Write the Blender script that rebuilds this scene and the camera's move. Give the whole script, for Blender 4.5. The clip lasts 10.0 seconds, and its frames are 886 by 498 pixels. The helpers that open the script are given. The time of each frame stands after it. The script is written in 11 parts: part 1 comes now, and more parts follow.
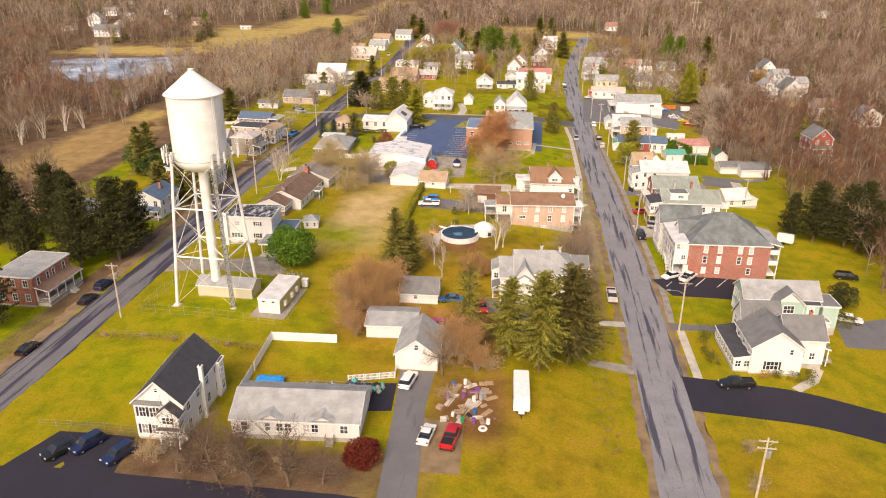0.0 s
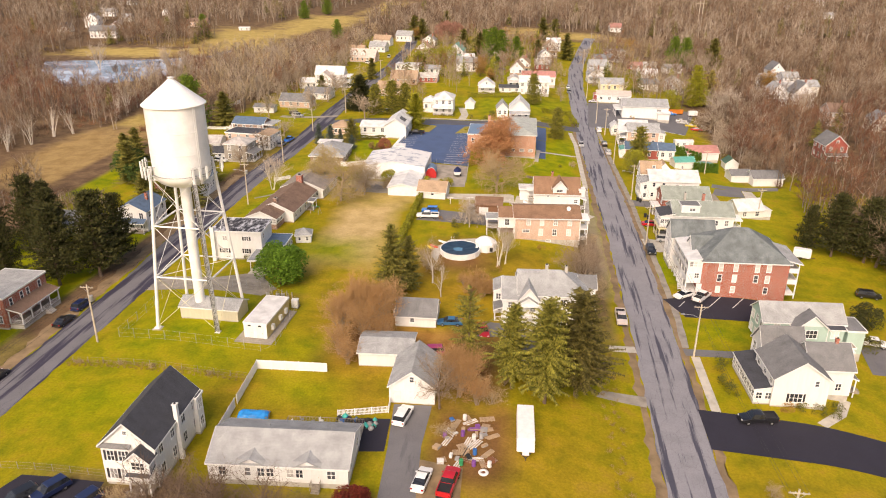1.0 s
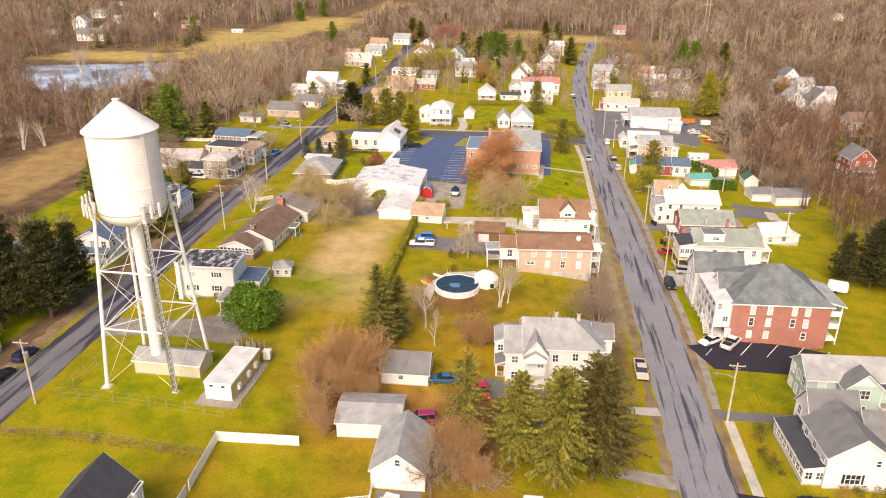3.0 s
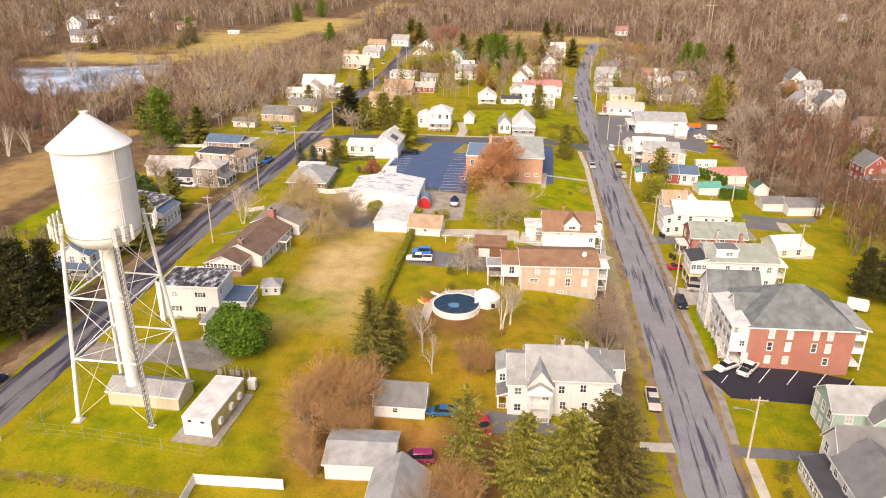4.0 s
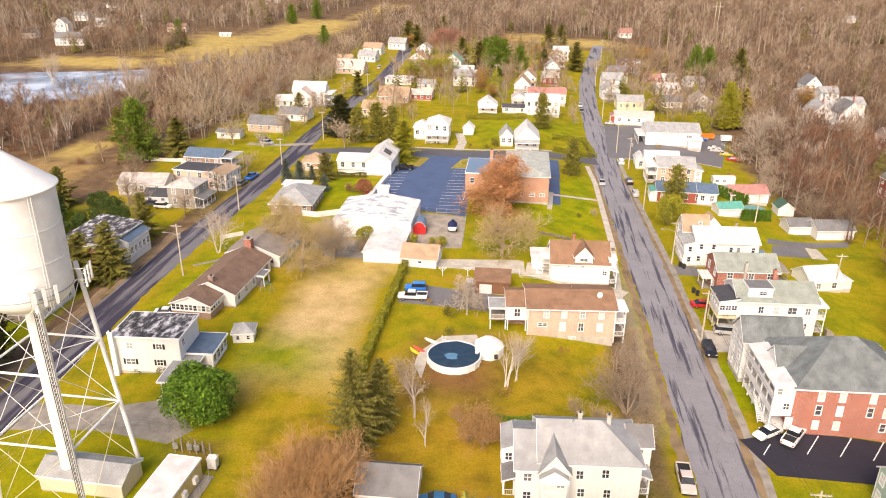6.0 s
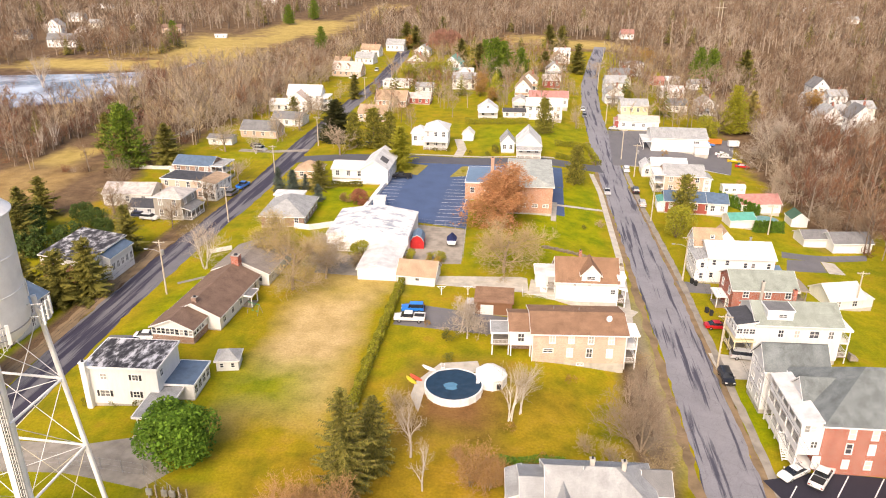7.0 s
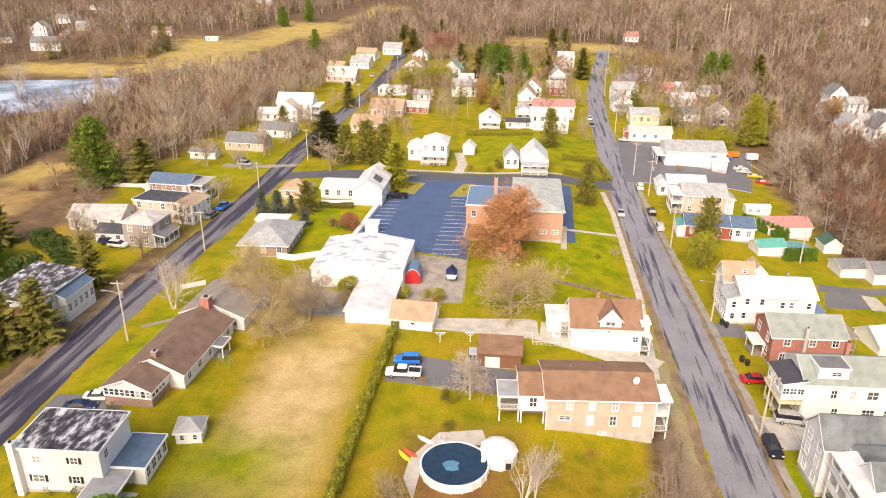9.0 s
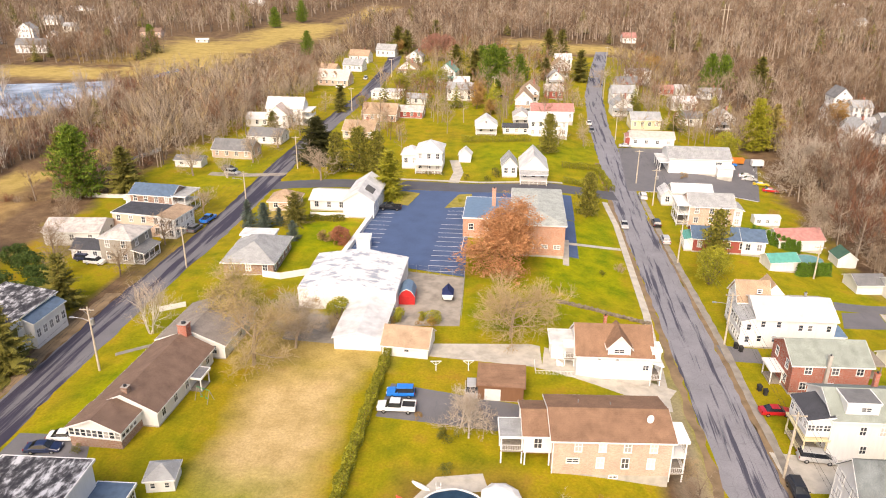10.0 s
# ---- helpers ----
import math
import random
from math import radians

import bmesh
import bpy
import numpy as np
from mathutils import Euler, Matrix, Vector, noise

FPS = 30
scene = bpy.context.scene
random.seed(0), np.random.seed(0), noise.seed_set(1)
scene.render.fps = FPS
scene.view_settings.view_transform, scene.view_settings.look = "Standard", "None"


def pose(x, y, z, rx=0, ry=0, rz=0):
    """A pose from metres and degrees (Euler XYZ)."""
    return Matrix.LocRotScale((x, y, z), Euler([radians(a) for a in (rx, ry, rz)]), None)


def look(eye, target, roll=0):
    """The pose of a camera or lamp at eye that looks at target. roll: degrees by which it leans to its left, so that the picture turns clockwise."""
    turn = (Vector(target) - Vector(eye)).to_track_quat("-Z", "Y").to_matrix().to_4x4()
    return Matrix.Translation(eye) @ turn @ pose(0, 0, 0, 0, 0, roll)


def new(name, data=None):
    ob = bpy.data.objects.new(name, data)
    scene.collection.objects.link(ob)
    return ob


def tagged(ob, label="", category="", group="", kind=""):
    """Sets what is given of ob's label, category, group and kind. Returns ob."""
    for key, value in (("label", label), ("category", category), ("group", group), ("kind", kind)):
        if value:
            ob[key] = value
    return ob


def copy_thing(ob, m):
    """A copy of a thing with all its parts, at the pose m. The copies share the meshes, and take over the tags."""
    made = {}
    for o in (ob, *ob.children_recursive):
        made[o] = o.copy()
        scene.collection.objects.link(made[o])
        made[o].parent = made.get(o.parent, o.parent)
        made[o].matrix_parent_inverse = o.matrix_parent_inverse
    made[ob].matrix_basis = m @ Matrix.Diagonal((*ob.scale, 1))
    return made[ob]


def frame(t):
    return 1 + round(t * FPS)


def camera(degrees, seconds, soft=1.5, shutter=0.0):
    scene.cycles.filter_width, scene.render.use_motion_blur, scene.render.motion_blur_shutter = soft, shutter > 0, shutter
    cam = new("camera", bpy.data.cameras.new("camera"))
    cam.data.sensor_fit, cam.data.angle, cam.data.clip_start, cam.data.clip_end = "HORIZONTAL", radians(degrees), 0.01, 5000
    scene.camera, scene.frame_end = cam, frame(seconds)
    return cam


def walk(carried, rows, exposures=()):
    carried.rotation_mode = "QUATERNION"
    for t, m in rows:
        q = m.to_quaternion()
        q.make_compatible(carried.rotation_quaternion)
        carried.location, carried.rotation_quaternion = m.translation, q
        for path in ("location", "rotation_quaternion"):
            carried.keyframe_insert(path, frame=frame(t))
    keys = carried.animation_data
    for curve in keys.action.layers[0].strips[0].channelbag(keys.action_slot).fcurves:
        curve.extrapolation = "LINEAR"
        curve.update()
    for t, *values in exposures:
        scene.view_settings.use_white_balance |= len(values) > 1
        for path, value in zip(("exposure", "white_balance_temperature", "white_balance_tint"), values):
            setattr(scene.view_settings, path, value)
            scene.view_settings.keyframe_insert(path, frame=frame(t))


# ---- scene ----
cam = camera(62.02, 10.0, 1.05)
ROWS = [  # seconds, x, y, z, yaw, pitch, roll
    (0.0, 0.000, 0.000, 65.880, 6.850, -22.69, -0.37),
    (0.5, -0.253, 5.197, 65.810, 6.883, -22.69, -0.37),
    (1.0, -0.527, 9.706, 65.739, 7.019, -22.69, -0.37),
    (1.5, -0.820, 14.799, 65.668, 7.058, -22.69, -0.37),
    (2.0, -1.135, 19.277, 65.597, 7.067, -22.69, -0.37),
    (2.5, -1.469, 24.405, 65.527, 7.063, -22.69, -0.37),
    (4.0, -2.595, 38.107, 65.314, 7.046, -22.69, -0.37),
    (4.5, -3.011, 43.102, 65.244, 7.057, -22.69, -0.37),
    (5.0, -3.447, 47.429, 65.173, 7.018, -22.69, -0.37),
    (5.5, -3.904, 52.413, 65.102, 7.007, -22.69, -0.37),
    (7.0, -5.396, 66.130, 64.890, 6.919, -22.69, -0.37),
    (7.5, -5.934, 71.220, 64.819, 6.906, -22.69, -0.37),
    (8.0, -6.493, 75.672, 64.748, 6.871, -22.69, -0.37),
    (8.5, -7.072, 80.658, 64.678, 6.854, -22.69, -0.37),
    (9.0, -7.671, 84.949, 64.607, 6.825, -22.69, -0.37),
    (9.5, -8.291, 90.009, 64.536, 6.490, -22.69, -0.37),
    (10.0, -8.930, 94.388, 64.465, 6.403, -22.69, -0.37),
]
walk(cam, [(t, pose(x, y, z, 90 + pitch, roll, yaw)) for t, x, y, z, yaw, pitch, roll in ROWS], [(0.0, 0.72, 7600, 19), (2.0, 0.81, 7450, 19), (5.0, 0.94, 7350, 19), (7.0, 1.08, 7230, 18), (10.0, 1.05, 7180, 17)])

# ---- world, sun ----
world = bpy.data.worlds.new("world")
scene.world = world
world.use_nodes = True
wt = world.node_tree
sky = wt.nodes.new("ShaderNodeTexSky")
sky.sky_type = "NISHITA"
sky.sun_disc = False
SUN_EL, SUN_AZ = 40.0, 190.0          # azimuth clockwise from +y
sky.sun_elevation, sky.sun_rotation = radians(SUN_EL), radians(SUN_AZ)
sky.air_density, sky.dust_density = 1.0, 3.0
wt.links.new(sky.outputs["Color"], wt.nodes["Background"].inputs["Color"])
wt.nodes["Background"].inputs["Strength"].default_value = 0.105
sun_data = bpy.data.lights.new("sun", "SUN")
sun_data.energy, sun_data.angle, sun_data.color = 2.2, radians(40.0), (1.0, 0.92, 0.80)
sun = new("sun", sun_data)
_a, _e = radians(SUN_AZ), radians(SUN_EL)
SUNDIR = Vector((math.sin(_a) * math.cos(_e), math.cos(_a) * math.cos(_e), math.sin(_e)))
sun.matrix_world = look(SUNDIR * 300, (0, 0, 0))


# ---- land form ----
def smooth(a):
    a = min(max(a, 0.0), 1.0)
    return a * a * (3 - 2 * a)


def H(x, y=0):
    """Height of the ground: a low crown between the two streets, falling away to the east."""
    return 0.8 - 3.1 * smooth((x + 5) / 28) - 2.7 * smooth((-58 - x) / 40) - 3.3 * smooth((x - 42) / 28)


# ---- materials ----
MATS = {}


class NT:
    """Small helper to wire one node material."""

    def __init__(self, name, rough=0.8, metal=0.0, spec=0.3):
        self.m = bpy.data.materials.new(name)
        self.m.use_nodes = True
        self.t = self.m.node_tree
        self.b = self.t.nodes["Principled BSDF"]
        self.b.inputs["Roughness"].default_value = rough
        self.b.inputs["Metallic"].default_value = metal
        self.b.inputs["Specular IOR Level"].default_value = spec

    def n(self, kind, **kw):
        node = self.t.nodes.new(kind)
        for k, v in kw.items():
            node.inputs[k.replace("_", " ")].default_value = v
        return node

    def link(self, a, b):
        self.t.links.new(a, b)

    def pos(self, scale=(1, 1, 1), local=False):
        if local:
            src = self.n("ShaderNodeTexCoord").outputs["Object"]
        else:
            src = self.n("ShaderNodeNewGeometry").outputs["Position"]
        mp = self.n("ShaderNodeMapping")
        mp.inputs["Scale"].default_value = scale
        self.link(src, mp.inputs["Vector"])
        return mp.outputs["Vector"]

    def noise(self, vec, scale, detail=4, rough=0.55):
        nd = self.n("ShaderNodeTexNoise", Scale=scale, Detail=detail, Roughness=rough)
        self.link(vec, nd.inputs["Vector"])
        return nd.outputs["Fac"]

    def ramp(self, fac, stops):
        r = self.n("ShaderNodeValToRGB")
        els = r.color_ramp.elements
        while len(els) < len(stops):
            els.new(0.5)
        for el, (p, c) in zip(els, stops):
            el.position = p
            el.color = (c, c, c, 1) if isinstance(c, (int, float)) else (*c, 1)
        self.link(fac, r.inputs["Fac"])
        return r.outputs["Color"]

    def mix(self, fac, a, b, kind="MIX"):
        mx = self.n("ShaderNodeMix")
        mx.data_type, mx.blend_type = "RGBA", kind
        for sock, v in ((mx.inputs["Factor"], fac), (mx.inputs["A"], a), (mx.inputs["B"], b)):
            if isinstance(v, (int, float)):
                sock.default_value = v if sock.type == "VALUE" else (v, v, v, 1)
            elif isinstance(v, tuple):
                sock.default_value = (*v, 1)
            else:
                self.link(v, sock)
        # the RGBA sockets share names with the float ones
        return mx.outputs["Result"]

    def math(self, op, a, b=0.0):
        md = self.n("ShaderNodeMath")
        md.operation = op
        for sock, v in zip(md.inputs, (a, b)):
            if isinstance(v, (int, float)):
                sock.default_value = v
            else:
                self.link(v, sock)
        return md.outputs[0]

    def color(self, c):
        self.link(c, self.b.inputs["Base Color"])

    def bump(self, height, dist=0.05, strength=0.6):
        bp = self.n("ShaderNodeBump", Strength=strength, Distance=dist)
        self.link(height, bp.inputs["Height"])
        self.link(bp.outputs["Normal"], self.b.inputs["Normal"])


def mixrgb(nt, fac, a, b, kind="MIX"):
    mx = nt.n("ShaderNodeMixRGB")
    mx.blend_type = kind
    for sock, v in zip(mx.inputs, (fac, a, b)):
        if isinstance(v, (int, float)):
            sock.default_value = v if sock.type == "VALUE" else (v, v, v, 1)
        elif isinstance(v, tuple):
            sock.default_value = (*v, 1)
        else:
            nt.link(v, sock)
    return mx.outputs[0]


def plain(name, col, rough=0.7, metal=0.0, var=0.25, scale=1.2, fine=14.0, bump=0.0, spec=0.3, vary=0.0):
    """Paint, plaster, metal: a base colour with stains and grain."""
    if name in MATS:
        return MATS[name]
    nt = NT(name, rough, metal, spec)
    p = nt.pos()
    big, small = nt.noise(p, scale, 5), nt.noise(p, fine, 3)
    lo = tuple(c * (1 - var) for c in col)
    hi = tuple(min(1, c * (1 + 0.35 * var)) for c in col)
    c1 = nt.ramp(big, [(0.3, lo), (0.62, hi)])
    c2 = mixrgb(nt, 0.25 * min(1, var * 3), c1, nt.ramp(small, [(0.3, tuple(c * 0.7 for c in col)), (0.7, hi)]))
    if vary:
        info = nt.n("ShaderNodeObjectInfo").outputs["Random"]
        c2 = mixrgb(nt, 1.0, c2, nt.ramp(info, [(0.0, 1 - vary), (1.0, 1.0)]), "MULTIPLY")
    nt.color(c2)
    if bump:
        nt.bump(small, bump, 0.5)
    MATS[name] = nt.m
    return nt.m


def siding(name, col, pitch=0.16, dirt=0.09):
    """Clapboards: narrow horizontal laps with dirt streaks."""
    if name in MATS:
        return MATS[name]
    nt = NT(name, 0.55, 0, 0.35)
    geo = nt.n("ShaderNodeNewGeometry").outputs["Position"]
    sep = nt.n("ShaderNodeSeparateXYZ")
    nt.link(geo, sep.inputs[0])
    lap = nt.math("FRACT", nt.math("MULTIPLY", sep.outputs["Z"], 1 / pitch))
    streak = nt.noise(nt.pos((2.2, 2.2, 0.35)), 1.0, 5)
    grain = nt.noise(nt.pos(), 9.0, 3)
    base = nt.ramp(streak, [(0.28, tuple(c * (1 - dirt) for c in col)), (0.6, col)])
    line = nt.ramp(lap, [(0.0, 0.84), (0.12, 1.0)])
    c = mixrgb(nt, 1.0, base, line, "MULTIPLY")
    c = mixrgb(nt, 0.12, c, nt.ramp(grain, [(0.3, 0.75), (0.7, 1.0)]), "MULTIPLY")
    nt.color(c)
    nt.bump(lap, 0.012, 0.5)
    MATS[name] = nt.m
    return nt.m


def shingle(name, col, patch=0.22, course=0.16):
    """Asphalt shingles: courses, mottled tabs and weather streaks."""
    if name in MATS:
        return MATS[name]
    nt = NT(name, 0.9, 0, 0.2)
    geo = nt.n("ShaderNodeNewGeometry").outputs["Position"]
    sep = nt.n("ShaderNodeSeparateXYZ")
    nt.link(geo, sep.inputs[0])
    lap = nt.math("FRACT", nt.math("MULTIPLY", sep.outputs["Z"], 1 / (course * 0.55)))
    tab = nt.n("ShaderNodeTexVoronoi", Scale=3.2)
    nt.link(nt.pos((1, 1, 2.5)), tab.inputs["Vector"])
    big = nt.noise(nt.pos((1, 1, 0.4)), 0.55, 6, 0.6)
    lo = tuple(c * (1 - patch) for c in col)
    hi = tuple(c * (1 + patch * 0.7) for c in col)
    c = nt.ramp(big, [(0.3, lo), (0.68, hi)])
    c = mixrgb(nt, 0.75, c, mixrgb(nt, 1.0, c, nt.ramp(nt.math("FRACT", nt.math("MULTIPLY", tab.outputs["Distance"], 9.0)), [(0.0, 0.6), (1.0, 1.35)]), "MULTIPLY"))
    c = mixrgb(nt, 0.5, c, mixrgb(nt, 1.0, c, nt.ramp(lap, [(0.0, 0.72), (0.2, 1.0)]), "MULTIPLY"))
    nt.color(c)
    nt.bump(lap, 0.02, 0.4)
    MATS[name] = nt.m
    return nt.m


def brick(name, col, mortar=(0.42, 0.38, 0.34)):
    if name in MATS:
        return MATS[name]
    nt = NT(name, 0.85, 0, 0.2)
    geo = nt.n("ShaderNodeNewGeometry").outputs["Position"]
    sep = nt.n("ShaderNodeSeparateXYZ")
    nt.link(geo, sep.inputs[0])
    run = nt.math("ADD", sep.outputs["X"], sep.outputs["Y"])
    comb = nt.n("ShaderNodeCombineXYZ")
    nt.link(run, comb.inputs["X"])
    nt.link(sep.outputs["Z"], comb.inputs["Y"])
    bt = nt.n("ShaderNodeTexBrick", Scale=1.0)
    bt.inputs["Brick Width"].default_value, bt.inputs["Row Height"].default_value = 0.22, 0.075
    bt.inputs["Mortar Size"].default_value = 0.008
    bt.inputs["Color1"].default_value = (*col, 1)
    bt.inputs["Color2"].default_value = (*[c * 0.72 for c in col], 1)
    bt.inputs["Mortar"].default_value = (*mortar, 1)
    nt.link(comb.outputs[0], bt.inputs["Vector"])
    stain = nt.noise(nt.pos((1, 1, 0.5)), 0.7, 6)
    c = mixrgb(nt, 1.0, bt.outputs["Color"], nt.ramp(stain, [(0.3, 0.86), (0.65, 1.05)]), "MULTIPLY")
    nt.color(c)
    nt.bump(bt.outputs["Fac"], -0.01, 0.4)
    MATS[name] = nt.m
    return nt.m


def glass(name="window_glass", col=(0.03, 0.035, 0.045)):
    if name in MATS:
        return MATS[name]
    nt = NT(name, 0.06, 0, 0.6)
    info = nt.n("ShaderNodeObjectInfo").outputs["Random"]
    nt.color(nt.ramp(info, [(0.0, col), (0.45, tuple(c * 1.6 for c in col)), (0.7, (0.14, 0.14, 0.15)), (1.0, (0.52, 0.50, 0.47))]))
    MATS[name] = nt.m
    return nt.m


def asphalt(name, col, crack=0.5, streaks=0.0, patch=(0.03, 0.03, 0.034), stretch=(1.0, 0.12, 1.0)):
    """Road surface: aggregate grain, wheel-polished lanes, long tar-sealed patches."""
    nt = NT(name, 0.82, 0, 0.35)
    p = nt.pos()
    big = nt.noise(p, 0.22, 6, 0.6)
    grain = nt.noise(p, 6.0, 4)
    c = nt.ramp(big, [(0.28, tuple(v * 0.8 for v in col)), (0.7, tuple(v * 1.15 for v in col))])
    c = mixrgb(nt, 0.35, c, nt.ramp(grain, [(0.3, tuple(v * 0.65 for v in col)), (0.7, tuple(v * 1.2 for v in col))]))
    if streaks:
        s = nt.noise(nt.pos(stretch), 0.42, 7, 0.62)
        gate = nt.ramp(s, [(1 - streaks - 0.03, 0.0), (1 - streaks + 0.03, 1.0)])
        c = mixrgb(nt, gate, c, patch)
        s2 = nt.noise(nt.pos((stretch[0] * 2.3, stretch[1] * 1.6, 1.0)), 0.55, 8, 0.7)
        gate2 = nt.ramp(s2, [(0.62, 0.0), (0.66, 0.85)])
        c = mixrgb(nt, gate2, c, tuple(v * 1.3 for v in patch))
    vor = nt.n("ShaderNodeTexVoronoi", Scale=0.35)
    vor.feature = "DISTANCE_TO_EDGE"
    warp = nt.n("ShaderNodeTexNoise", Scale=0.8, Detail=4.0)
    nt.link(p, warp.inputs["Vector"])
    mx = nt.n("ShaderNodeVectorMath")
    mx.operation = "ADD"
    nt.link(p, mx.inputs[0])
    nt.link(warp.outputs["Color"], mx.inputs[1])
    nt.link(mx.outputs[0], vor.inputs["Vector"])
    cr = nt.ramp(vor.outputs["Distance"], [(0.0, 0.0), (0.018, 1.0)])
    c = mixrgb(nt, crack, c, mixrgb(nt, 1.0, c, cr, "MULTIPLY"))
    nt.color(c)
    nt.bump(grain, 0.02, 0.4)
    return nt.m


def foliage(name, a, b, rough=0.75):
    """Leaves and needles, varied clump by clump."""
    nt = NT(name, rough, 0, 0.2)
    isl = nt.n("ShaderNodeNewGeometry").outputs["Random Per Island"]
    big = nt.noise(nt.pos(), 0.6, 3)
    c = nt.ramp(isl, [(0.0, a), (1.0, b)])
    c = mixrgb(nt, 1.0, c, nt.ramp(big, [(0.3, 0.7), (0.7, 1.15)]), "MULTIPLY")
    nt.color(c)
    MATS[name] = nt.m
    return nt.m


WHITE = siding("white_siding", (0.75, 0.745, 0.725))
TRIM = plain("white_trim_paint", (0.78, 0.775, 0.75), 0.5, var=0.1)
CREAM = siding("cream_siding", (0.72, 0.68, 0.58))
TEAL = siding("pale_teal_siding", (0.42, 0.56, 0.49))
YELLOW = siding("pale_yellow_siding", (0.74, 0.66, 0.42))
GREYSIDE = siding("weathered_grey_siding", (0.34, 0.31, 0.27))
TANSIDE = siding("tan_pink_siding", (0.66, 0.48, 0.375))
REDSIDE = siding("dull_red_siding", (0.36, 0.09, 0.07))
BROWNSIDE = siding("brown_plank_siding", (0.22, 0.11, 0.06))
BRICK_RED = brick("red_brick", (0.44, 0.115, 0.065))
BRICK_PEACH = brick("pale_orange_brick", (0.66, 0.44, 0.335), (0.58, 0.48, 0.40))
BRICK_PINK = brick("rose_brick", (0.58, 0.29, 0.19), (0.55, 0.42, 0.34))
BRICK_BROWN = brick("brown_brick", (0.34, 0.19, 0.13))
ROOF_DARK = shingle("charcoal_shingles", (0.07, 0.072, 0.082))
ROOF_GREY = shingle("grey_shingles", (0.19, 0.19, 0.19))
ROOF_LIGHT = shingle("light_grey_shingles", (0.35, 0.355, 0.35))
ROOF_GREEN = shingle("grey_green_shingles", (0.165, 0.185, 0.185), 0.35)
ROOF_SAGE = shingle("pale_sage_shingles", (0.28, 0.31, 0.27))
ROOF_BROWN = shingle("brown_shingles", (0.205, 0.135, 0.10))
ROOF_PALE = shingle("pale_green_grey_shingles", (0.42, 0.44, 0.40))
ROOF_TAN = shingle("tan_brown_shingles", (0.27, 0.158, 0.098))
ROOF_SAND = shingle("sand_shingles", (0.40, 0.285, 0.19))
ROOF_RED = plain("faded_red_metal_roof", (0.46, 0.22, 0.19), 0.5, var=0.3)
ROOF_PINK = plain("pale_pink_roof", (0.58, 0.48, 0.42), 0.8, var=0.25)
ROOF_TEAL = plain("teal_metal_roof", (0.10, 0.34, 0.28), 0.45, var=0.2)
ROOF_BLUE = plain("slate_blue_roof", (0.10, 0.15, 0.22), 0.7, var=0.3)
ROOF_WHITE = plain("white_roof_membrane", (0.64, 0.635, 0.62), 0.6, var=0.3, scale=0.5)
ROOF_TIN = plain("weathered_tin_roof", (0.50, 0.46, 0.42), 0.5, var=0.5, scale=0.8)
ROOF_BARN = plain("blue_grey_metal_roof", (0.14, 0.22, 0.32), 0.4, var=0.2)
CONCRETE = plain("concrete", (0.46, 0.43, 0.38), 0.9, var=0.3, scale=0.7, bump=0.01)
WOODGREY = plain("weathered_wood", (0.30, 0.26, 0.21), 0.85, var=0.35, scale=3)
POLEWOOD = plain("pale_pole_wood", (0.52, 0.45, 0.35), 0.85, var=0.3, scale=2)
STEEL = plain("galvanised_steel", (0.42, 0.42, 0.42), 0.45, 0.6, var=0.3)
DARKMETAL = plain("dark_metal", (0.05, 0.05, 0.055), 0.5, 0.4, var=0.3)
BRASS = plain("dull_brass", (0.35, 0.25, 0.10), 0.4, 0.8, var=0.2)
DOORWHITE = plain("door_paint_white", (0.72, 0.71, 0.68), 0.45, var=0.1)
DOORDARK = plain("door_paint_dark", (0.10, 0.06, 0.05), 0.45, var=0.15)
SHUTTER = plain("black_shutter_paint", (0.03, 0.03, 0.035), 0.5, var=0.1)
CHIMNEY_RED = BRICK_RED
GLASS = glass()
_nt = NT("glass_over_white_blinds", 0.12, 0, 0.6)
_nt.color(_nt.ramp(_nt.n("ShaderNodeObjectInfo").outputs["Random"], [(0.0, (0.06, 0.06, 0.07)), (0.3, (0.10, 0.10, 0.10)), (0.36, (0.55, 0.54, 0.50)), (1.0, (0.74, 0.73, 0.69))]))
GLASS_BLIND = _nt.m
# flat roof with torn, mottled coating
_nt = NT("mottled_worn_roof", 0.9, 0, 0.2)
_p = _nt.pos((1, 0.45, 1))
_f = _nt.noise(_p, 0.9, 9, 0.72)
_c = _nt.ramp(_f, [(0.42, (0.035, 0.035, 0.042)), (0.49, (0.085, 0.083, 0.088)), (0.54, (0.24, 0.24, 0.25)), (0.61, (0.58, 0.58, 0.60))])
_nt.color(_c)
ROOF_MOTTLED = _nt.m
_nt = NT("white_roof_with_bare_patches", 0.7, 0, 0.3)
_f = _nt.noise(_nt.pos((1, 1.6, 1)), 0.35, 7, 0.62)
_nt.color(_nt.ramp(_f, [(0.53, (0.66, 0.655, 0.64)), (0.57, (0.40, 0.42, 0.46)), (0.70, (0.26, 0.29, 0.34))]))
ROOF_PATCHY = _nt.m


# ---- mesh helpers ----
def box(bm, x0, x1, y0, y1, z0, z1):
    v = [bm.verts.new(p) for p in ((x0, y0, z0), (x1, y0, z0), (x1, y1, z0), (x0, y1, z0), (x0, y0, z1), (x1, y0, z1), (x1, y1, z1), (x0, y1, z1))]
    for f in ((3, 2, 1, 0), (4, 5, 6, 7), (0, 1, 5, 4), (1, 2, 6, 5), (2, 3, 7, 6), (3, 0, 4, 7)):
        bm.faces.new([v[i] for i in f])
    return v


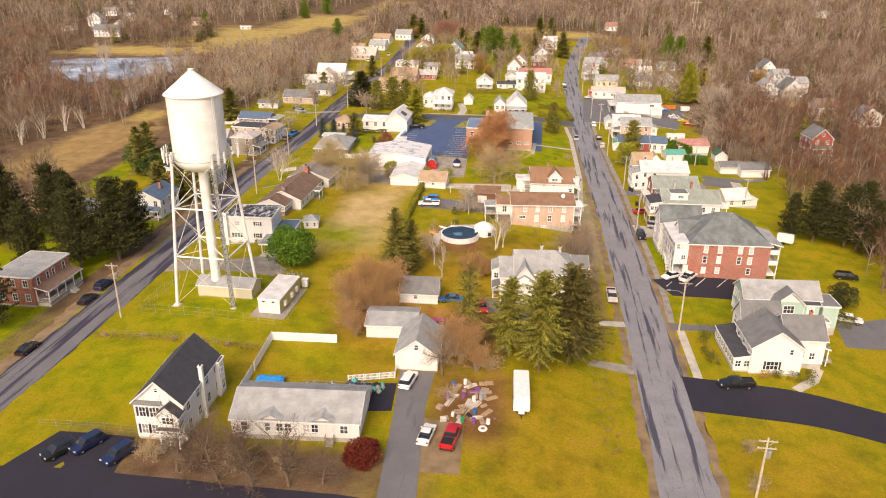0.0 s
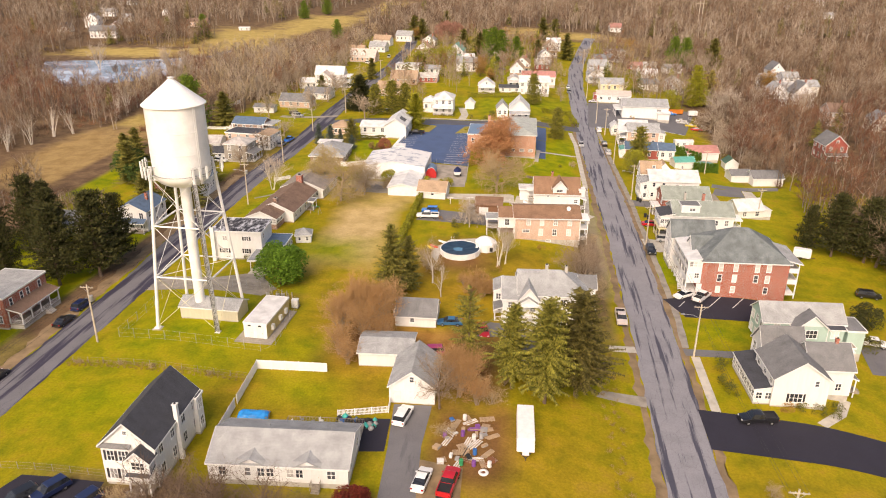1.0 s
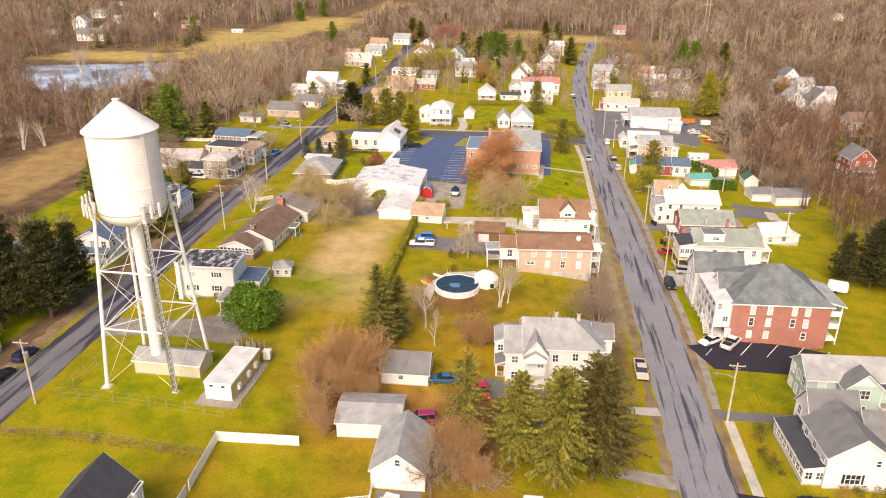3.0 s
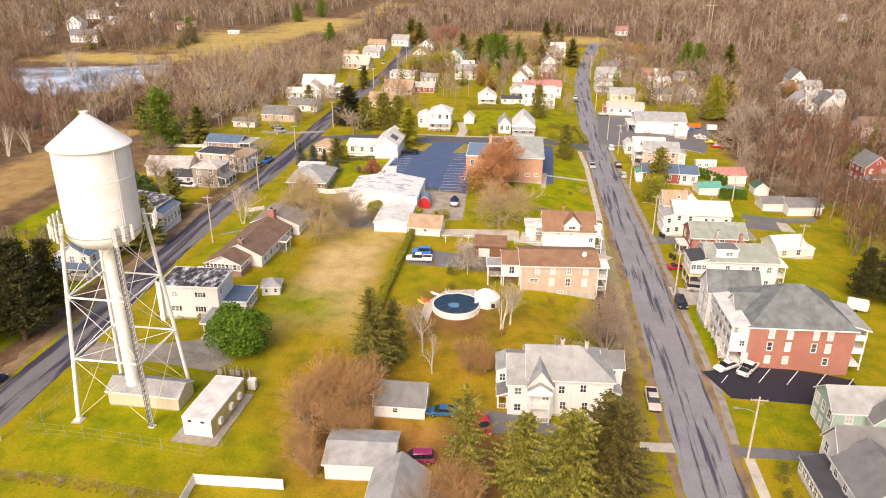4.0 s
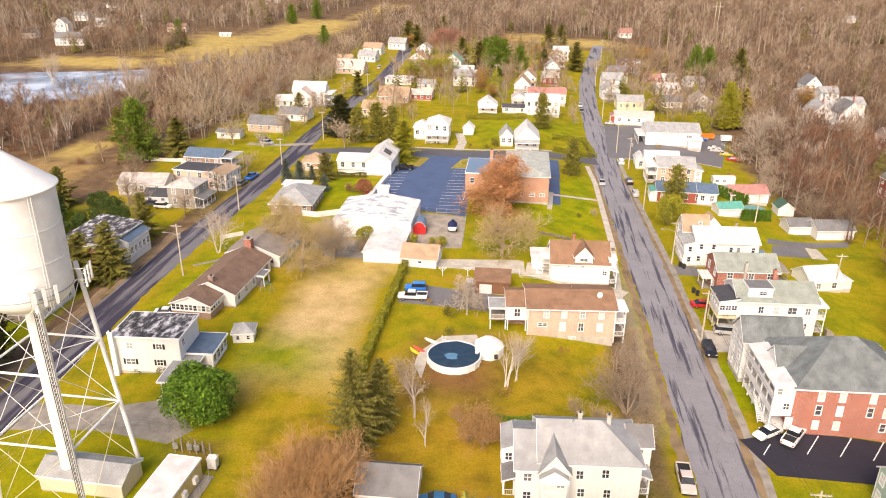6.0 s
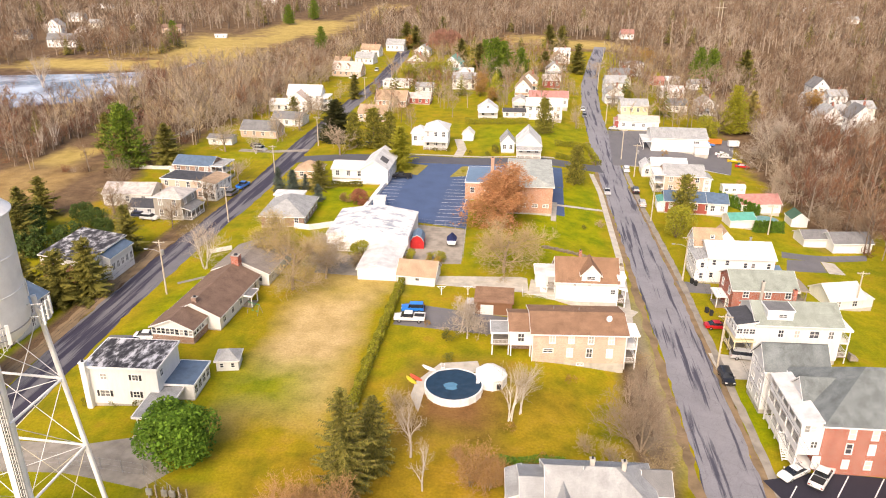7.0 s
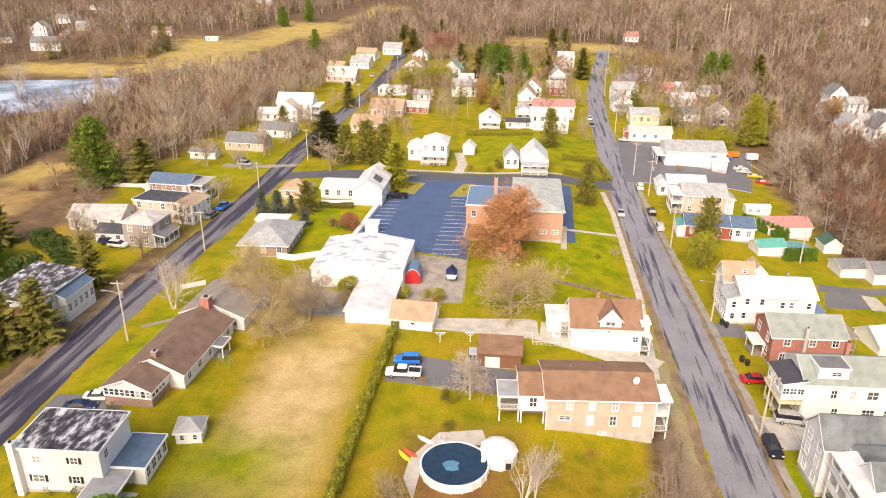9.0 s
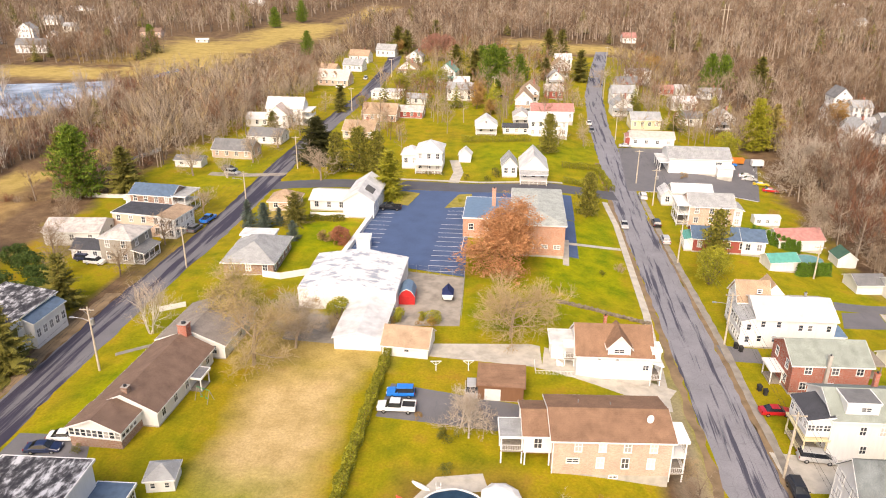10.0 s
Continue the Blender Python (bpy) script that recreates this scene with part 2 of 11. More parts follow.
def hull(bm, bottom, top):
    """A closed prism between two rings of as many points."""
    a, b = [bm.verts.new(p) for p in bottom], [bm.verts.new(p) for p in top]
    n = len(a)
    bm.faces.new(a[::-1])
    bm.faces.new(b)
    for i in range(n):
        bm.faces.new((a[i], a[(i + 1) % n], b[(i + 1) % n], b[i]))


def slab(bm, pts, thick):
    """A sheet of the given thickness below a flat ring of points."""
    n = (Vector(pts[1]) - Vector(pts[0])).cross(Vector(pts[2]) - Vector(pts[0])).normalized()
    if n.z < 0:
        pts, n = pts[::-1], -n
    hull(bm, [Vector(p) - n * thick for p in pts], [Vector(p) for p in pts])


def tube(bm, p, q, r0, r1=None, sides=8, cap=True):
    p, q = Vector(p), Vector(q)
    r1 = r0 if r1 is None else r1
    d = (q - p).normalized()
    u = d.orthogonal().normalized()
    w = d.cross(u)
    a, b = [], []
    for i in range(sides):
        s = 2 * math.pi * i / sides
        o = u * math.cos(s) + w * math.sin(s)
        a.append(bm.verts.new(p + o * r0))
        b.append(bm.verts.new(q + o * r1))
    for i in range(sides):
        bm.faces.new((a[i], a[(i + 1) % sides], b[(i + 1) % sides], b[i]))
    if cap:
        bm.faces.new(a[::-1])
        bm.faces.new(b)


def lathe(bm, rings, sides=32, cx=0, cy=0):
    """A turned body from (radius, height) rings."""
    loops = []
    for r, z in rings:
        if r < 1e-4:
            loops.append([bm.verts.new((cx, cy, z))])
        else:
            loops.append([bm.verts.new((cx + r * math.cos(2 * math.pi * i / sides), cy + r * math.sin(2 * math.pi * i / sides), z)) for i in range(sides)])
    for a, b in zip(loops, loops[1:]):
        for i in range(sides):
            j = (i + 1) % sides
            if len(a) == 1:
                bm.faces.new((a[0], b[i], b[j])) if len(b) > 1 else None
            elif len(b) == 1:
                bm.faces.new((a[i], a[j], b[0]))
            else:
                bm.faces.new((a[i], a[j], b[j], b[i]))


def to_mesh(bm, name, material, soft=False):
    bmesh.ops.recalc_face_normals(bm, faces=bm.faces)
    me = bpy.data.meshes.new(name)
    bm.to_mesh(me)
    bm.free()
    if material:
        for mt in material if isinstance(material, tuple) else (material,):
            me.materials.append(mt)
    if soft:
        for f in me.polygons:
            f.use_smooth = True
    return me


def part(name, bm, material, parent, label="", soft=False):
    ob = new(name, to_mesh(bm, name, material, soft))
    ob.parent = parent
    if label:
        ob["label"] = label
    return ob


def share(name, me, parent, m=None, label=""):
    """A part on a mesh that alike parts share."""
    ob = new(name, me)
    ob.parent = parent
    if m is not None:
        ob.matrix_basis = m
    if label:
        ob["label"] = label
    return ob


def thing(name, x, y, yaw, label, category, group="", z=None, kind=""):
    ob = new(name)
    ob.empty_display_size = 0.5
    ob.matrix_basis = pose(x, y, H(x, y) if z is None else z, 0, 0, yaw)
    return tagged(ob, label, category, group, kind)


def sheet(name, rings, material, lift, label, category, grid=6, kind="structure"):
    """Ground covers: quads of four plan points each, draped on the land."""
    bm = bmesh.new()
    for q in rings:
        nx, ny = grid, grid
        vs = []
        for j in range(ny + 1):
            row = []
            for i in range(nx + 1):
                u, v = i / nx, j / ny
                x = (q[0][0] * (1 - u) + q[1][0] * u) * (1 - v) + (q[3][0] * (1 - u) + q[2][0] * u) * v
                y = (q[0][1] * (1 - u) + q[1][1] * u) * (1 - v) + (q[3][1] * (1 - u) + q[2][1] * u) * v
                row.append(bm.verts.new((x, y, H(x, y) + lift)))
            vs.append(row)
        for j in range(ny):
            for i in range(nx):
                bm.faces.new((vs[j][i], vs[j][i + 1], vs[j + 1][i + 1], vs[j + 1][i]))
    bmesh.ops.remove_doubles(bm, verts=bm.verts, dist=0.001)
    for f in bm.faces:
        if f.normal.z < 0:
            f.normal_flip()
    me = bpy.data.meshes.new(name)
    bm.to_mesh(me)
    bm.free()
    me.materials.append(material)
    return tagged(new(name, me), label, category, kind=kind)


def band(name, line, width, material, lift, label, category, kind="structure", n=7, edge=0.0):
    """A road or path of a given width along a line of plan points, with a slightly ragged edge."""
    rnd = random.Random(name)
    pts = []
    for (x0, y0), (x1, y1) in zip(line, line[1:]):
        k = max(1, int(math.hypot(x1 - x0, y1 - y0) / 2.0))
        pts += [(x0 + (x1 - x0) * i / k, y0 + (y1 - y0) * i / k) for i in range(k)]
    pts.append(line[-1])
    bm = bmesh.new()
    rows = []
    for i, (x, y) in enumerate(pts):
        a, b = pts[max(0, i - 1)], pts[min(len(pts) - 1, i + 1)]
        d = Vector((b[0] - a[0], b[1] - a[1])).normalized()
        nrm = Vector((d.y, -d.x))
        w = width(i / len(pts)) if callable(width) else width
        e0, e1 = rnd.uniform(-edge, edge), rnd.uniform(-edge, edge)
        row = []
        for k in range(n):
            s = (k / (n - 1) - 0.5) * w + (e0 if k == 0 else e1 if k == n - 1 else 0)
            px, py = x + nrm.x * s, y + nrm.y * s
            row.append(bm.verts.new((px, py, H(px, py) + lift)))
        rows.append(row)
    for a, b in zip(rows, rows[1:]):
        for k in range(n - 1):
            bm.faces.new((a[k], a[k + 1], b[k + 1], b[k]))
    for f in bm.faces:
        f.normal_update()
        if f.normal.z < 0:
            f.normal_flip()
    me = bpy.data.meshes.new(name)
    bm.to_mesh(me)
    bm.free()
    me.materials.append(material)
    return tagged(new(name, me), label, category, kind=kind)

# ---- ground ----
def ground_material():
    nt = NT("lawn_and_leaf_litter", 0.95, 0, 0.1)
    p = nt.pos()
    sep = nt.n("ShaderNodeSeparateXYZ")
    nt.link(p, sep.inputs[0])
    wob = nt.noise(p, 0.09, 5, 0.6)
    big, mid, fine = nt.noise(p, 0.035, 6, 0.6), nt.noise(p, 0.22, 6, 0.62), nt.noise(p, 2.6, 5, 0.65)
    mow = nt.noise(nt.pos((0.9, 0.08, 1)), 0.8, 4)
    lawn = nt.ramp(big, [(0.30, (0.118, 0.157, 0.0056)), (0.45, (0.241, 0.222, 0.00672)), (0.57, (0.336, 0.249, 0.0101)), (0.70, (0.358, 0.202, 0.0246))])
    lawn = mixrgb(nt, 0.6, lawn, nt.ramp(mid, [(0.30, (0.084, 0.121, 0.00448)), (0.45, (0.23, 0.218, 0.00672)), (0.57, (0.364, 0.278, 0.0112)), (0.68, (0.381, 0.213, 0.0269))]))
    lawn = mixrgb(nt, 0.22, lawn, nt.ramp(mow, [(0.3, (0.101, 0.123, 0.00448)), (0.7, (0.252, 0.204, 0.0123))]))
    litter = nt.ramp(mid, [(0.3, (0.10, 0.06, 0.035)), (0.55, (0.17, 0.11, 0.062)), (0.75, (0.24, 0.16, 0.085))])
    straw = nt.ramp(mid, [(0.3, (0.32, 0.235, 0.07)), (0.6, (0.47, 0.345, 0.115)), (0.78, (0.42, 0.30, 0.12))])
    green = nt.ramp(mid, [(0.3, (0.112, 0.168, 0.00336)), (0.6, (0.269, 0.274, 0.00448)), (0.8, (0.37, 0.297, 0.00672))])
    earth = nt.ramp(mid, [(0.3, (0.13, 0.062, 0.024)), (0.65, (0.22, 0.115, 0.04))])

    def zone(cx, cy, rx, ry, soft=0.18, rag=0.5):
        dx = nt.math("DIVIDE", nt.math("ABSOLUTE", nt.math("SUBTRACT", sep.outputs["X"], cx)), rx)
        dy = nt.math("DIVIDE", nt.math("ABSOLUTE", nt.math("SUBTRACT", sep.outputs["Y"], cy)), ry)
        d = nt.math("ADD", nt.math("MAXIMUM", dx, dy), nt.math("MULTIPLY", nt.math("SUBTRACT", wob, 0.5), rag))
        return nt.ramp(d, [(1 - soft, 1.0), (1.0, 0.0)])

    c = mixrgb(nt, zone(-28, 265, 98, 320, 0.05, 0.2), litter, lawn)
    c = mixrgb(nt, zone(62, 140, 42, 120, 0.12, 0.3), c, lawn)
    rust = nt.ramp(mid, [(0.3, (0.19, 0.10, 0.014)), (0.55, (0.33, 0.19, 0.018)), (0.75, (0.38, 0.24, 0.04))])
    for cx, cy, rx, ry, k in ((-30, 122, 20, 40, 0.75), (2, 86, 22, 26, 0.55), (40, 78, 16, 26, 0.6), (-12, 140, 20, 28, 0.65), (-42, 168, 14, 34, 0.6), (0, 160, 16, 14, 0.4), (-90, 290, 14, 60, 0.4)):
        c = mixrgb(nt, nt.math("MULTIPLY", zone(cx, cy, rx, ry, 0.9, 1.3), k), c, rust)
    for cx, cy, rx, ry in ((-262, 470, 48, 24), (-202, 500, 30, 46), (-192, 640, 16, 100), (-164, 840, 20, 100), (25, 610, 60, 30), (-157, 286, 9, 15), (-147, 312, 9, 18), (-222, 560, 44, 70), (-190, 680, 40, 70)):
        c = mixrgb(nt, zone(cx, cy, rx, ry, 0.55, 1.1), c, straw)
    hay = nt.ramp(mid, [(0.3, (0.24, 0.15, 0.06)), (0.6, (0.36, 0.245, 0.10)), (0.8, (0.32, 0.20, 0.09))])
    c = mixrgb(nt, zone(-154, 236, 17, 46, 0.4, 0.9), c, hay)
    c = mixrgb(nt, zone(-69, 263.5, 5, 5, 0.5), c, straw)
    c = mixrgb(nt, zone(-138, 224, 5, 26, 0.5), c, litter)
    c = mixrgb(nt, zone(-127, 212, 6, 24, 0.4), c, green)
    c = mixrgb(nt, zone(-105, 110, 22, 90, 0.3), c, green)
    pale = nt.ramp(mid, [(0.3, (0.40, 0.285, 0.11)), (0.6, (0.56, 0.405, 0.19)), (0.8, (0.50, 0.35, 0.17))])
    c = mixrgb(nt, zone(-41, 174, 10, 28, 0.6, 0.7), c, pale)
    c = mixrgb(nt, zone(-42, 200, 16, 7, 0.5), c, straw)
    c = mixrgb(nt, zone(-28, 124, 9, 14, 0.7), c, earth)
    leafy = nt.ramp(mid, [(0.3, (0.28, 0.13, 0.03)), (0.65, (0.42, 0.23, 0.06))])
    c = mixrgb(nt, zone(-15.5, 121.5, 8, 6, 0.6), c, leafy)
    c = mixrgb(nt, zone(-48, 134, 6, 4, 0.7), c, earth)
    c = mixrgb(nt, zone(-7, 94, 8, 12, 0.6), c, earth)
    c = mixrgb(nt, zone(-8, 116, 7, 16, 0.6), c, earth)
    c = mixrgb(nt, zone(14, 160, 4, 42, 0.6), c, litter)
    c = mixrgb(nt, zone(-36, 75, 30, 8, 0.5), c, litter)
    c = mixrgb(nt, zone(-15, 160, 10, 14, 0.7), c, earth)
    c = mixrgb(nt, zone(31.5, 166, 4.0, 9, 0.3, 0.2), c, green)
    c = mixrgb(nt, zone(5, 250, 9, 22, 0.2, 0.2), c, green)
    c = mixrgb(nt, zone(-90, 170, 4, 100, 0.5), c, litter)
    for cx, cy, rx, ry, k in ((-45, 160, 12, 10, 0.95), (-71, 190, 7, 34, 0.95), (8, 236, 9, 20, 0.9), (-12, 214, 10, 10, 0.7), (11, 268, 7, 16, 0.9), (-2, 340, 22, 20, 0.7), (-58, 124, 20, 22, 0.85), (-62, 98, 18, 10, 0.7), (-38, 116, 8, 10, 0.7), (-33, 104, 8, 6, 0.7), (36, 138, 8, 6, 0.7), (58, 200, 14, 30, 0.5), (58, 238, 14, 14, 0.7), (0, 222, 16, 14, 0.75), (5, 130, 12, 20, 0.3), (-60, 240, 14, 18, 0.7), (-10, 325, 28, 26, 0.8), (-96, 305, 16, 36, 0.75), (-25, 420, 50, 60, 0.55), (46, 280, 18, 28, 0.7), (-62, 275, 16, 14, 0.6), (2, 205, 18, 16, 0.5)):
        c = mixrgb(nt, nt.math("MULTIPLY", zone(cx, cy, rx, ry, 0.9, 1.2), k), c, green)
    c = mixrgb(nt, zone(-55.5, 250, 8, 11, 0.3, 0.3), c, green)
    dust = nt.ramp(mid, [(0.3, (0.30, 0.25, 0.17)), (0.7, (0.44, 0.38, 0.28))])
    c = mixrgb(nt, zone(-46.5, 209, 8, 5, 0.5), c, dust)
    c = mixrgb(nt, nt.math("MULTIPLY", zone(15.8, 180, 3.6, 34, 0.6, 0.8), 0.6), c, dust)
    c = mixrgb(nt, 0.36, c, mixrgb(nt, 1.0, c, nt.ramp(fine, [(0.3, 0.4), (0.7, 1.5)]), "MULTIPLY"))
    nt.color(c)
    nt.bump(fine, 0.12, 0.5)
    return nt.m


def build_ground():
    xs = [-1500, -900, -500, -300, -200, -150, -120] + [-118 + 2.0 * i for i in range(96)] + [90, 130, 200, 300, 500, 900, 1500]
    ys = [-300, -100, 0, 50] + [70 + 10 * i for i in range(40)] + [480, 560, 700, 900, 1300, 2200]
    bm = bmesh.new()
    g = [[bm.verts.new((x, y, H(x, y))) for x in xs] for y in ys]
    for a, b in zip(g, g[1:]):
        for i in range(len(xs) - 1):
            bm.faces.new((a[i], a[i + 1], b[i + 1], b[i]))
    me = bpy.data.meshes.new("ground")
    bm.to_mesh(me)
    bm.free()
    me.materials.append(ground_material())
    tagged(new("ground", me), "yellowing autumn lawns and leaf-strewn woodland floor", "ground", kind="structure")


build_ground()
ROAD_GREY = asphalt("worn_grey_asphalt", (0.245, 0.24, 0.258), 0.2, 0.435, (0.062, 0.062, 0.085), (1.9, 0.085, 1.0))
ROAD_LEFT = asphalt("resealed_grey_asphalt", (0.165, 0.16, 0.17), 0.2, 0.48, (0.042, 0.038, 0.06), (1.0, 0.05, 1.0))
ROAD_CROSS = asphalt("dark_cross_street_asphalt", (0.10, 0.10, 0.115), 0.15)
BLACKTOP = asphalt("fresh_blacktop", (0.026, 0.024, 0.036), 0.1)
LOTBLUE = asphalt("blue_black_sealed_asphalt", (0.068, 0.108, 0.21), 0.1)
DRIVEGREY = asphalt("driveway_asphalt", (0.16, 0.155, 0.16), 0.12, 0.36, (0.10, 0.10, 0.105))
GRAVEL = plain("pale_gravel", (0.34, 0.30, 0.25), 0.95, var=0.4, scale=0.5, fine=5, bump=0.03)
PAVING = plain("concrete_paving", (0.50, 0.46, 0.39), 0.9, var=0.3, scale=0.6, bump=0.01)
DIRT = plain("packed_dirt_shoulder", (0.25, 0.175, 0.10), 0.95, var=0.45, scale=0.4, fine=4, bump=0.03)
# pond: bright sky reflections and dark ones between are painted into the base colour
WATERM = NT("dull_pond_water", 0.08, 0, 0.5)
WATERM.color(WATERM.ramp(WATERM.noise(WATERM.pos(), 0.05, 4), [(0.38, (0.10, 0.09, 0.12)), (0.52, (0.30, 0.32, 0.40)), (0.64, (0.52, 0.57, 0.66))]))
WALKGREY = plain("weathered_walk_concrete", (0.30, 0.27, 0.23), 0.9, var=0.4, scale=0.5, bump=0.01)
PAINT = plain("white_road_paint", (0.72, 0.72, 0.70), 0.7, var=0.25, scale=2)

# the two streets and the lane between them
band("road_east", [(23.5, -60), (23.9, 40), (24.0, 90), (24.3, 130), (23.8, 180), (22.9, 215), (20.6, 280), (20.2, 330), (20.2, 385), (23.2, 450), (32.0, 535), (40, 600)], 8.0, ROAD_GREY, 0.03,
     "worn grey asphalt street with long dark tar patches", "road", edge=0.25)
band("shoulder_east_west", [(19.4, 60), (19.4, 130), (18.9, 180), (18.2, 215), (16.0, 280), (15.6, 330)], 1.4, DIRT, 0.015, "dirt shoulder strewn with leaves along the street", "shoulder", edge=0.5)
band("shoulder_east_east", [(28.5, 60), (28.9, 130), (28.3, 180), (27.5, 215), (25.2, 280)], 1.3, DIRT, 0.015, "packed dirt shoulder beside the street", "shoulder", edge=0.4)
band("road_west", [(-84, -60), (-82, 40), (-81.2, 100), (-80.8, 140), (-83.4, 180), (-83.6, 215), (-82, 262), (-83.6, 312), (-83.6, 372), (-81.8, 436), (-86, 520), (-95, 600)], 8.2, ROAD_LEFT, 0.03,
     "grey asphalt street with a dark resealed lane", "road", edge=0.25)
band("shoulder_west", [(-87.6, 60), (-86.6, 110), (-87.5, 150), (-89.4, 190), (-89.2, 220)], 3.0, DIRT, 0.015, "dirt verge beside the west street", "shoulder", edge=0.6)
band("road_cross", [(-79, 290), (-66, 290), (-41, 291), (-22, 290.5), (4, 295.5), (18, 297)], 7.5, ROAD_CROSS, 0.036, "grey asphalt cross street", "road", edge=0.15)
band("road_south", [(-160, 65), (-60, 66.5), (-20, 66), (4, 60), (21, 52)], 12.5, BLACKTOP, 0.034, "dark blacktop street at the south edge", "road", edge=0.1)
# drives and lots
sheet("driveway_centre", [[(-16.6, 70), (-11.7, 72), (-13.4, 93), (-18.0, 92)], [(-18.0, 92), (-13.4, 93), (-13.2, 102.6), (-19.0, 102.3)]], DRIVEGREY, 0.03, "grey asphalt drive leading to the white garage", "driveway")
sheet("driveway_blacktop", [[(-22, 90.5), (-18.3, 91), (-18.8, 98.5), (-24.6, 98)]], BLACKTOP, 0.038, "black asphalt apron beside the ranch house", "driveway", 3)
sheet("driveway_gravel_cars", [[(-13.3, 78), (-6.8, 78), (-7.2, 89), (-13.3, 90)]], DIRT, 0.02, "bare dirt parking strip beside the drive", "driveway", 3)
sheet("driveway_east", [[(28.0, 101.5), (80, 96.6), (82, 106), (27.9, 111.5)]], BLACKTOP, 0.07, "fresh black asphalt drive", "driveway", 40)
sheet("parking_lot_brick", [[(28.4, 150.8), (31.6, 143.2), (45, 143), (36, 153.4)], [(36, 153.4), (45, 143), (56, 143.5), (54, 153.6)]], BLACKTOP, 0.06, "dark asphalt parking lot beside the brick apartments", "parking lot", 16)
sheet("driveway_white_house", [[(-8.4, 124.4), (3.6, 126.4), (3.2, 129.4), (-7.4, 130.4)]], DRIVEGREY, 0.03, "grey asphalt yard in front of the white house", "driveway", 8)
sheet("driveway_teal", [[(29.0, 128.2), (46, 128.6), (46, 131.0), (28.8, 130.6)]], DRIVEGREY, 0.03, "narrow grey driveway between lawns", "driveway", 4)
sheet("driveway_tower", [[(-77, 136.8), (-63.5, 136.9), (-64.5, 142.6), (-77, 143.6)], [(-63.5, 136.9), (-51.8, 135.2), (-54.8, 146.0), (-64.5, 142.6)], [(-51.8, 135.2), (-49.6, 138.6), (-54.0, 143), (-54.8, 146.0)]], WALKGREY, 0.03, "grey asphalt drive behind the water tower", "driveway")
sheet("carport_floor", [[(-58.2, 144.8), (-54.0, 144.6), (-53.6, 153), (-58.0, 153)]], PAVING, 0.04, "pale concrete carport floor", "paving", 2)
sheet("lane_garages", [[(-23.5, 199.6), (-5.8, 198.4), (-5.8, 205.6), (-23.8, 203.6)], [(-5.8, 198.4), (14.5, 192.6), (17.6, 198.4), (-5.8, 205.6)]], PAVING, 0.03, "pale worn concrete lane to the tan garage", "lane")
sheet("parking_lot_pickups", [[(-28.2, 182.0), (-5.6, 180.2), (-7.5, 187.4), (-27.4, 190.8)]], DRIVEGREY, 0.032, "grey asphalt parking pad behind the apartments", "parking lot")
sheet("parking_lot_church", [[(-46.6, 238), (-19.4, 231.4), (-22.4, 286.8), (-46.6, 287.0)], [(-21.5, 269.8), (5.0, 270), (5.0, 290), (-22.4, 286.8)]], LOTBLUE, 0.028, "smooth blue-black sealed parking lot beside the church", "parking lot", 8)
sheet("parking_lot_church_east", [[(1.4, 246), (4.6, 246), (4.8, 269.6), (1.4, 269.6)]], LOTBLUE, 0.03, "sealed asphalt strip along the church", "parking lot", 3)
sheet("yard_gravel", [[(-32.5, 209.0), (-18.6, 210.5), (-19.4, 231.0), (-32.6, 233.0)]], GRAVEL, 0.022, "pale gravel yard behind the parking lot", "yard", 4)
sheet("parking_lot_store", [[(22.0, 303.2), (60, 305.2), (73, 356), (24.5, 352)]], DRIVEGREY, 0.07, "grey asphalt lot around the long white store", "parking lot", 30)
sheet("parking_lot_house_a", [[(-68.4, 71.6), (-52.0, 71.8), (-53.0, 80.2), (-64.6, 80.4)]], BLACKTOP, 0.03, "dark asphalt parking pad beside the white house", "parking lot", 3)
sheet("driveway_brickhouse", [[(28.6, 176.2), (40, 177), (40, 183.6), (28.0, 184.6)]], PAVING, 0.03, "pale concrete driveway with a parked minivan", "driveway", 4)
sheet("driveway_r2", [[(28.0, 209.4), (34.4, 209.2), (34.4, 214.2), (27.4, 214.8)]], DRIVEGREY, 0.03, "grey asphalt drive between two houses", "driveway", 3)
sheet("yard_storage", [[(-48.6, 202.0), (-39.2, 201.6), (-38.8, 211.6), (-49.4, 211.9)]], WALKGREY, 0.05, "worn grey concrete yard beside the white storage hall", "yard", 6)
sheet("yard_teal_house", [[(62.0, 130.4), (86, 134.0), (88, 149.0), (63.6, 140.8)]], DRIVEGREY, 0.07, "worn grey gravel yard behind the teal house", "yard", 24)
sheet("walk_lawn", [[(15.4, 127.0), (20.4, 127.8), (20.2, 130.0), (15.2, 129.0)]], PAVING, 0.06, "short pale concrete drive from the street", "driveway", 6)
sheet("walk_lawn_south", [[(12.0, 111.4), (20.0, 110.8), (20.2, 113.8), (13.2, 113.6)]], WALKGREY, 0.06, "worn concrete drive from the street", "driveway", 6)
sheet("driveway_far_east", [[(54.0, 226.6), (64.6, 230.6), (65.1, 238.0), (56.4, 234.2)]], DRIVEGREY, 0.034, "dark asphalt pad behind the white house", "driveway", 3)
sheet("slab_far_east", [[(64.7, 230.2), (68.6, 230.4), (68.2, 237.1), (65.3, 237.4)]], PAVING, 0.036, "pale concrete slab beside the dark pad", "paving", 3)
sheet("drive_garages_east", [[(55.4, 235.0), (76.8, 239.8), (78.0, 243.4), (56.6, 239.2)]], DRIVEGREY, 0.03, "grey asphalt drive in front of the white garages", "driveway", 5)
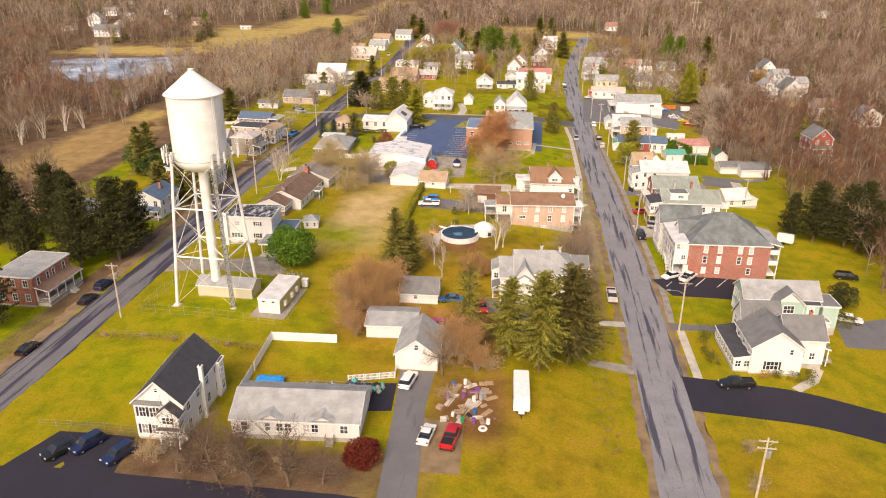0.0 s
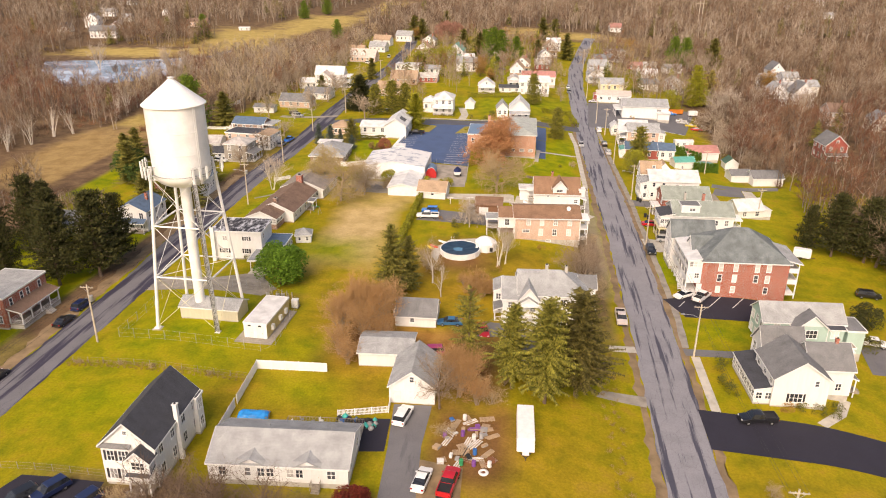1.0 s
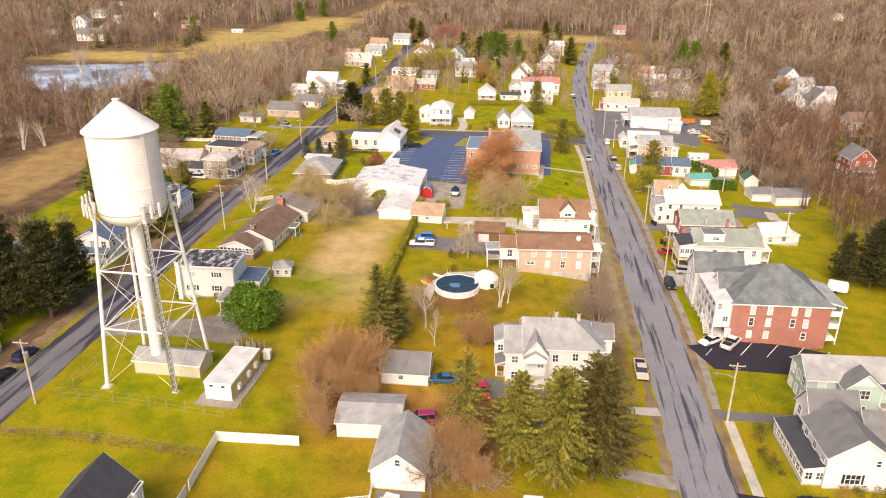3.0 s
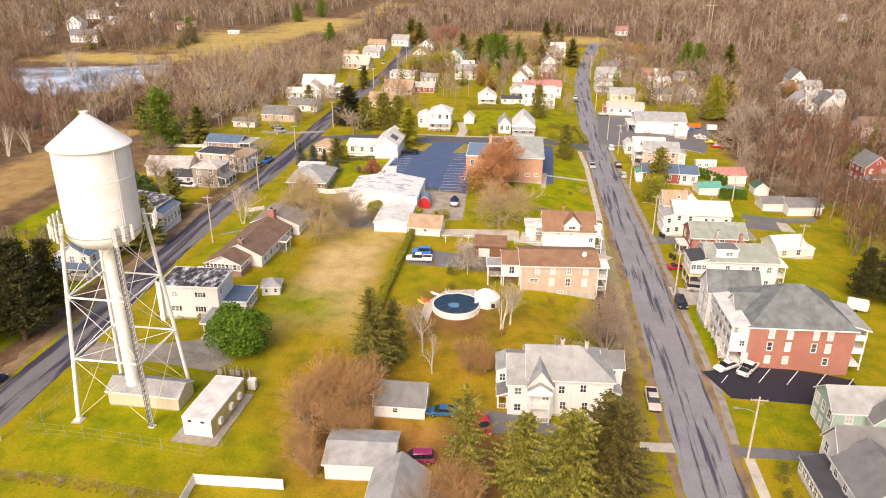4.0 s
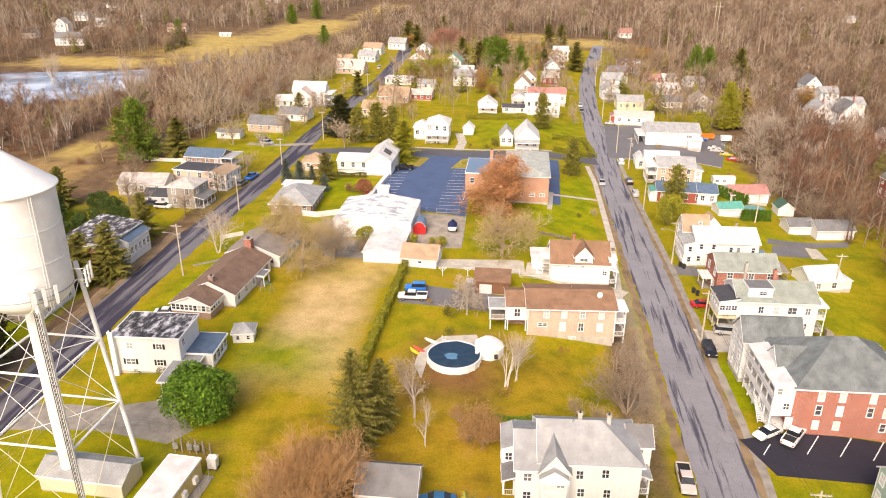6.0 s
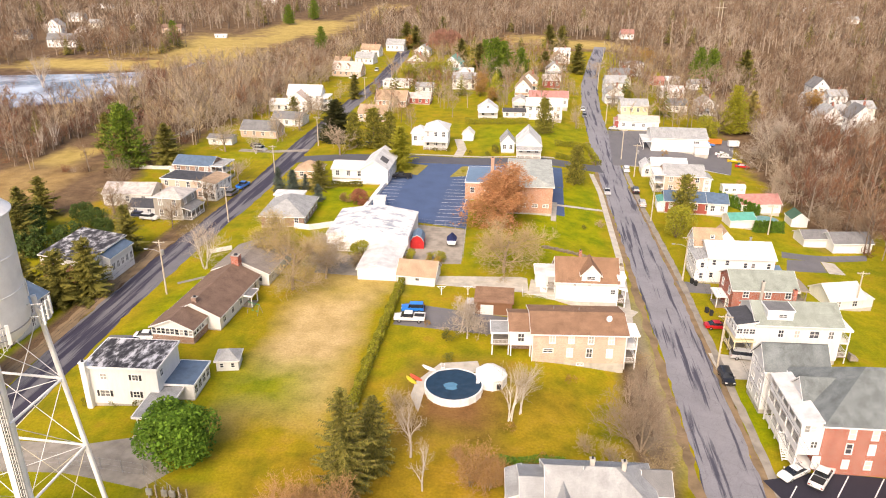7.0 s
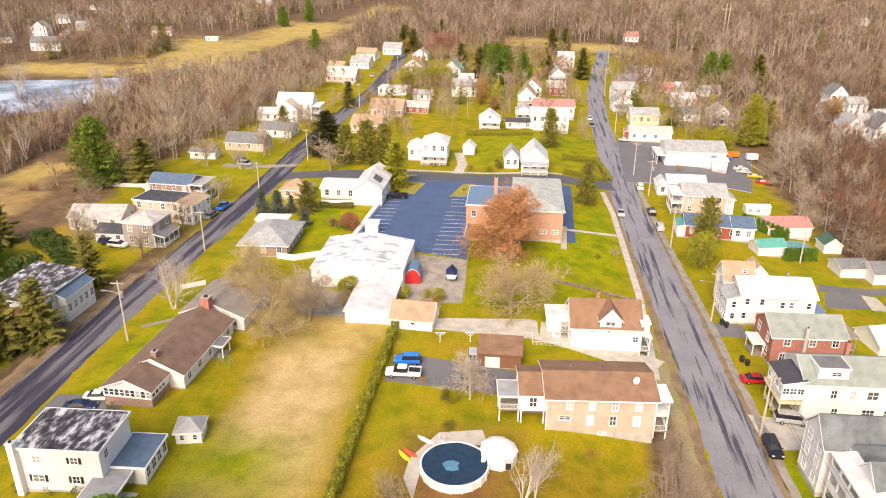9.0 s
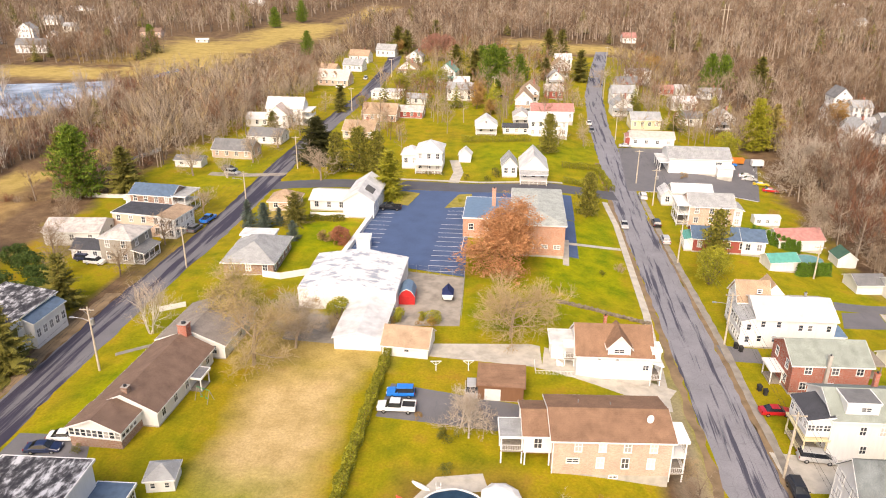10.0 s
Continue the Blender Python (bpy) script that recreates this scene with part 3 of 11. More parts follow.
sheet("driveway_brown_ranch", [[(-78, 168.2), (-64.4, 168.0), (-66.6, 173.2), (-78, 173.8)]], DRIVEGREY, 0.03, "driveway beside the brown ranch house", "driveway", 4)
sheet("driveway_lf", [[(-104, 301), (-79.4, 300), (-79.2, 303), (-104, 304.5)]], GRAVEL, 0.03, "pale concrete driveway", "driveway", 4)
ISLAND = plain("dry_island_grass", (0.30, 0.25, 0.05), 0.95, var=0.35, scale=0.8, fine=5, bump=0.04)
sheet("planted_island", [[(-28.2, 272.8), (-20.8, 275.1), (-22.0, 285.2), (-25.5, 284.3)]], ISLAND, 0.12, "small planted island in the parking lot", "island", 3)
sheet("grass_island", [[(-42.8, 275.0), (-37.8, 273.4), (-36.0, 283.9), (-42.9, 286.0)]], ISLAND, 0.11, "dry grass island at the parking lot corner", "island", 3)
# walks
band("kerb_store", [(27.0, 303.0), (59.5, 304.8)], 0.45, TRIM, 0.12, "white painted kerb along the store lot", "kerb", n=3)
band("walk_front_east", [(30.7, 108), (30.6, 128)], 1.5, PAVING, 0.05, "pale concrete sidewalk", "sidewalk", n=3)
band("walk_house_f", [(46.2, 110.0), (50.5, 114.2), (53, 119)], 1.6, PAVING, 0.05, "concrete path to the house corner", "path", n=3)
band("walk_east_street", [(29.4, 131), (30.0, 143), (29.4, 178), (28.6, 214), (26.4, 262), (25.2, 300)], 1.3, WALKGREY, 0.05, "worn concrete sidewalk along the street", "sidewalk", n=3, edge=0.1)
band("walk_church_front", [(15.2, 192), (16.4, 224), (15.6, 272), (14.2, 290)], 1.5, PAVING, 0.06, "pale concrete sidewalk with a low wall", "sidewalk", n=3)
band("walk_church_door", [(1.8, 253.6), (15, 256.4)], 1.4, PAVING, 0.055, "concrete path to the church", "path", n=3)
band("walk_church_side", [(1.6, 241), (2.2, 256)], 1.3, PAVING, 0.05, "concrete path along the church wall", "path", n=3)
band("walk_house_o", [(-28, 294.8), (-27.5, 305), (-30, 318)], 3.0, PAVING, 0.05, "pale concrete drive beside the white house", "driveway", n=3)
band("walk_cross", [(-44, 296.2), (-20, 296), (3, 300.4)], 1.3, PAVING, 0.06, "concrete sidewalk along the cross street", "sidewalk", n=3)
band("walk_ranch", [(-75.5, 195.4), (-68.2, 199.6)], 1.1, WALKGREY, 0.05, "curved concrete path", "path", n=3)
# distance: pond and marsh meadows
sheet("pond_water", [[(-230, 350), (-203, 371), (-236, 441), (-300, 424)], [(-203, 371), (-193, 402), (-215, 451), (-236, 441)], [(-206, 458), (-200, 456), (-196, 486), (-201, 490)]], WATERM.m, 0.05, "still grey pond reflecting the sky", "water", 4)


# ---- painted bays ----
def markings(name, rows, parent_label):
    bm = bmesh.new()
    box(bm, -0.06, 0.06, 0, 1, 0, 0.004)
    me = to_mesh(bm, "bay_line", PAINT)
    root = thing(name, rows[0][0], rows[0][1], 0, parent_label, "road marking", kind="structure")
    rx, ry, rz = rows[0][0], rows[0][1], H(rows[0][0])
    for x0, y0, x1, y1 in rows:
        yaw = math.degrees(math.atan2(-(x1 - x0), y1 - y0))
        m = pose(x0 - rx, y0 - ry, max(H(x0), H(x1)) + 0.075 - rz, 0, 0, yaw) @ Matrix.Diagonal((1.3, math.hypot(x1 - x0, y1 - y0), 1, 1))
        share("bay_line", me, root, m)


markings("bay_lines_church_west", [(-46.0, 242 + 2.75 * i, -40.2, 242.2 + 2.75 * i) for i in range(10)], "white painted parking bay lines on sealed asphalt")
markings("bay_lines_church_mid", [(-27.6, 233.4 + 2.75 * i, -21.4, 233.6 + 2.75 * i) for i in range(11)] + [(-21.4, 244.2, -21.4, 257.4)], "white painted parking bay lines beside the church")
markings("bay_lines_church_north", [(-27.0, 265.4 + 2.7 * i, -21.8, 265.6 + 2.7 * i) for i in range(4)], "white painted parking bay lines")
markings("bay_lines_brick_lot", [(37.2 + 4.5 * i, 148.5, 40.3 + 4.6 * i, 153.2) for i in range(4)] + [(31.0, 147.6, 32.6, 150.2)], "worn white bay lines in front of the brick apartments")

# ---- houses ----
FACE = {"S": (0, -1, 0.0), "E": (1, 0, 90.0), "N": (0, 1, 180.0), "W": (-1, 0, -90.0)}
CACHE = {}
BLIND = [False]        # whether the windows being built have white blinds down


def cached(key, make):
    if key not in CACHE:
        CACHE[key] = make()
    return CACHE[key]


def window_mesh(w, h, trim):
    """Casing as one ring, with a deeper sill."""
    def make():
        bm = bmesh.new()
        f = 0.11
        outer = [(-w / 2 - f, -h / 2 - f), (w / 2 + f, -h / 2 - f), (w / 2 + f, h / 2 + f), (-w / 2 - f, h / 2 + f)]
        inner = [(-w / 2, -h / 2), (w / 2, -h / 2), (w / 2, h / 2), (-w / 2, h / 2)]
        rings = []
        for pts, y in ((outer, 0.02), (outer, -0.07), (inner, -0.07), (inner, 0.0)):
            rings.append([bm.verts.new((x * (1.04 if z < 0 and y == -0.07 and pts is outer else 1), y - (0.05 if z < 0 and y == -0.07 and pts is outer else 0), z)) for x, z in pts])
        for a, b in zip(rings, rings[1:]):
            for i in range(4):
                bm.faces.new((a[i], a[(i + 1) % 4], b[(i + 1) % 4], b[i]))
        return to_mesh(bm, "window", trim)
    return cached(("win", round(w, 2), round(h, 2), trim.name), make)


def pane_mesh(w, h):
    """Two sashes with raised glazing bars, in one sheet."""
    def make():
        bm = bmesh.new()
        n = int(w / 0.8) + 1
        b = 0.035
        xs = [-w / 2]
        for k in range(1, n):
            x = -w / 2 + k * w / n
            xs += [x - b, x - b, x + b, x + b]
        xs.append(w / 2)
        zs = [-h / 2, -b, -b, b, b, h / 2]
        ix = [0 if k in (0, len(xs) - 1) or (k - 1) % 4 in (0, 3) else 1 for k in range(len(xs))]
        iz = [0, 0, 1, 1, 0, 0]
        g = [[bm.verts.new((x, -0.045 if ix[i] or iz[j] else -0.012, z)) for i, x in enumerate(xs)] for j, z in enumerate(zs)]
        for j in range(len(zs) - 1):
            for i in range(len(xs) - 1):
                q = (g[j][i], g[j][i + 1], g[j + 1][i + 1], g[j + 1][i])
                fc = bm.faces.new(q)
                fc.material_index = 0 if all(abs(v.co.y + 0.012) < 1e-4 for v in q) and xs[i + 1] - xs[i] > 0.1 and zs[j + 1] - zs[j] > 0.1 else 1
        return to_mesh(bm, "pane", (GLASS_BLIND if BLIND[0] else GLASS, TRIM))
    return cached(("pane", round(w, 2), round(h, 2), BLIND[0]), make)


def shutter_mesh(h):
    def make():
        bm = bmesh.new()
        box(bm, -0.17, 0.17, -0.06, 0.02, -h / 2, h / 2)
        for k in range(5):
            z = -h / 2 + (k + 0.5) * h / 5
            box(bm, -0.13, 0.13, -0.075, -0.06, z - h / 14, z + h / 14)
        return to_mesh(bm, "shutter", SHUTTER)
    return cached(("shut", round(h, 2)), make)


def add_window(root, x, y, z, yaw, w, h, trim=None, shutters=False):
    m = pose(x, y, z, 0, 0, yaw)
    win = share("window", window_mesh(w, h, trim or TRIM), root, m)
    share("pane", pane_mesh(w, h), win)
    if shutters:
        for s in (-1, 1):
            share("shutter", shutter_mesh(h), win, pose(s * (w / 2 + 0.30), 0, 0))
    return win


def add_door(root, x, y, z, yaw, w=0.95, h=2.05, material=None):
    material = material or DOORWHITE

    def make():
        bm = bmesh.new()
        box(bm, -w / 2 - 0.1, w / 2 + 0.1, -0.06, 0.02, 0, h + 0.1)
        bm.faces.ensure_lookup_table()
        front = [f for f in bm.faces if f.calc_center_median().y < -0.05]
        bmesh.ops.inset_region(bm, faces=front, thickness=0.1, depth=-0.04)
        bmesh.ops.inset_region(bm, faces=front, thickness=0.16, depth=0.0)
        bmesh.ops.inset_region(bm, faces=front, thickness=0.03, depth=-0.02)
        return to_mesh(bm, "door", material)

    def knob():
        bm = bmesh.new()
        tube(bm, (0, -0.03, 0), (0, -0.10, 0), 0.03, 0.035, 6)
        return to_mesh(bm, "handle", BRASS)
    d = share("door", cached(("door", w, h, material.name), make), root, pose(x, y, z, 0, 0, yaw))
    share("handle", cached("knob", knob), d, pose(w * 0.38, 0, 1.0), "small brass knob")
    return d


def add_garage_door(root, x, y, z, yaw, w=2.6, h=2.2):
    def make():
        bm = bmesh.new()
        ring = [(0.02, 0), (0.02, h)]
        for k in range(4, 0, -1):
            ring += [(-0.05, k * h / 4 - 0.02), (-0.05, (k - 1) * h / 4 + 0.02), (-0.03, (k - 1) * h / 4 + 0.01)]
        hull(bm, [(-w / 2, a, b) for a, b in ring], [(w / 2, a, b) for a, b in ring])
        return to_mesh(bm, "garage_door", DOORWHITE)
    return share("garage_door", cached(("gdoor", w, h), make), root, pose(x, y, z, 0, 0, yaw))


def roof_slabs(bm, trim_bm, kind, x0, x1, y0, y1, h, rh, over, t=0.16):
    """Roof planes above a rectangle; trim_bm gets the boards along their edges."""
    cx, cy = (x0 + x1) / 2, (y0 + y1) / 2
    o = over

    def edge(p, q, drop=0.24, out=0.05):
        p, q = Vector(p), Vector(q)
        d = (q - p).normalized()
        n = d.cross(Vector((0, 0, 1))).normalized() * out
        ring = [p - n, q - n, q + n, p + n]
        tb = bmesh.new()
        trim_bm.append(tb)
        hull(tb, [v - Vector((0, 0, drop)) for v in ring], [v - Vector((0, 0, 0.03)) for v in ring])

    if kind == "flat":
        slab(bm, [(x0 - o, y0 - o, h + 0.16), (x1 + o, y0 - o, h + 0.16), (x1 + o, y1 + o, h + 0.16), (x0 - o, y1 + o, h + 0.16)], t)
        for p, q in (((x0 - o, y0 - o), (x1 + o, y0 - o)), ((x1 + o, y0 - o), (x1 + o, y1 + o)), ((x1 + o, y1 + o), (x0 - o, y1 + o)), ((x0 - o, y1 + o), (x0 - o, y0 - o))):
            edge((*p, h + 0.22), (*q, h + 0.22), 0.34, 0.07)
    elif kind in ("gx", "gy"):
        half = (y1 - y0) / 2 if kind == "gx" else (x1 - x0) / 2
        s = (rh - h) / half
        e = h - s * o + 0.14
        r = rh + 0.14
        if kind == "gx":
            a, b = x0 - o, x1 + o
            for sy in (-1, 1):
                yy = cy + sy * (half + o)
                slab(bm, [(a, yy, e), (b, yy, e), (b, cy, r), (a, cy, r)], t)
                edge((a, yy, e), (b, yy, e))
                edge((a, yy, e), (a, cy, r))
                edge((b, yy, e), (b, cy, r))
        else:
            a, b = y0 - o, y1 + o
            for sx in (-1, 1):
                xx = cx + sx * (half + o)
                slab(bm, [(xx, a, e), (xx, b, e), (cx, b, r), (cx, a, r)], t)
                edge((xx, a, e), (xx, b, e))
                edge((xx, a, e), (cx, a, r))
                edge((xx, b, e), (cx, b, r))
    elif kind == "hip":
        w, d = x1 - x0, y1 - y0
        k = min(w, d) / 2
        s = (rh - h) / k
        e, r = h - s * o + 0.14, rh + 0.14
        A, B, C, D = (x0 - o, y0 - o, e), (x1 + o, y0 - o, e), (x1 + o, y1 + o, e), (x0 - o, y1 + o, e)
        if w >= d:
            R, S = (x0 + k, cy, r), (x1 - k, cy, r)
        else:
            R, S = (cx, y0 + k, r), (cx, y1 - k, r)
        planes = ([A, B, S, R], [C, D, R, S], [D, A, R], [B, C, S]) if w >= d else ([A, B, R], [C, D, S], [D, A, R, S], [B, C, S, R])
        for pl in planes:
            if len(pl) == 4 and (Vector(pl[2]) - Vector(pl[3])).length < 0.02:
                pl = pl[:3]
            slab(bm, list(pl), t)
        for p, q in ((A, B), (B, C), (C, D), (D, A)):
            edge(p, q)
    elif kind in ("shedS", "shedN", "shedE", "shedW"):
        lo, hi = h + 0.12, rh + 0.12
        zs = {"shedS": (lo, lo, hi, hi), "shedN": (hi, hi, lo, lo), "shedE": (hi, lo, lo, hi), "shedW": (lo, hi, hi, lo)}[kind]
        P4 = [(x0 - o, y0 - o, zs[0]), (x1 + o, y0 - o, zs[1]), (x1 + o, y1 + o, zs[2]), (x0 - o, y1 + o, zs[3])]
        slab(bm, P4, t)
        for i in range(4):
            edge(P4[i], P4[(i + 1) % 4])
    elif kind == "gambrel":
        half = (x1 - x0) / 2
        mid = h + (rh - h) * 0.68
        for sx in (-1, 1):
            xo, xm = cx + sx * (half + o * 0.5), cx + sx * half * 0.62
            slab(bm, [(xo, y0 - o, h + 0.05), (xo, y1 + o, h + 0.05), (xm, y1 + o, mid + 0.1), (xm, y0 - o, mid + 0.1)], t * 0.6)
            slab(bm, [(xm, y0 - o, mid + 0.1), (xm, y1 + o, mid + 0.1), (cx, y1 + o, rh + 0.1), (cx, y0 - o, rh + 0.1)], t * 0.6)
            edge((xo, y0 - o, h + 0.05), (xm, y0 - o, mid + 0.1), 0.14)
            edge((xm, y0 - o, mid + 0.1), (cx, y0 - o, rh + 0.1), 0.14)


def boards(items, material, roof):
    if LEAN[0]:
        for b in items:
            b.free()
        return
    for b in items:
        part("fascia_board", b, material, roof)


def wall_body(bm, kind, x0, x1, y0, y1, z0, h, rh):
    cx, cy = (x0 + x1) / 2, (y0 + y1) / 2
    if kind == "gx":
        ring = [(y0, z0), (y1, z0), (y1, h), (cy, rh), (y0, h)]
        hull(bm, [(x0, a, b) for a, b in ring], [(x1, a, b) for a, b in ring])
    elif kind == "gy":
        ring = [(x0, z0), (x1, z0), (x1, h), (cx, rh), (x0, h)]
        hull(bm, [(a, y0, b) for a, b in ring], [(a, y1, b) for a, b in ring])
    elif kind == "gambrel":
        half, mid = (x1 - x0) / 2, h + (rh - h) * 0.68
        ring = [(x0, z0), (x1, z0), (x1, h), (cx + half * 0.62, mid), (cx, rh), (cx - half * 0.62, mid), (x0, h)]
        hull(bm, [(a, y0, b) for a, b in ring], [(a, y1, b) for a, b in ring])
    elif kind.startswith("shed"):
        zs = {"shedS": (h, h, rh, rh), "shedN": (rh, rh, h, h), "shedE": (rh, h, h, rh), "shedW": (h, rh, rh, h)}[kind]
        ring = [(x0, y0), (x1, y0), (x1, y1), (x0, y1)]
        hull(bm, [(a, b, z0) for a, b in ring], [(a, b, z) for (a, b), z in zip(ring, zs)])
    else:
        box(bm, x0, x1, y0, y1, z0, h)


def corner_mesh(length, trim):
    bm = bmesh.new()
    box(bm, -0.07, 0.07, -0.07, 0.07, 0, length)
    return to_mesh(bm, "corner_board", trim)


LEAN = [False]


def block(root, cx, cy, w, d, h, kind="gx", rh=None, wall=None, roof=None, z0=0.35, over=0.35, trim=None, wins="", ww=0.95, wh=1.45, shutters=False, foundation=True, roof_label="", wall_label="", sills=None):
    """One volume of a house. wins: face letters with columns and storeys, such as 'S4x2 E2x2'."""
    wall, roof, trim = wall or WHITE, roof or ROOF_GREY, trim or TRIM
    rh = h if rh is None else rh
    x0, x1, y0, y1 = cx - w / 2, cx + w / 2, cy - d / 2, cy + d / 2
    if foundation and z0 > 0:
        bm = bmesh.new()
        box(bm, x0 + 0.03, x1 - 0.03, y0 + 0.03, y1 - 0.03, -1.2, z0)
        part("foundation", bm, CONCRETE, root)
    bm = bmesh.new()
    wall_body(bm, kind, x0, x1, y0, y1, z0, h, rh)
    part("wall", bm, wall, root, wall_label)
    bm, tb = bmesh.new(), []
    roof_slabs(bm, tb, kind, x0, x1, y0, y1, h, rh, over)
    rf = part("roof", bm, roof, root, roof_label)
    boards(tb, trim, rf)
    if kind in ("gx", "gy") and rh - h > 1.2 and wall is not BRICK_RED and not LEAN[0]:
        me = cached(("corner", round(h - z0, 2), trim.name), lambda: corner_mesh(h - z0 - 0.05, trim))
        for x in (x0, x1):
            for y in (y0, y1):
                share("corner_board", me, root, pose(x, y, z0))
    for spec in wins.split():
        face, rest = spec[0], spec[1:]
        n, st = (int(v) for v in rest.split("x"))
        nx, ny, yaw = FACE[face]
        if face == "N" and root.matrix_basis.translation.y > 140:
            continue
        span = w if ny else d
        storey = (h - z0) / st
        for k in range(st):
            z = (sills[k] + wh / 2) if sills else z0 + storey * k + storey * 0.55
            for i in range(n):
                s = (i + 0.5) / n * span - span / 2
                px = cx + (s if ny else nx * (w / 2 + 0.0))
                py = cy + (ny * (d / 2) if ny else s)
                add_window(root, px, py, z, yaw, ww, min(wh, storey * 0.6), trim, shutters)
    return rf


def chimney(root, x, y, z0, z1, s=0.6, material=None):
    bm = bmesh.new()
    box(bm, x - s / 2, x + s / 2, y - s / 2, y + s / 2, z0, z1)
    box(bm, x - s / 2 - 0.07, x + s / 2 + 0.07, y - s / 2 - 0.07, y + s / 2 + 0.07, z1, z1 + 0.14)
    c = part("chimney", bm, material or BRICK_RED, root)
    bm = bmesh.new()
    tube(bm, (x, y, z1 + 0.1), (x, y, z1 + 0.4), s * 0.28, s * 0.24, 8)
    part("flue", bm, DARKMETAL, c)


def railing(root, x0, y0, x1, y1, z, h=0.9, material=None):
    bm = bmesh.new()
    p, q = Vector((x0, y0, z)), Vector((x1, y1, z))
    up = Vector((0, 0, 1))
    for f in (0.12, 1.0):
        tube(bm, p + up * h * f, q + up * h * f, 0.035, sides=4)
    n = max(2, int((q - p).length / 0.22))
    for i in range(n + 1):
        a = p.lerp(q, i / n)
        tube(bm, a + up * h * 0.1, a + up * h, 0.022, sides=4)
    part("railing", bm, material or TRIM, root)


def porch(root, x0, x1, y0, y1, z=0.5, top=2.7, roofkind="shedS", roof=None, posts=(3, 2), rail=True, levels=1, step=2.7, material=None, over=0.2):
    """Open porch: deck floors, posts, rails and a roof."""
    mt = material or TRIM
    for lv in range(levels):
        zz = z + lv * step
        bm = bmesh.new()
        box(bm, x0, x1, y0, y1, zz - 0.18, zz)
        part("porch_floor", bm, WOODGREY if lv == 0 else mt, root)
        if rail:
            railing(root, x0, y0, x1, y0, zz, 0.9, mt)
            railing(root, x0, y0, x0, y1, zz, 0.9, mt)
            railing(root, x1, y0, x1, y1, zz, 0.9, mt)
    ztop = z + (levels - 1) * step + top - 0.1
    for i in range(posts[0]):
        for j in range(posts[1]):
            if 0 < i < posts[0] - 1 and 0 < j < posts[1] - 1:
                continue
            px = x0 + 0.1 + (x1 - x0 - 0.2) * (i / max(1, posts[0] - 1))
            py = y0 + 0.1 + (y1 - y0 - 0.2) * (j / max(1, posts[1] - 1))
            bm = bmesh.new()
            box(bm, px - 0.08, px + 0.08, py - 0.08, py + 0.08, -0.8, ztop)
            box(bm, px - 0.12, px + 0.12, py - 0.12, py + 0.12, ztop - 0.12, ztop)
            part("post", bm, mt, root)
    bm, tb = bmesh.new(), []
    roof_slabs(bm, tb, roofkind, x0, x1, y0, y1, ztop, ztop + 0.7, over, 0.12)
    rf = part("porch_roof", bm, roof or ROOF_DARK, root)
    boards(tb, mt, rf)


def steps(root, x, y, yaw, n, w=1.2, rise=0.18, run=0.28, material=None):
    bm = bmesh.new()
    for i in range(n):
        box(bm, -w / 2, w / 2, -(n - i) * run, 0, i * rise - (0.3 if i == 0 else 0), (i + 1) * rise)
    ob = part("steps", bm, material or WOODGREY, root)
    ob.matrix_basis = pose(x, y, 0, 0, 0, yaw)
    return ob


def vent_pipes(root, spots):
    for x, y, z in spots:
        bm = bmesh.new()
        tube(bm, (x, y, z - 0.3), (x, y, z + 0.35), 0.06, sides=6)
        part("vent_pipe", bm, STEEL, root)


def house(name, x, y, yaw, label, category="house", group=""):
    return thing(name, x, y, yaw, label, category, group)


# --- near block, south side ---
h = house("house", -48.9, 86.6, 1.0, "narrow white two-storey clapboard house with a charcoal gable roof", group="houses")
block(h, 0, 0, 7.0, 13.0, 6.4, "gy", 9.7, WHITE, ROOF_DARK, wins="W4x2 E4x2 N2x2")
for zz in (1.8, 4.6):
    for u in (-2.4, -0.9):
        add_window(h, u, -6.5, zz, 0, 0.85, 1.5, shutters=True)
add_window(h, 0, -6.5, 8.2, 0, 0.5, 0.5)
block(h, 1.9, -7.2, 2.9, 1.5, 5.3, "gy", 6.6, WHITE, ROOF_DARK, z0=3.1, foundation=False)
add_window(h, 1.9, -7.96, 4.4, 0, 1.6, 1.0)
porch(h, 0.5, 3.3, -8.3, -6.5, 0.5, 2.6, "shedS", ROOF_DARK, (3, 1), rail=False)
add_door(h, 1.6, -6.5, 0.5, 0)
steps(h, 0.8, -8.3, 0, 4, 1.5)
bm = bmesh.new()
slab(bm, [(-3.6, -7.1, 6.15), (0.6, -7.1, 6.15), (0.6, -6.5, 6.5), (-3.6, -6.5, 6.5)], 0.1)
part("pent_roof", bm, ROOF_GREY, h)
chimney(h, 3.85, -0.5, -0.3, 8.6, 0.55, TRIM)
block(h, 3.75, 5.6, 0.9, 1.8, 6.0, "flat", 6.0, WHITE, ROOF_DARK, over=0.12, wins="E1x2")

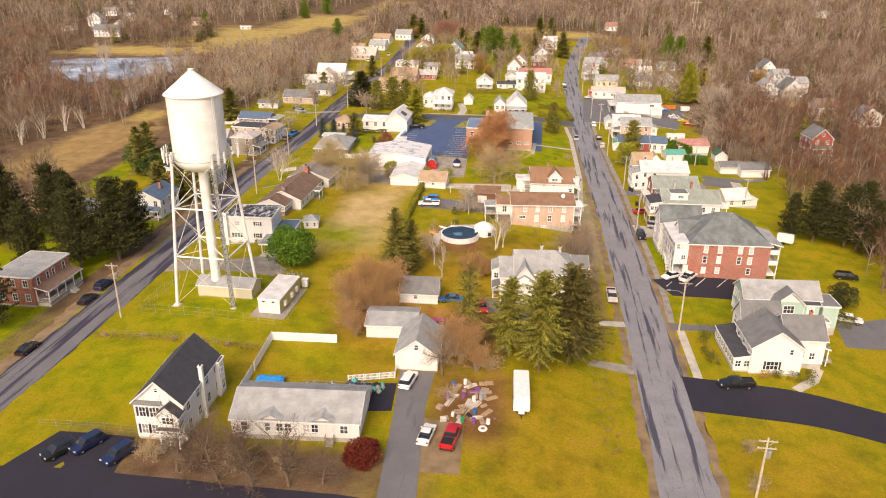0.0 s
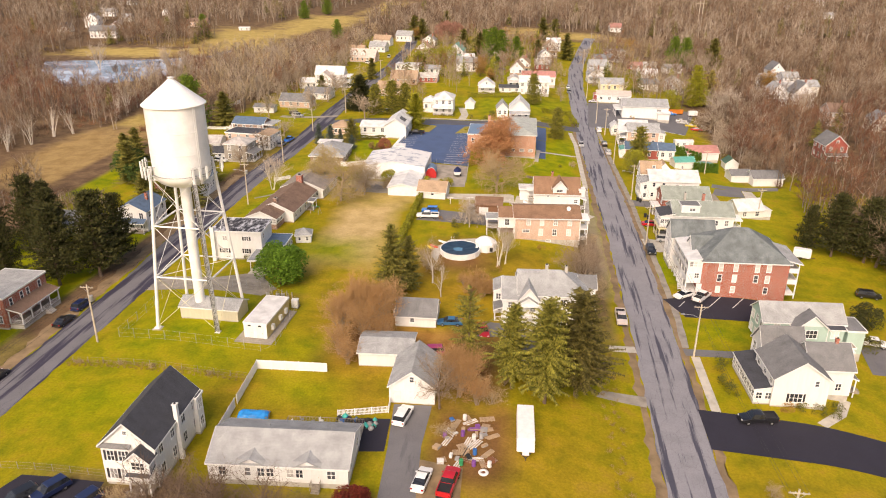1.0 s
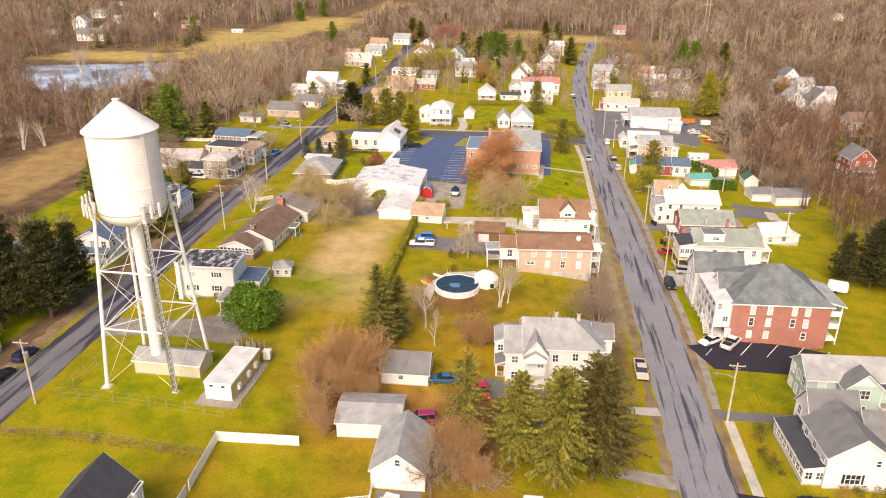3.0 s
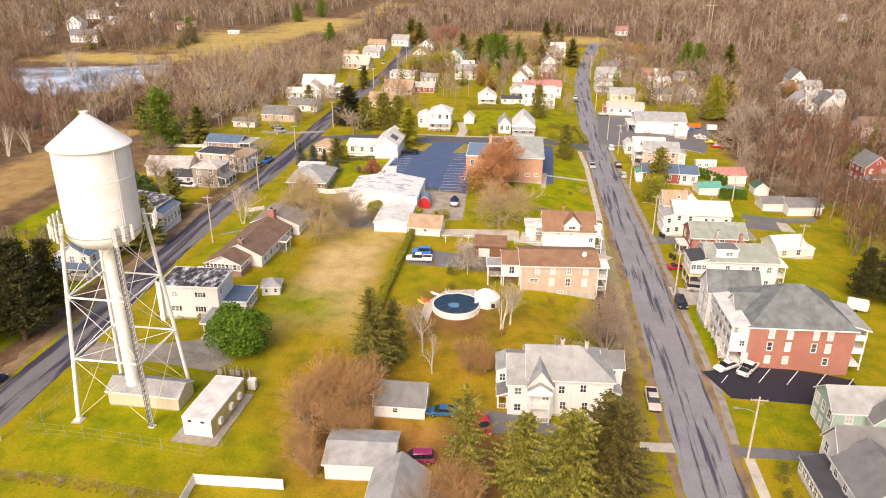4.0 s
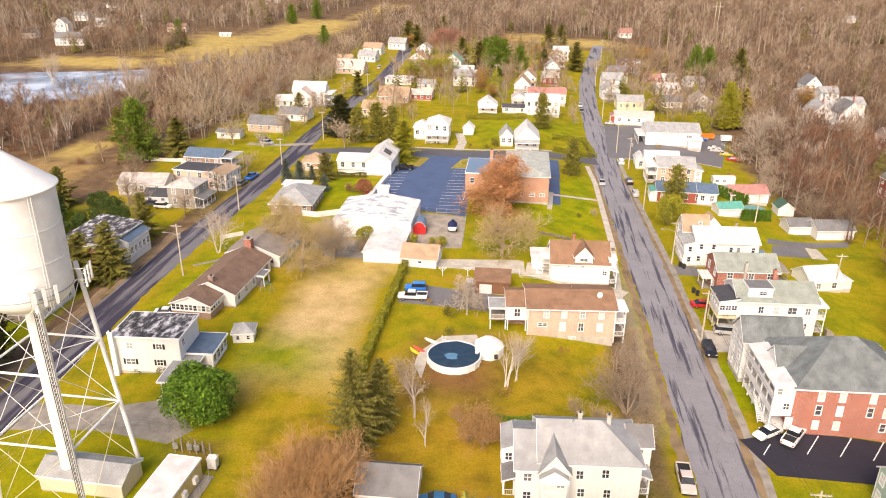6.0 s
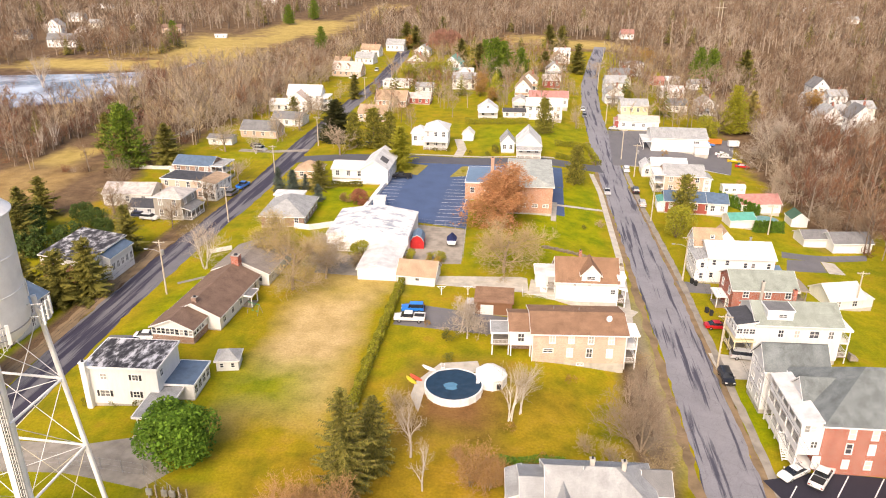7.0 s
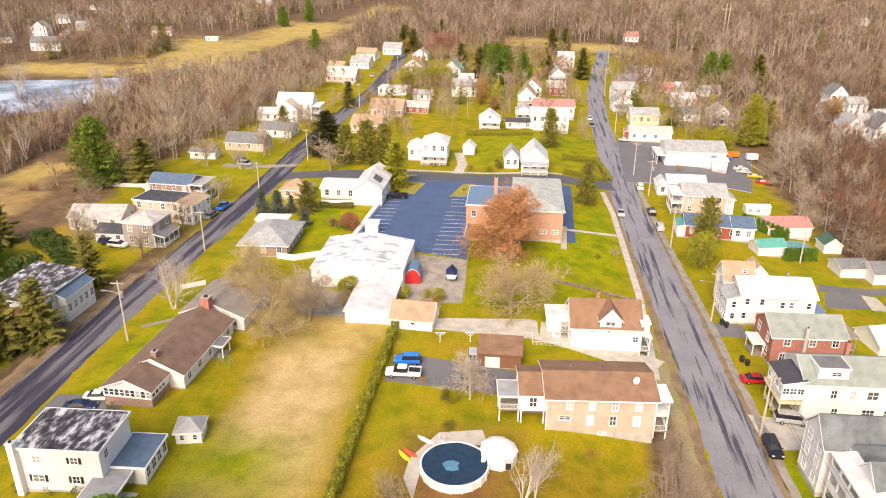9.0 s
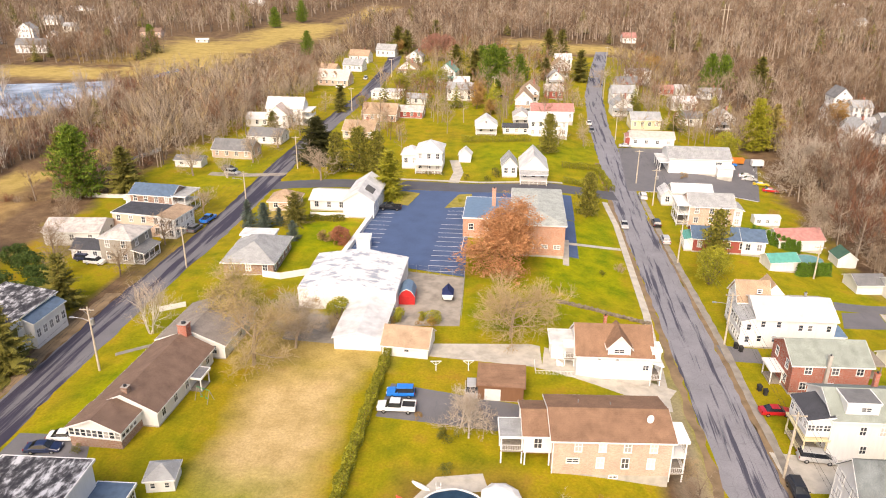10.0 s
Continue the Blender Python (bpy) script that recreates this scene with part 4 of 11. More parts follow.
h = house("house", -30.6, 87.0, 3.4, "long white single-storey ranch house with a pale grey roof", group="houses")
block(h, 0, 0, 18.0, 9.2, 3.35, "gx", 5.4, WHITE, ROOF_LIGHT, z0=0.75, wins="N5x1 E2x1 W2x1", over=0.3)
for u, ww in ((-7.2, 0.9), (-3.9, 0.7), (-2.2, 0.85), (-1.0, 0.85), (1.6, 0.85), (2.8, 0.85), (6.9, 1.0)):
    add_window(h, u, -4.6, 2.15, 0, ww, 1.2)
for u in (-3.4, 3.9):
    bm, tb = bmesh.new(), []
    hull(bm, [(u - 1.9, -4.62, 3.2), (u + 1.9, -4.62, 3.2), (u, -4.62, 4.15)], [(u - 1.9, -2.6, 3.2), (u + 1.9, -2.6, 3.2), (u, -2.6, 4.15)])
    part("dormer_wall", bm, WHITE, h)
    bm = bmesh.new()
    for s in (-1, 1):
        slab(bm, [(u + s * 2.3, -4.95, 3.12), (u + s * 2.3, -4.1, 3.62), (u, -2.2, 4.42), (u, -4.95, 4.32)], 0.1)
    part("dormer_roof", bm, ROOF_LIGHT, h)
add_door(h, 4.9, -4.6, 0.75, 0)
steps(h, 4.9, -4.65, 0, 4, 1.1)
railing(h, 4.3, -4.7, 4.3, -5.9, 0.5, 0.9, WOODGREY)
railing(h, 5.5, -4.7, 5.5, -5.9, 0.5, 0.9, WOODGREY)
vent_pipes(h, [(-3, 1.2, 5.0), (-2.4, 1.4, 4.9), (6, 0.9, 5.1)])
# deck behind the ranch house
bm = bmesh.new()
box(bm, -2.0, 9.0, 4.6, 8.2, 0.55, 0.75)
part("deck", bm, WOODGREY, h, "weathered grey wooden deck")
railing(h, -2.0, 8.2, 9.0, 8.2, 0.75, 0.9, WOODGREY)
railing(h, -2.0, 4.7, -2.0, 8.2, 0.75, 0.9, WOODGREY)

h = house("garage", -16.4, 107.2, 1.2, "white gable-roofed garage with a grey shingle roof", "garage", "garages")
block(h, 0, 0, 6.8, 9.0, 3.1, "gy", 5.7, WHITE, ROOF_LIGHT, z0=0.15, over=0.3, wins="W2x1 E2x1")
add_garage_door(h, 1.0, -4.5, 0.1, 0, 2.7, 2.2)
add_window(h, 0.0, -4.5, 4.3, 0, 0.6, 0.9)
add_door(h, -2.2, -4.5, 0.15, 0)
h = house("garage", -22.6, 116.2, 3.5, "low white outbuilding with a weathered flat-pitched grey roof", "garage", "garages")
block(h, 0, 0, 8.8, 7.2, 2.5, "gx", 3.4, WHITE, ROOF_LIGHT, z0=0.15, over=0.25, wins="E2x1")
add_garage_door(h, -1.8, 3.6, 0.1, 180, 2.6, 2.1)
h = house("garage", -19.6, 129.6, 1.0, "small white garage with a dark grey gable roof", "garage", "garages")
block(h, 0, 0, 7.3, 6.0, 2.2, "gx", 4.4, WHITE, ROOF_GREY, z0=0.15, over=0.25)
add_window(h, -0.6, -3.0, 1.45, 0, 0.7, 0.8)
add_garage_door(h, 3.65, 0.4, 0.1, 90, 2.5, 2.0)
block(h, -4.1, 0.8, 0.9, 1.4, 1.9, "shedW", 2.2, WHITE, ROOF_GREY, foundation=False, z0=0)
h = house("cottage", 2.6, 117.5, 3.0, "small white cottage half hidden behind the spruces", group="houses")
block(h, 0, 0, 8.0, 6.5, 2.7, "gx", 4.4, WHITE, ROOF_GREY, wins="S3x1 E2x1 W2x1 N2x1")

h = house("house", 2.6, 136.2, 3.5, "large white two-storey house with several grey hipped roofs", group="houses")
block(h, 2.1, -0.5, 12.4, 9.2, 6.4, "hip", 9.3, WHITE, ROOF_LIGHT, wins="E3x2 N4x2", ww=0.9, wh=1.4)
block(h, -2.2, -0.5, 3.8, 9.18, 6.38, "gx", 9.28, WHITE, ROOF_LIGHT, foundation=False, over=0.3)
block(h, -2.3, -3.6, 3.5, 5.6, 6.0, "gy", 8.3, WHITE, ROOF_LIGHT, over=0.35)
block(h, -2.4, -6.75, 3.2, 0.7, 5.4, "gy", 6.5, WHITE, ROOF_LIGHT, z0=4.9, foundation=False, over=0.2)
porch(h, -3.9, -0.9, -7.6, -6.42, 0.4, 2.4, "flat", TRIM, (2, 1), rail=True, levels=2, step=2.5)
add_door(h, -2.9, -6.4, 0.4, 0)
add_window(h, -1.5, -6.4, 4.1, 0, 0.9, 1.0)
for u, z in ((0.9, 4.6), (4.0, 4.9), (1.2, 1.9), (4.4, 1.9)):
    add_window(h, u, -5.1, z, 0, 0.8, 1.2)
block(h, -5.5, -1.25, 2.8, 9.5, 5.9, "gx", 8.1, WHITE, ROOF_LIGHT, wins="S1x2 W2x2 N1x2", ww=0.9, wh=1.1)
block(h, -7.7, 1.0, 1.6, 5.0, 5.2, "shedW", 6.0, WHITE, ROOF_LIGHT, wins="S1x2 W2x2", over=0.2, ww=0.8, wh=1.1)
porch(h, -8.4, -6.95, -4.6, -1.6, 0.5, 2.4, "shedW", ROOF_GREY, (2, 2), rail=True)
block(h, 8.9, 1.5, 2.8, 4.2, 6.0, "gx", 7.6, WHITE, ROOF_GREY, wins="S1x2 E1x2", ww=0.8, wh=1.2)
porch(h, 8.35, 10.0, -3.2, -0.7, 0.5, 2.5, "shedE", ROOF_LIGHT, (2, 2))
chimney(h, 1.1, 0.0, 8.4, 10.0, 0.5, CONCRETE)
chimney(h, 4.7, -0.1, 8.4, 9.9, 0.5, CONCRETE)

# --- east side of the east street ---
h = house("house", 45.3, 119.8, 3.0, "white two-storey house with grey gable roofs and a glazed side porch", group="houses")
block(h, -1.9, -1.2, 8.4, 8.6, 5.4, "gy", 8.4, WHITE, ROOF_GREY, wins="W3x2", wh=1.3)
add_window(h, -2.4, -5.5, 1.9, 0, 1.9, 1.5, shutters=True)
add_window(h, 0.4, -5.5, 4.6, 0, 0.55, 0.9)
block(h, 4.2, 1.8, 6.6, 7.2, 5.2, "gx", 8.0, WHITE, ROOF_GREY, wins="E2x2")
add_window(h, 5.6, -1.8, 1.9, 0, 0.8, 1.2)
add_window(h, 3.6, -1.8, 2.2, 0, 1.3, 1.3)
block(h, -1.9, 5.6, 6.6, 5.4, 5.4, "gx", 8.7, WHITE, ROOF_GREY, wins="W2x2")
block(h, -7.2, 0.6, 2.9, 11.2, 2.9, "shedW", 3.5, WHITE, ROOF_DARK, z0=0.4, over=0.2, wins="W9x1 S2x1", ww=0.85, wh=1.1, roof_label="dark low porch roof")
porch(h, 7.5, 9.0, -0.6, 1.4, 0.3, 2.4, "shedE", ROOF_GREY, (2, 2), rail=False)
add_door(h, 7.5, 0.4, 0.4, 90)
steps(h, 9.2, 0.4, 90, 3, 1.2)
chimney(h, 5.6, 1.8, 6.4, 8.7, 0.5)
BLIND[0] = True
h = house("house", 51.2, 136.1, 3.0, "pale teal two-storey house with a pale shingle roof and front gable", group="houses")
block(h, -1.0, 1.6, 14.2, 6.4, 5.8, "gx", 8.2, TEAL, ROOF_LIGHT, wins="W3x2 S3x2 E2x2", wh=1.5)
block(h, -0.4, -2.5, 5.6, 2.4, 5.7, "gy", 8.2, TEAL, ROOF_GREY, wins="W1x2 E1x2", over=0.4)
add_window(h, -0.4, -3.7, 4.5, 0, 1.9, 1.5)
add_window(h, -0.4, -3.7, 1.7, 0, 1.6, 1.5)
bm = bmesh.new()
hull(bm, [(-2.4, -3.76, 6.1), (1.6, -3.76, 6.1), (-0.4, -3.76, 7.7)], [(-2.4, -3.7, 6.1), (1.6, -3.7, 6.1), (-0.4, -3.7, 7.7)])
part("gable_panel", bm, WHITE, h, "white shingled gable panel")
block(h, 4.0, -2.2, 3.2, 1.6, 5.2, "shedS", 5.6, TEAL, ROOF_DARK, z0=2.8, foundation=False, over=0.2)
add_window(h, 4.0, -3.0, 4.2, 0, 1.2, 1.2)
porch(h, 2.6, 7.2, -4.6, -3.0, 0.4, 2.2, "flat", WOODGREY, (3, 1), material=TRIM)
block(h, 7.9, -0.2, 3.0, 5.2, 4.9, "flat", 4.9, TEAL, ROOF_GREY, wins="E1x2", over=0.2)
porch(h, 2.7, 6.3, -6.2, -4.7, 0.4, 2.2, "flat", TRIM, (3, 1))
steps(h, 5.4, -6.2, 0, 4, 1.1)

h = house("apartment_house", 44.2, 160.8, 2.7, "three-storey red brick apartments with grey-green hipped roof and white porches", "apartment house", "houses")
h.location.z += 0.5
rf = block(h, 0, 0, 17.3, 14.2, 7.7, "hip", 12.4, BRICK_RED, ROOF_GREEN, z0=-1.2, foundation=False, over=0.4, wins="E4x3", roof_label="mottled grey-green shingle roof")
for zz, hh in ((6.3, 1.55), (3.9, 1.55), (1.35, 1.3)):
    for i, u in enumerate((-5.0, -2.0, 2.3, 4.6)):
        if zz < 2 and i == 2:
            continue
        add_window(h, u, -7.1, zz, 0, 0.75, hh)
block(h, -7.4, 9.6, 9.2, 6.0, 7.4, "gx", 10.4, WHITE, ROOF_GREEN, wins="W2x3", z0=0.3)
block(h, -6.0, 0.4, 7.4, 6.0, 7.3, "gx", 10.2, WHITE, ROOF_GREEN, z0=7.0, foundation=False, over=0.25)
for lv in range(3):
    bm = bmesh.new()
    box(bm, -11.6, -8.7, -6.9, 5.2, 0.3 + 2.5 * lv - 0.2, 0.3 + 2.5 * lv)
    part("porch_floor", bm, TRIM, h)
    if lv:
        bm = bmesh.new()
        box(bm, -11.65, -11.55, -6.9, 5.2, 0.3 + 2.5 * lv, 1.25 + 2.5 * lv)
        part("porch_parapet", bm, TRIM, h)
    else:
        railing(h, -11.6, -6.9, -11.6, 5.2, 0.3, 0.9)
for k in range(6):
    bm = bmesh.new()
    yy = -6.8 + k * 2.4
    box(bm, -11.65, -11.45, yy - 0.1, yy + 0.1, -0.9, 7.5)
    part("post", bm, TRIM, h)
bm = bmesh.new()
box(bm, -11.55, -8.66, -6.98, -6.86, 2.5, 7.5)
part("porch_wall", bm, WHITE, h, "white clapboard porch end wall")
for u, zz, ww in ((-10.9, 6.7, 0.7), (-10.1, 6.7, 0.7), (-9.3, 6.7, 0.7), (-10.6, 4.2, 0.8), (-9.6, 4.2, 0.8)):
    add_window(h, u, -6.98, zz, 0, ww, 1.0)
# open stair between the porch floors
bm = bmesh.new()
for k in range(11):
    box(bm, -12.5, -11.7, -5.4 + k * 0.3, -5.12 + k * 0.3, 0.3 + k * 0.23, 0.36 + k * 0.23)
for u in (-12.55, -11.7):
    slab(bm, [(u, -5.5, 0.2), (u + 0.06, -5.5, 0.2), (u + 0.06, -2.0, 2.9), (u, -2.0, 2.9)], 0.2)
    tube(bm, (u, -5.5, 1.1), (u, -2.0, 3.8), 0.035, sides=4)
part("porch_stair", bm, TRIM, h, "white outside stair")
bm, tb = bmesh.new(), []
roof_slabs(bm, tb, "shedW", -11.7, -9.0, -7.1, 5.3, 7.5, 7.9, 0.12)
rf = part("porch_roof", bm, ROOF_WHITE, h)
boards(tb, TRIM, rf)
for lv in range(3):
    bm = bmesh.new()
    box(bm, 8.7, 11.0, -6.2, 3.0, 0.3 + 2.5 * lv - 0.18, 0.3 + 2.5 * lv)
    part("porch_floor", bm, TRIM, h)
    if lv:
        bm = bmesh.new()
        box(bm, 10.9, 11.0, -6.2, 3.0, 0.3 + 2.5 * lv, 1.2 + 2.5 * lv)
        box(bm, 8.7, 11.0, -6.25, -6.15, 0.3 + 2.5 * lv, 1.2 + 2.5 * lv)
        part("porch_parapet", bm, TRIM, h)
for k in range(3):
    bm = bmesh.new()
    box(bm, 10.8, 11.0, -6.2 + k * 4.5, -6.0 + k * 4.5, -0.6, 7.3)
    part("post", bm, TRIM, h)
bm, tb = bmesh.new(), []
roof_slabs(bm, tb, "shedE", 8.5, 11.2, -6.5, 3.3, 7.2, 8.0, 0.2)
rf = part("porch_roof", bm, ROOF_LIGHT, h)
boards(tb, TRIM, rf)
add_door(h, -8.9, -7.1, 0.3, 0)
vent_pipes(h, [(1.5, 1.2, 11.3), (3.0, -2.5, 10.4), (-2.0, 2.0, 10.9)])

BLIND[0] = False
h = house("house", 42.6, 188.2, 3.0, "white three-storey house with sage roof, dormer and enclosed upper porch", group="houses")
block(h, -0.7, 0, 14.2, 8.8, 7.0, "gx", 9.3, WHITE, ROOF_SAGE, wins="W2x2 E2x2", wh=1.4, z0=0.3)
for u, ww in ((-3.6, 0.8), (-0.9, 0.8), (2.0, 1.5), (4.8, 0.8)):
    add_window(h, u, -4.4, 5.3, 0, ww, 1.3)
for u, ww in ((-3.0, 0.8), (1.9, 1.7), (4.6, 0.8)):
    add_window(h, u, -4.4, 2.2, 0, ww, 1.2)
block(h, -3.9, -1.9, 4.4, 3.6, 9.2, "flat", 9.2, WHITE, ROOF_GREY, z0=7.0, foundation=False, over=0.1)
add_window(h, -3.5, -3.7, 8.3, 0, 1.3, 0.6)
block(h, -9.4, -1.2, 3.2, 6.0, 6.6, "shedW", 7.3, WHITE, ROOF_DARK, z0=3.9, foundation=False, over=0.25, wins="W4x1 S3x1", ww=0.85, wh=0.9)
porch(h, -11.0, -7.8, -4.2, 1.8, 0.6, 2.9, "flat", YELLOW, (2, 3), material=YELLOW)
chimney(h, 0.5, 2.6, 7.5, 10.2, 0.6)
porch(h, 6.4, 8.6, -3.4, 0.5, 0.6, 2.5, "flat", TRIM, (2, 2), levels=2)
steps(h, 9.6, -2.6, 90, 5, 1.2)
h = house("house", 41.0, 204.6, 3.4, "red brick two-storey house with a pale grey gable roof", group="houses")
block(h, 0, 0, 12.1, 8.4, 5.6, "gx", 7.9, BRICK_RED, ROOF_SAGE, wins="W2x2 N4x2 E2x2", wh=1.5, z0=0.4)
for u in (-3.6, 0.6, 4.4):
    add_window(h, u, -4.2, 4.6, 0, 1.0, 1.3)
    if u < 4:
        add_window(h, u - 0.4, -4.2, 1.7, 0, 0.9, 1.2)
chimney(h, -0.8, -4.5, -0.3, 7.4, 0.5, CONCRETE)
porch(h, 6.1, 8.6, -2.6, 2.6, 2.6, 2.4, "flat", WOODGREY, (2, 2), material=WOODGREY)
porch(h, -8.0, -6.1, -1.4, 2.2, 0.3, 2.4, "flat", TRIM, (2, 2), rail=False)
h = house("house", 39.8, 219.6, 2.5, "rambling white two-storey house with sand-coloured and white roofs", group="houses")
block(h, 0.4, 0, 13.4, 9.6, 6.0, "gx", 8.0, WHITE, ROOF_WHITE, wins="E2x2 N4x2", wh=1.2)
for u, zz in ((-5.3, 4.9), (-2.6, 4.9), (1.2, 4.4), (2.8, 4.4), (6.0, 4.4), (-5.6, 2.0), (-3.0, 2.0), (0.8, 1.8)):
    add_window(h, u, -4.8, zz, 0, 0.7, 1.1)
block(h, -5.2, 4.0, 5.6, 5.6, 6.4, "gx", 9.3, WHITE, ROOF_SAND, wins="W2x2 N2x2")
block(h, -1.2, 5.2, 4.8, 4.4, 6.4, "gy", 9.0, WHITE, ROOF_SAND, over=0.3)
block(h, -7.6, -1.0, 2.6, 7.2, 5.2, "shedW", 6.0, WHITE, ROOF_LIGHT, wins="W6x2 S1x2", ww=0.7, wh=1.1, over=0.2)
add_window(h, -4.6, 1.2, 8.4, 0, 0.7, 0.6)
block(h, 8.4, -2.2, 2.6, 3.6, 2.4, "shedS", 2.7, WHITE, ROOF_BARN, over=0.15)
chimney(h, 3.2, 0.4, 7.4, 8.7, 0.35, STEEL)
h = house("garage", 60.0, 213.6, 15.0, "white garage with a pale sagging roof", "garage", "garages")
block(h, 0, 0, 7.4, 7.0, 2.4, "gx", 4.6, WHITE, ROOF_WHITE, z0=0.15, wins="S2x1")
block(h, 4.9, -1.4, 2.6, 3.6, 2.0, "shedE", 2.6, WHITE, ROOF_WHITE, z0=0.1, over=0.15)
h = house("garage", 66.8, 249.6, 8.0, "low white garage with a grey roof", "garage", "garages")
block(h, 0, 0, 6.2, 5.6, 2.4, "gx", 3.7, WHITE, ROOF_GREY, z0=0.1)
h = house("garage", 74.4, 247.6, 8.0, "white two-bay garage with a grey roof", "garage", "garages")
block(h, 0, 0, 9.4, 6.6, 2.7, "gx", 4.4, WHITE, ROOF_GREY, z0=0.1)
add_garage_door(h, 2.6, -3.3, 0, 0, 2.8, 2.1)
h = house("shed", 49.6, 253.4, 12.0, "white shed with a teal metal roof", "shed", "sheds")
block(h, 0, 0, 6.6, 4.6, 2.3, "gx", 3.5, WHITE, ROOF_TEAL, z0=0.1, over=0.25)
t = thing("round_pool", 58.4, 259.6, 0, "round above-ground pool under a teal cover", "pool")
bm = bmesh.new()
lathe(bm, [(2.9, 1.15), (2.9, 1.28), (3.12, 1.28), (3.12, 1.16), (3.02, 1.14), (3.02, -1.0)], 32)
part("pool_wall", bm, WOODGREY, t)
bm = bmesh.new()
lathe(bm, [(2.95, 1.2), (2.2, 1.12), (1.1, 1.06), (0, 1.05)], 32)
part("pool_cover", bm, plain("teal_pool_cover", (0.13, 0.30, 0.30), 0.5, var=0.25), t, "faded teal tarpaulin cover", True)
h = house("shed", 67.4, 263.4, 4.0, "small white shed with a grey-green roof", "shed", "sheds")
block(h, 0, 0, 4.2, 4.6, 2.4, "gy", 4.0, WHITE, plain("dark_green_metal_roof", (0.06, 0.13, 0.09), 0.6, var=0.25), z0=0.1, over=0.25)
add_door(h, 0.4, -2.3, 0.1, 0)
h = house("outbuilding", 58.6, 271.2, 10.0, "long white outbuilding with a faded red metal roof", "outbuilding", "sheds")
block(h, 0, 0, 11.0, 7.0, 2.8, "gx", 4.6, WHITE, ROOF_RED, z0=0.1, over=0.3, wins="W2x1")
h = house("mobile_home", 55.2, 283.6, 4.0, "small white mobile home with a rounded roof", "mobile home", "sheds")
block(h, 0, 0, 6.6, 2.8, 2.4, "gx", 2.8, TRIM, ROOF_WHITE, z0=0.4, over=0.05, wins="S3x1", wh=0.7)
h = house("house", 39.4, 280.6, 0.0, "tan brick two-storey house with white porches and a pale roof", group="houses")
block(h, 0, 0, 11.0, 8.8, 5.4, "gx", 7.6, BRICK_PEACH, ROOF_LIGHT, wins="S3x2 N3x2 E2x2", wh=1.4)
porch(h, -8.4, -5.5, -4.2, 3.0, 0.4, 2.5, "flat", TRIM, (2, 4), levels=2, step=2.6)
block(h, 6.6, -0.6, 2.4, 6.0, 4.4, "shedE", 5.4, WHITE, ROOF_LIGHT, wins="S1x2 E2x1")
h = house("house", 39.2, 262.4, -2.0, "low red and white house with a dark blue-grey roof", group="houses")
block(h, -1.2, 0, 12.6, 7.6, 3.5, "gx", 5.2, REDSIDE, ROOF_BLUE, wins="S4x1 W2x1 N3x1")
block(h, 6.0, -0.6, 5.0, 7.2, 3.6, "gx", 5.2, WHITE, ROOF_BLUE, wins="S2x1 E2x1")
block(h, -8.0, -0.8, 2.6, 5.4, 2.9, "shedW", 3.6, TRIM, ROOF_TEAL, wins="W4x1", over=0.2)
h = house("house", 37.2, 295.4, 0.0, "low white house with white roofs beside the store lot", group="houses")
block(h, 0.6, 0, 10.4, 6.6, 3.8, "gx", 5.4, WHITE, ROOF_WHITE, wins="S3x1 E2x1 N3x1")
block(h, -6.0, -0.6, 3.0, 6.4, 3.2, "gy", 4.5, WHITE, ROOF_WHITE, wins="W3x1 S1x1")
h = house("store", 46.2, 330.2, 0.5, "long white single-storey store with a low grey roof", "store", "stores")
block(h, 0, 0, 18.6, 13.0, 5.0, "gx", 7.2, WHITE, ROOF_LIGHT, z0=0.2, wins="W3x1 N5x1")
block(h, 7.4, -7.4, 4.6, 2.4, 2.8, "shedS", 3.3, WHITE, ROOF_WHITE, z0=0.1)
add_window(h, 5.6, -6.5, 3.6, 0, 1.8, 1.0)
porch(h, -12.0, -9.3, -5.5, 4.5, 0.2, 3.2, "flat", ROOF_WHITE, (2, 4), rail=False)
h = house("shop", 36.2, 358.2, -2.0, "low pale shop with a faded pink front", "shop", "stores")
block(h, 0, 0, 15.0, 9.0, 3.6, "gx", 5.0, WHITE, ROOF_PINK, wins="W3x1 S4x1", wh=1.1)
block(h, -8.2, -0.6, 1.6, 6.0, 3.2, "shedW", 3.8, REDSIDE, ROOF_RED, over=0.15, wins="W2x1")
h = house("house", 37.4, 385.2, 4.0, "pale yellow house with a grey roof", group="houses")
block(h, 0, 0, 11.0, 8.6, 4.0, "gx", 6.2, YELLOW, ROOF_LIGHT, wins="S4x1 W2x1 E2x1 N3x1")

# --- apartments and houses on the west side of the east street ---
BLIND[0] = True
h = house("apartment_house", 4.0, 178.2, 5.0, "two-storey pale orange brick apartment house with a tan-brown roof", "apartment house", "houses")
block(h, 0, 0, 15.2, 9.8, 6.0, "gx", 7.4, BRICK_PEACH, ROOF_TAN, z0=0.6, over=0.4, wins="N5x2")
for u in (-4.4, -1.3, 1.9, 5.2):
    add_window(h, u, -4.9, 5.0, 0, 0.8, 1.45)
    if u > -4:
        add_window(h, u - 0.15, -4.9, 2.5, 0, 0.85, 1.5)
add_window(h, -5.0, -4.9, 2.8, 0, 1.5, 0.6)
add_window(h, 0.4, -4.92, 0.35, 0, 1.0, 0.35)
block(h, -9.4, 0.2, 3.6, 7.6, 5.6, "gx", 6.9, WHITE, ROOF_TAN, z0=2.9, foundation=False, over=0.3, wins="S1x1 W2x1 N1x1")
bm = bmesh.new()
box(bm, -11.1, -7.62, -1.0, 4.0, -0.6, 2.9)
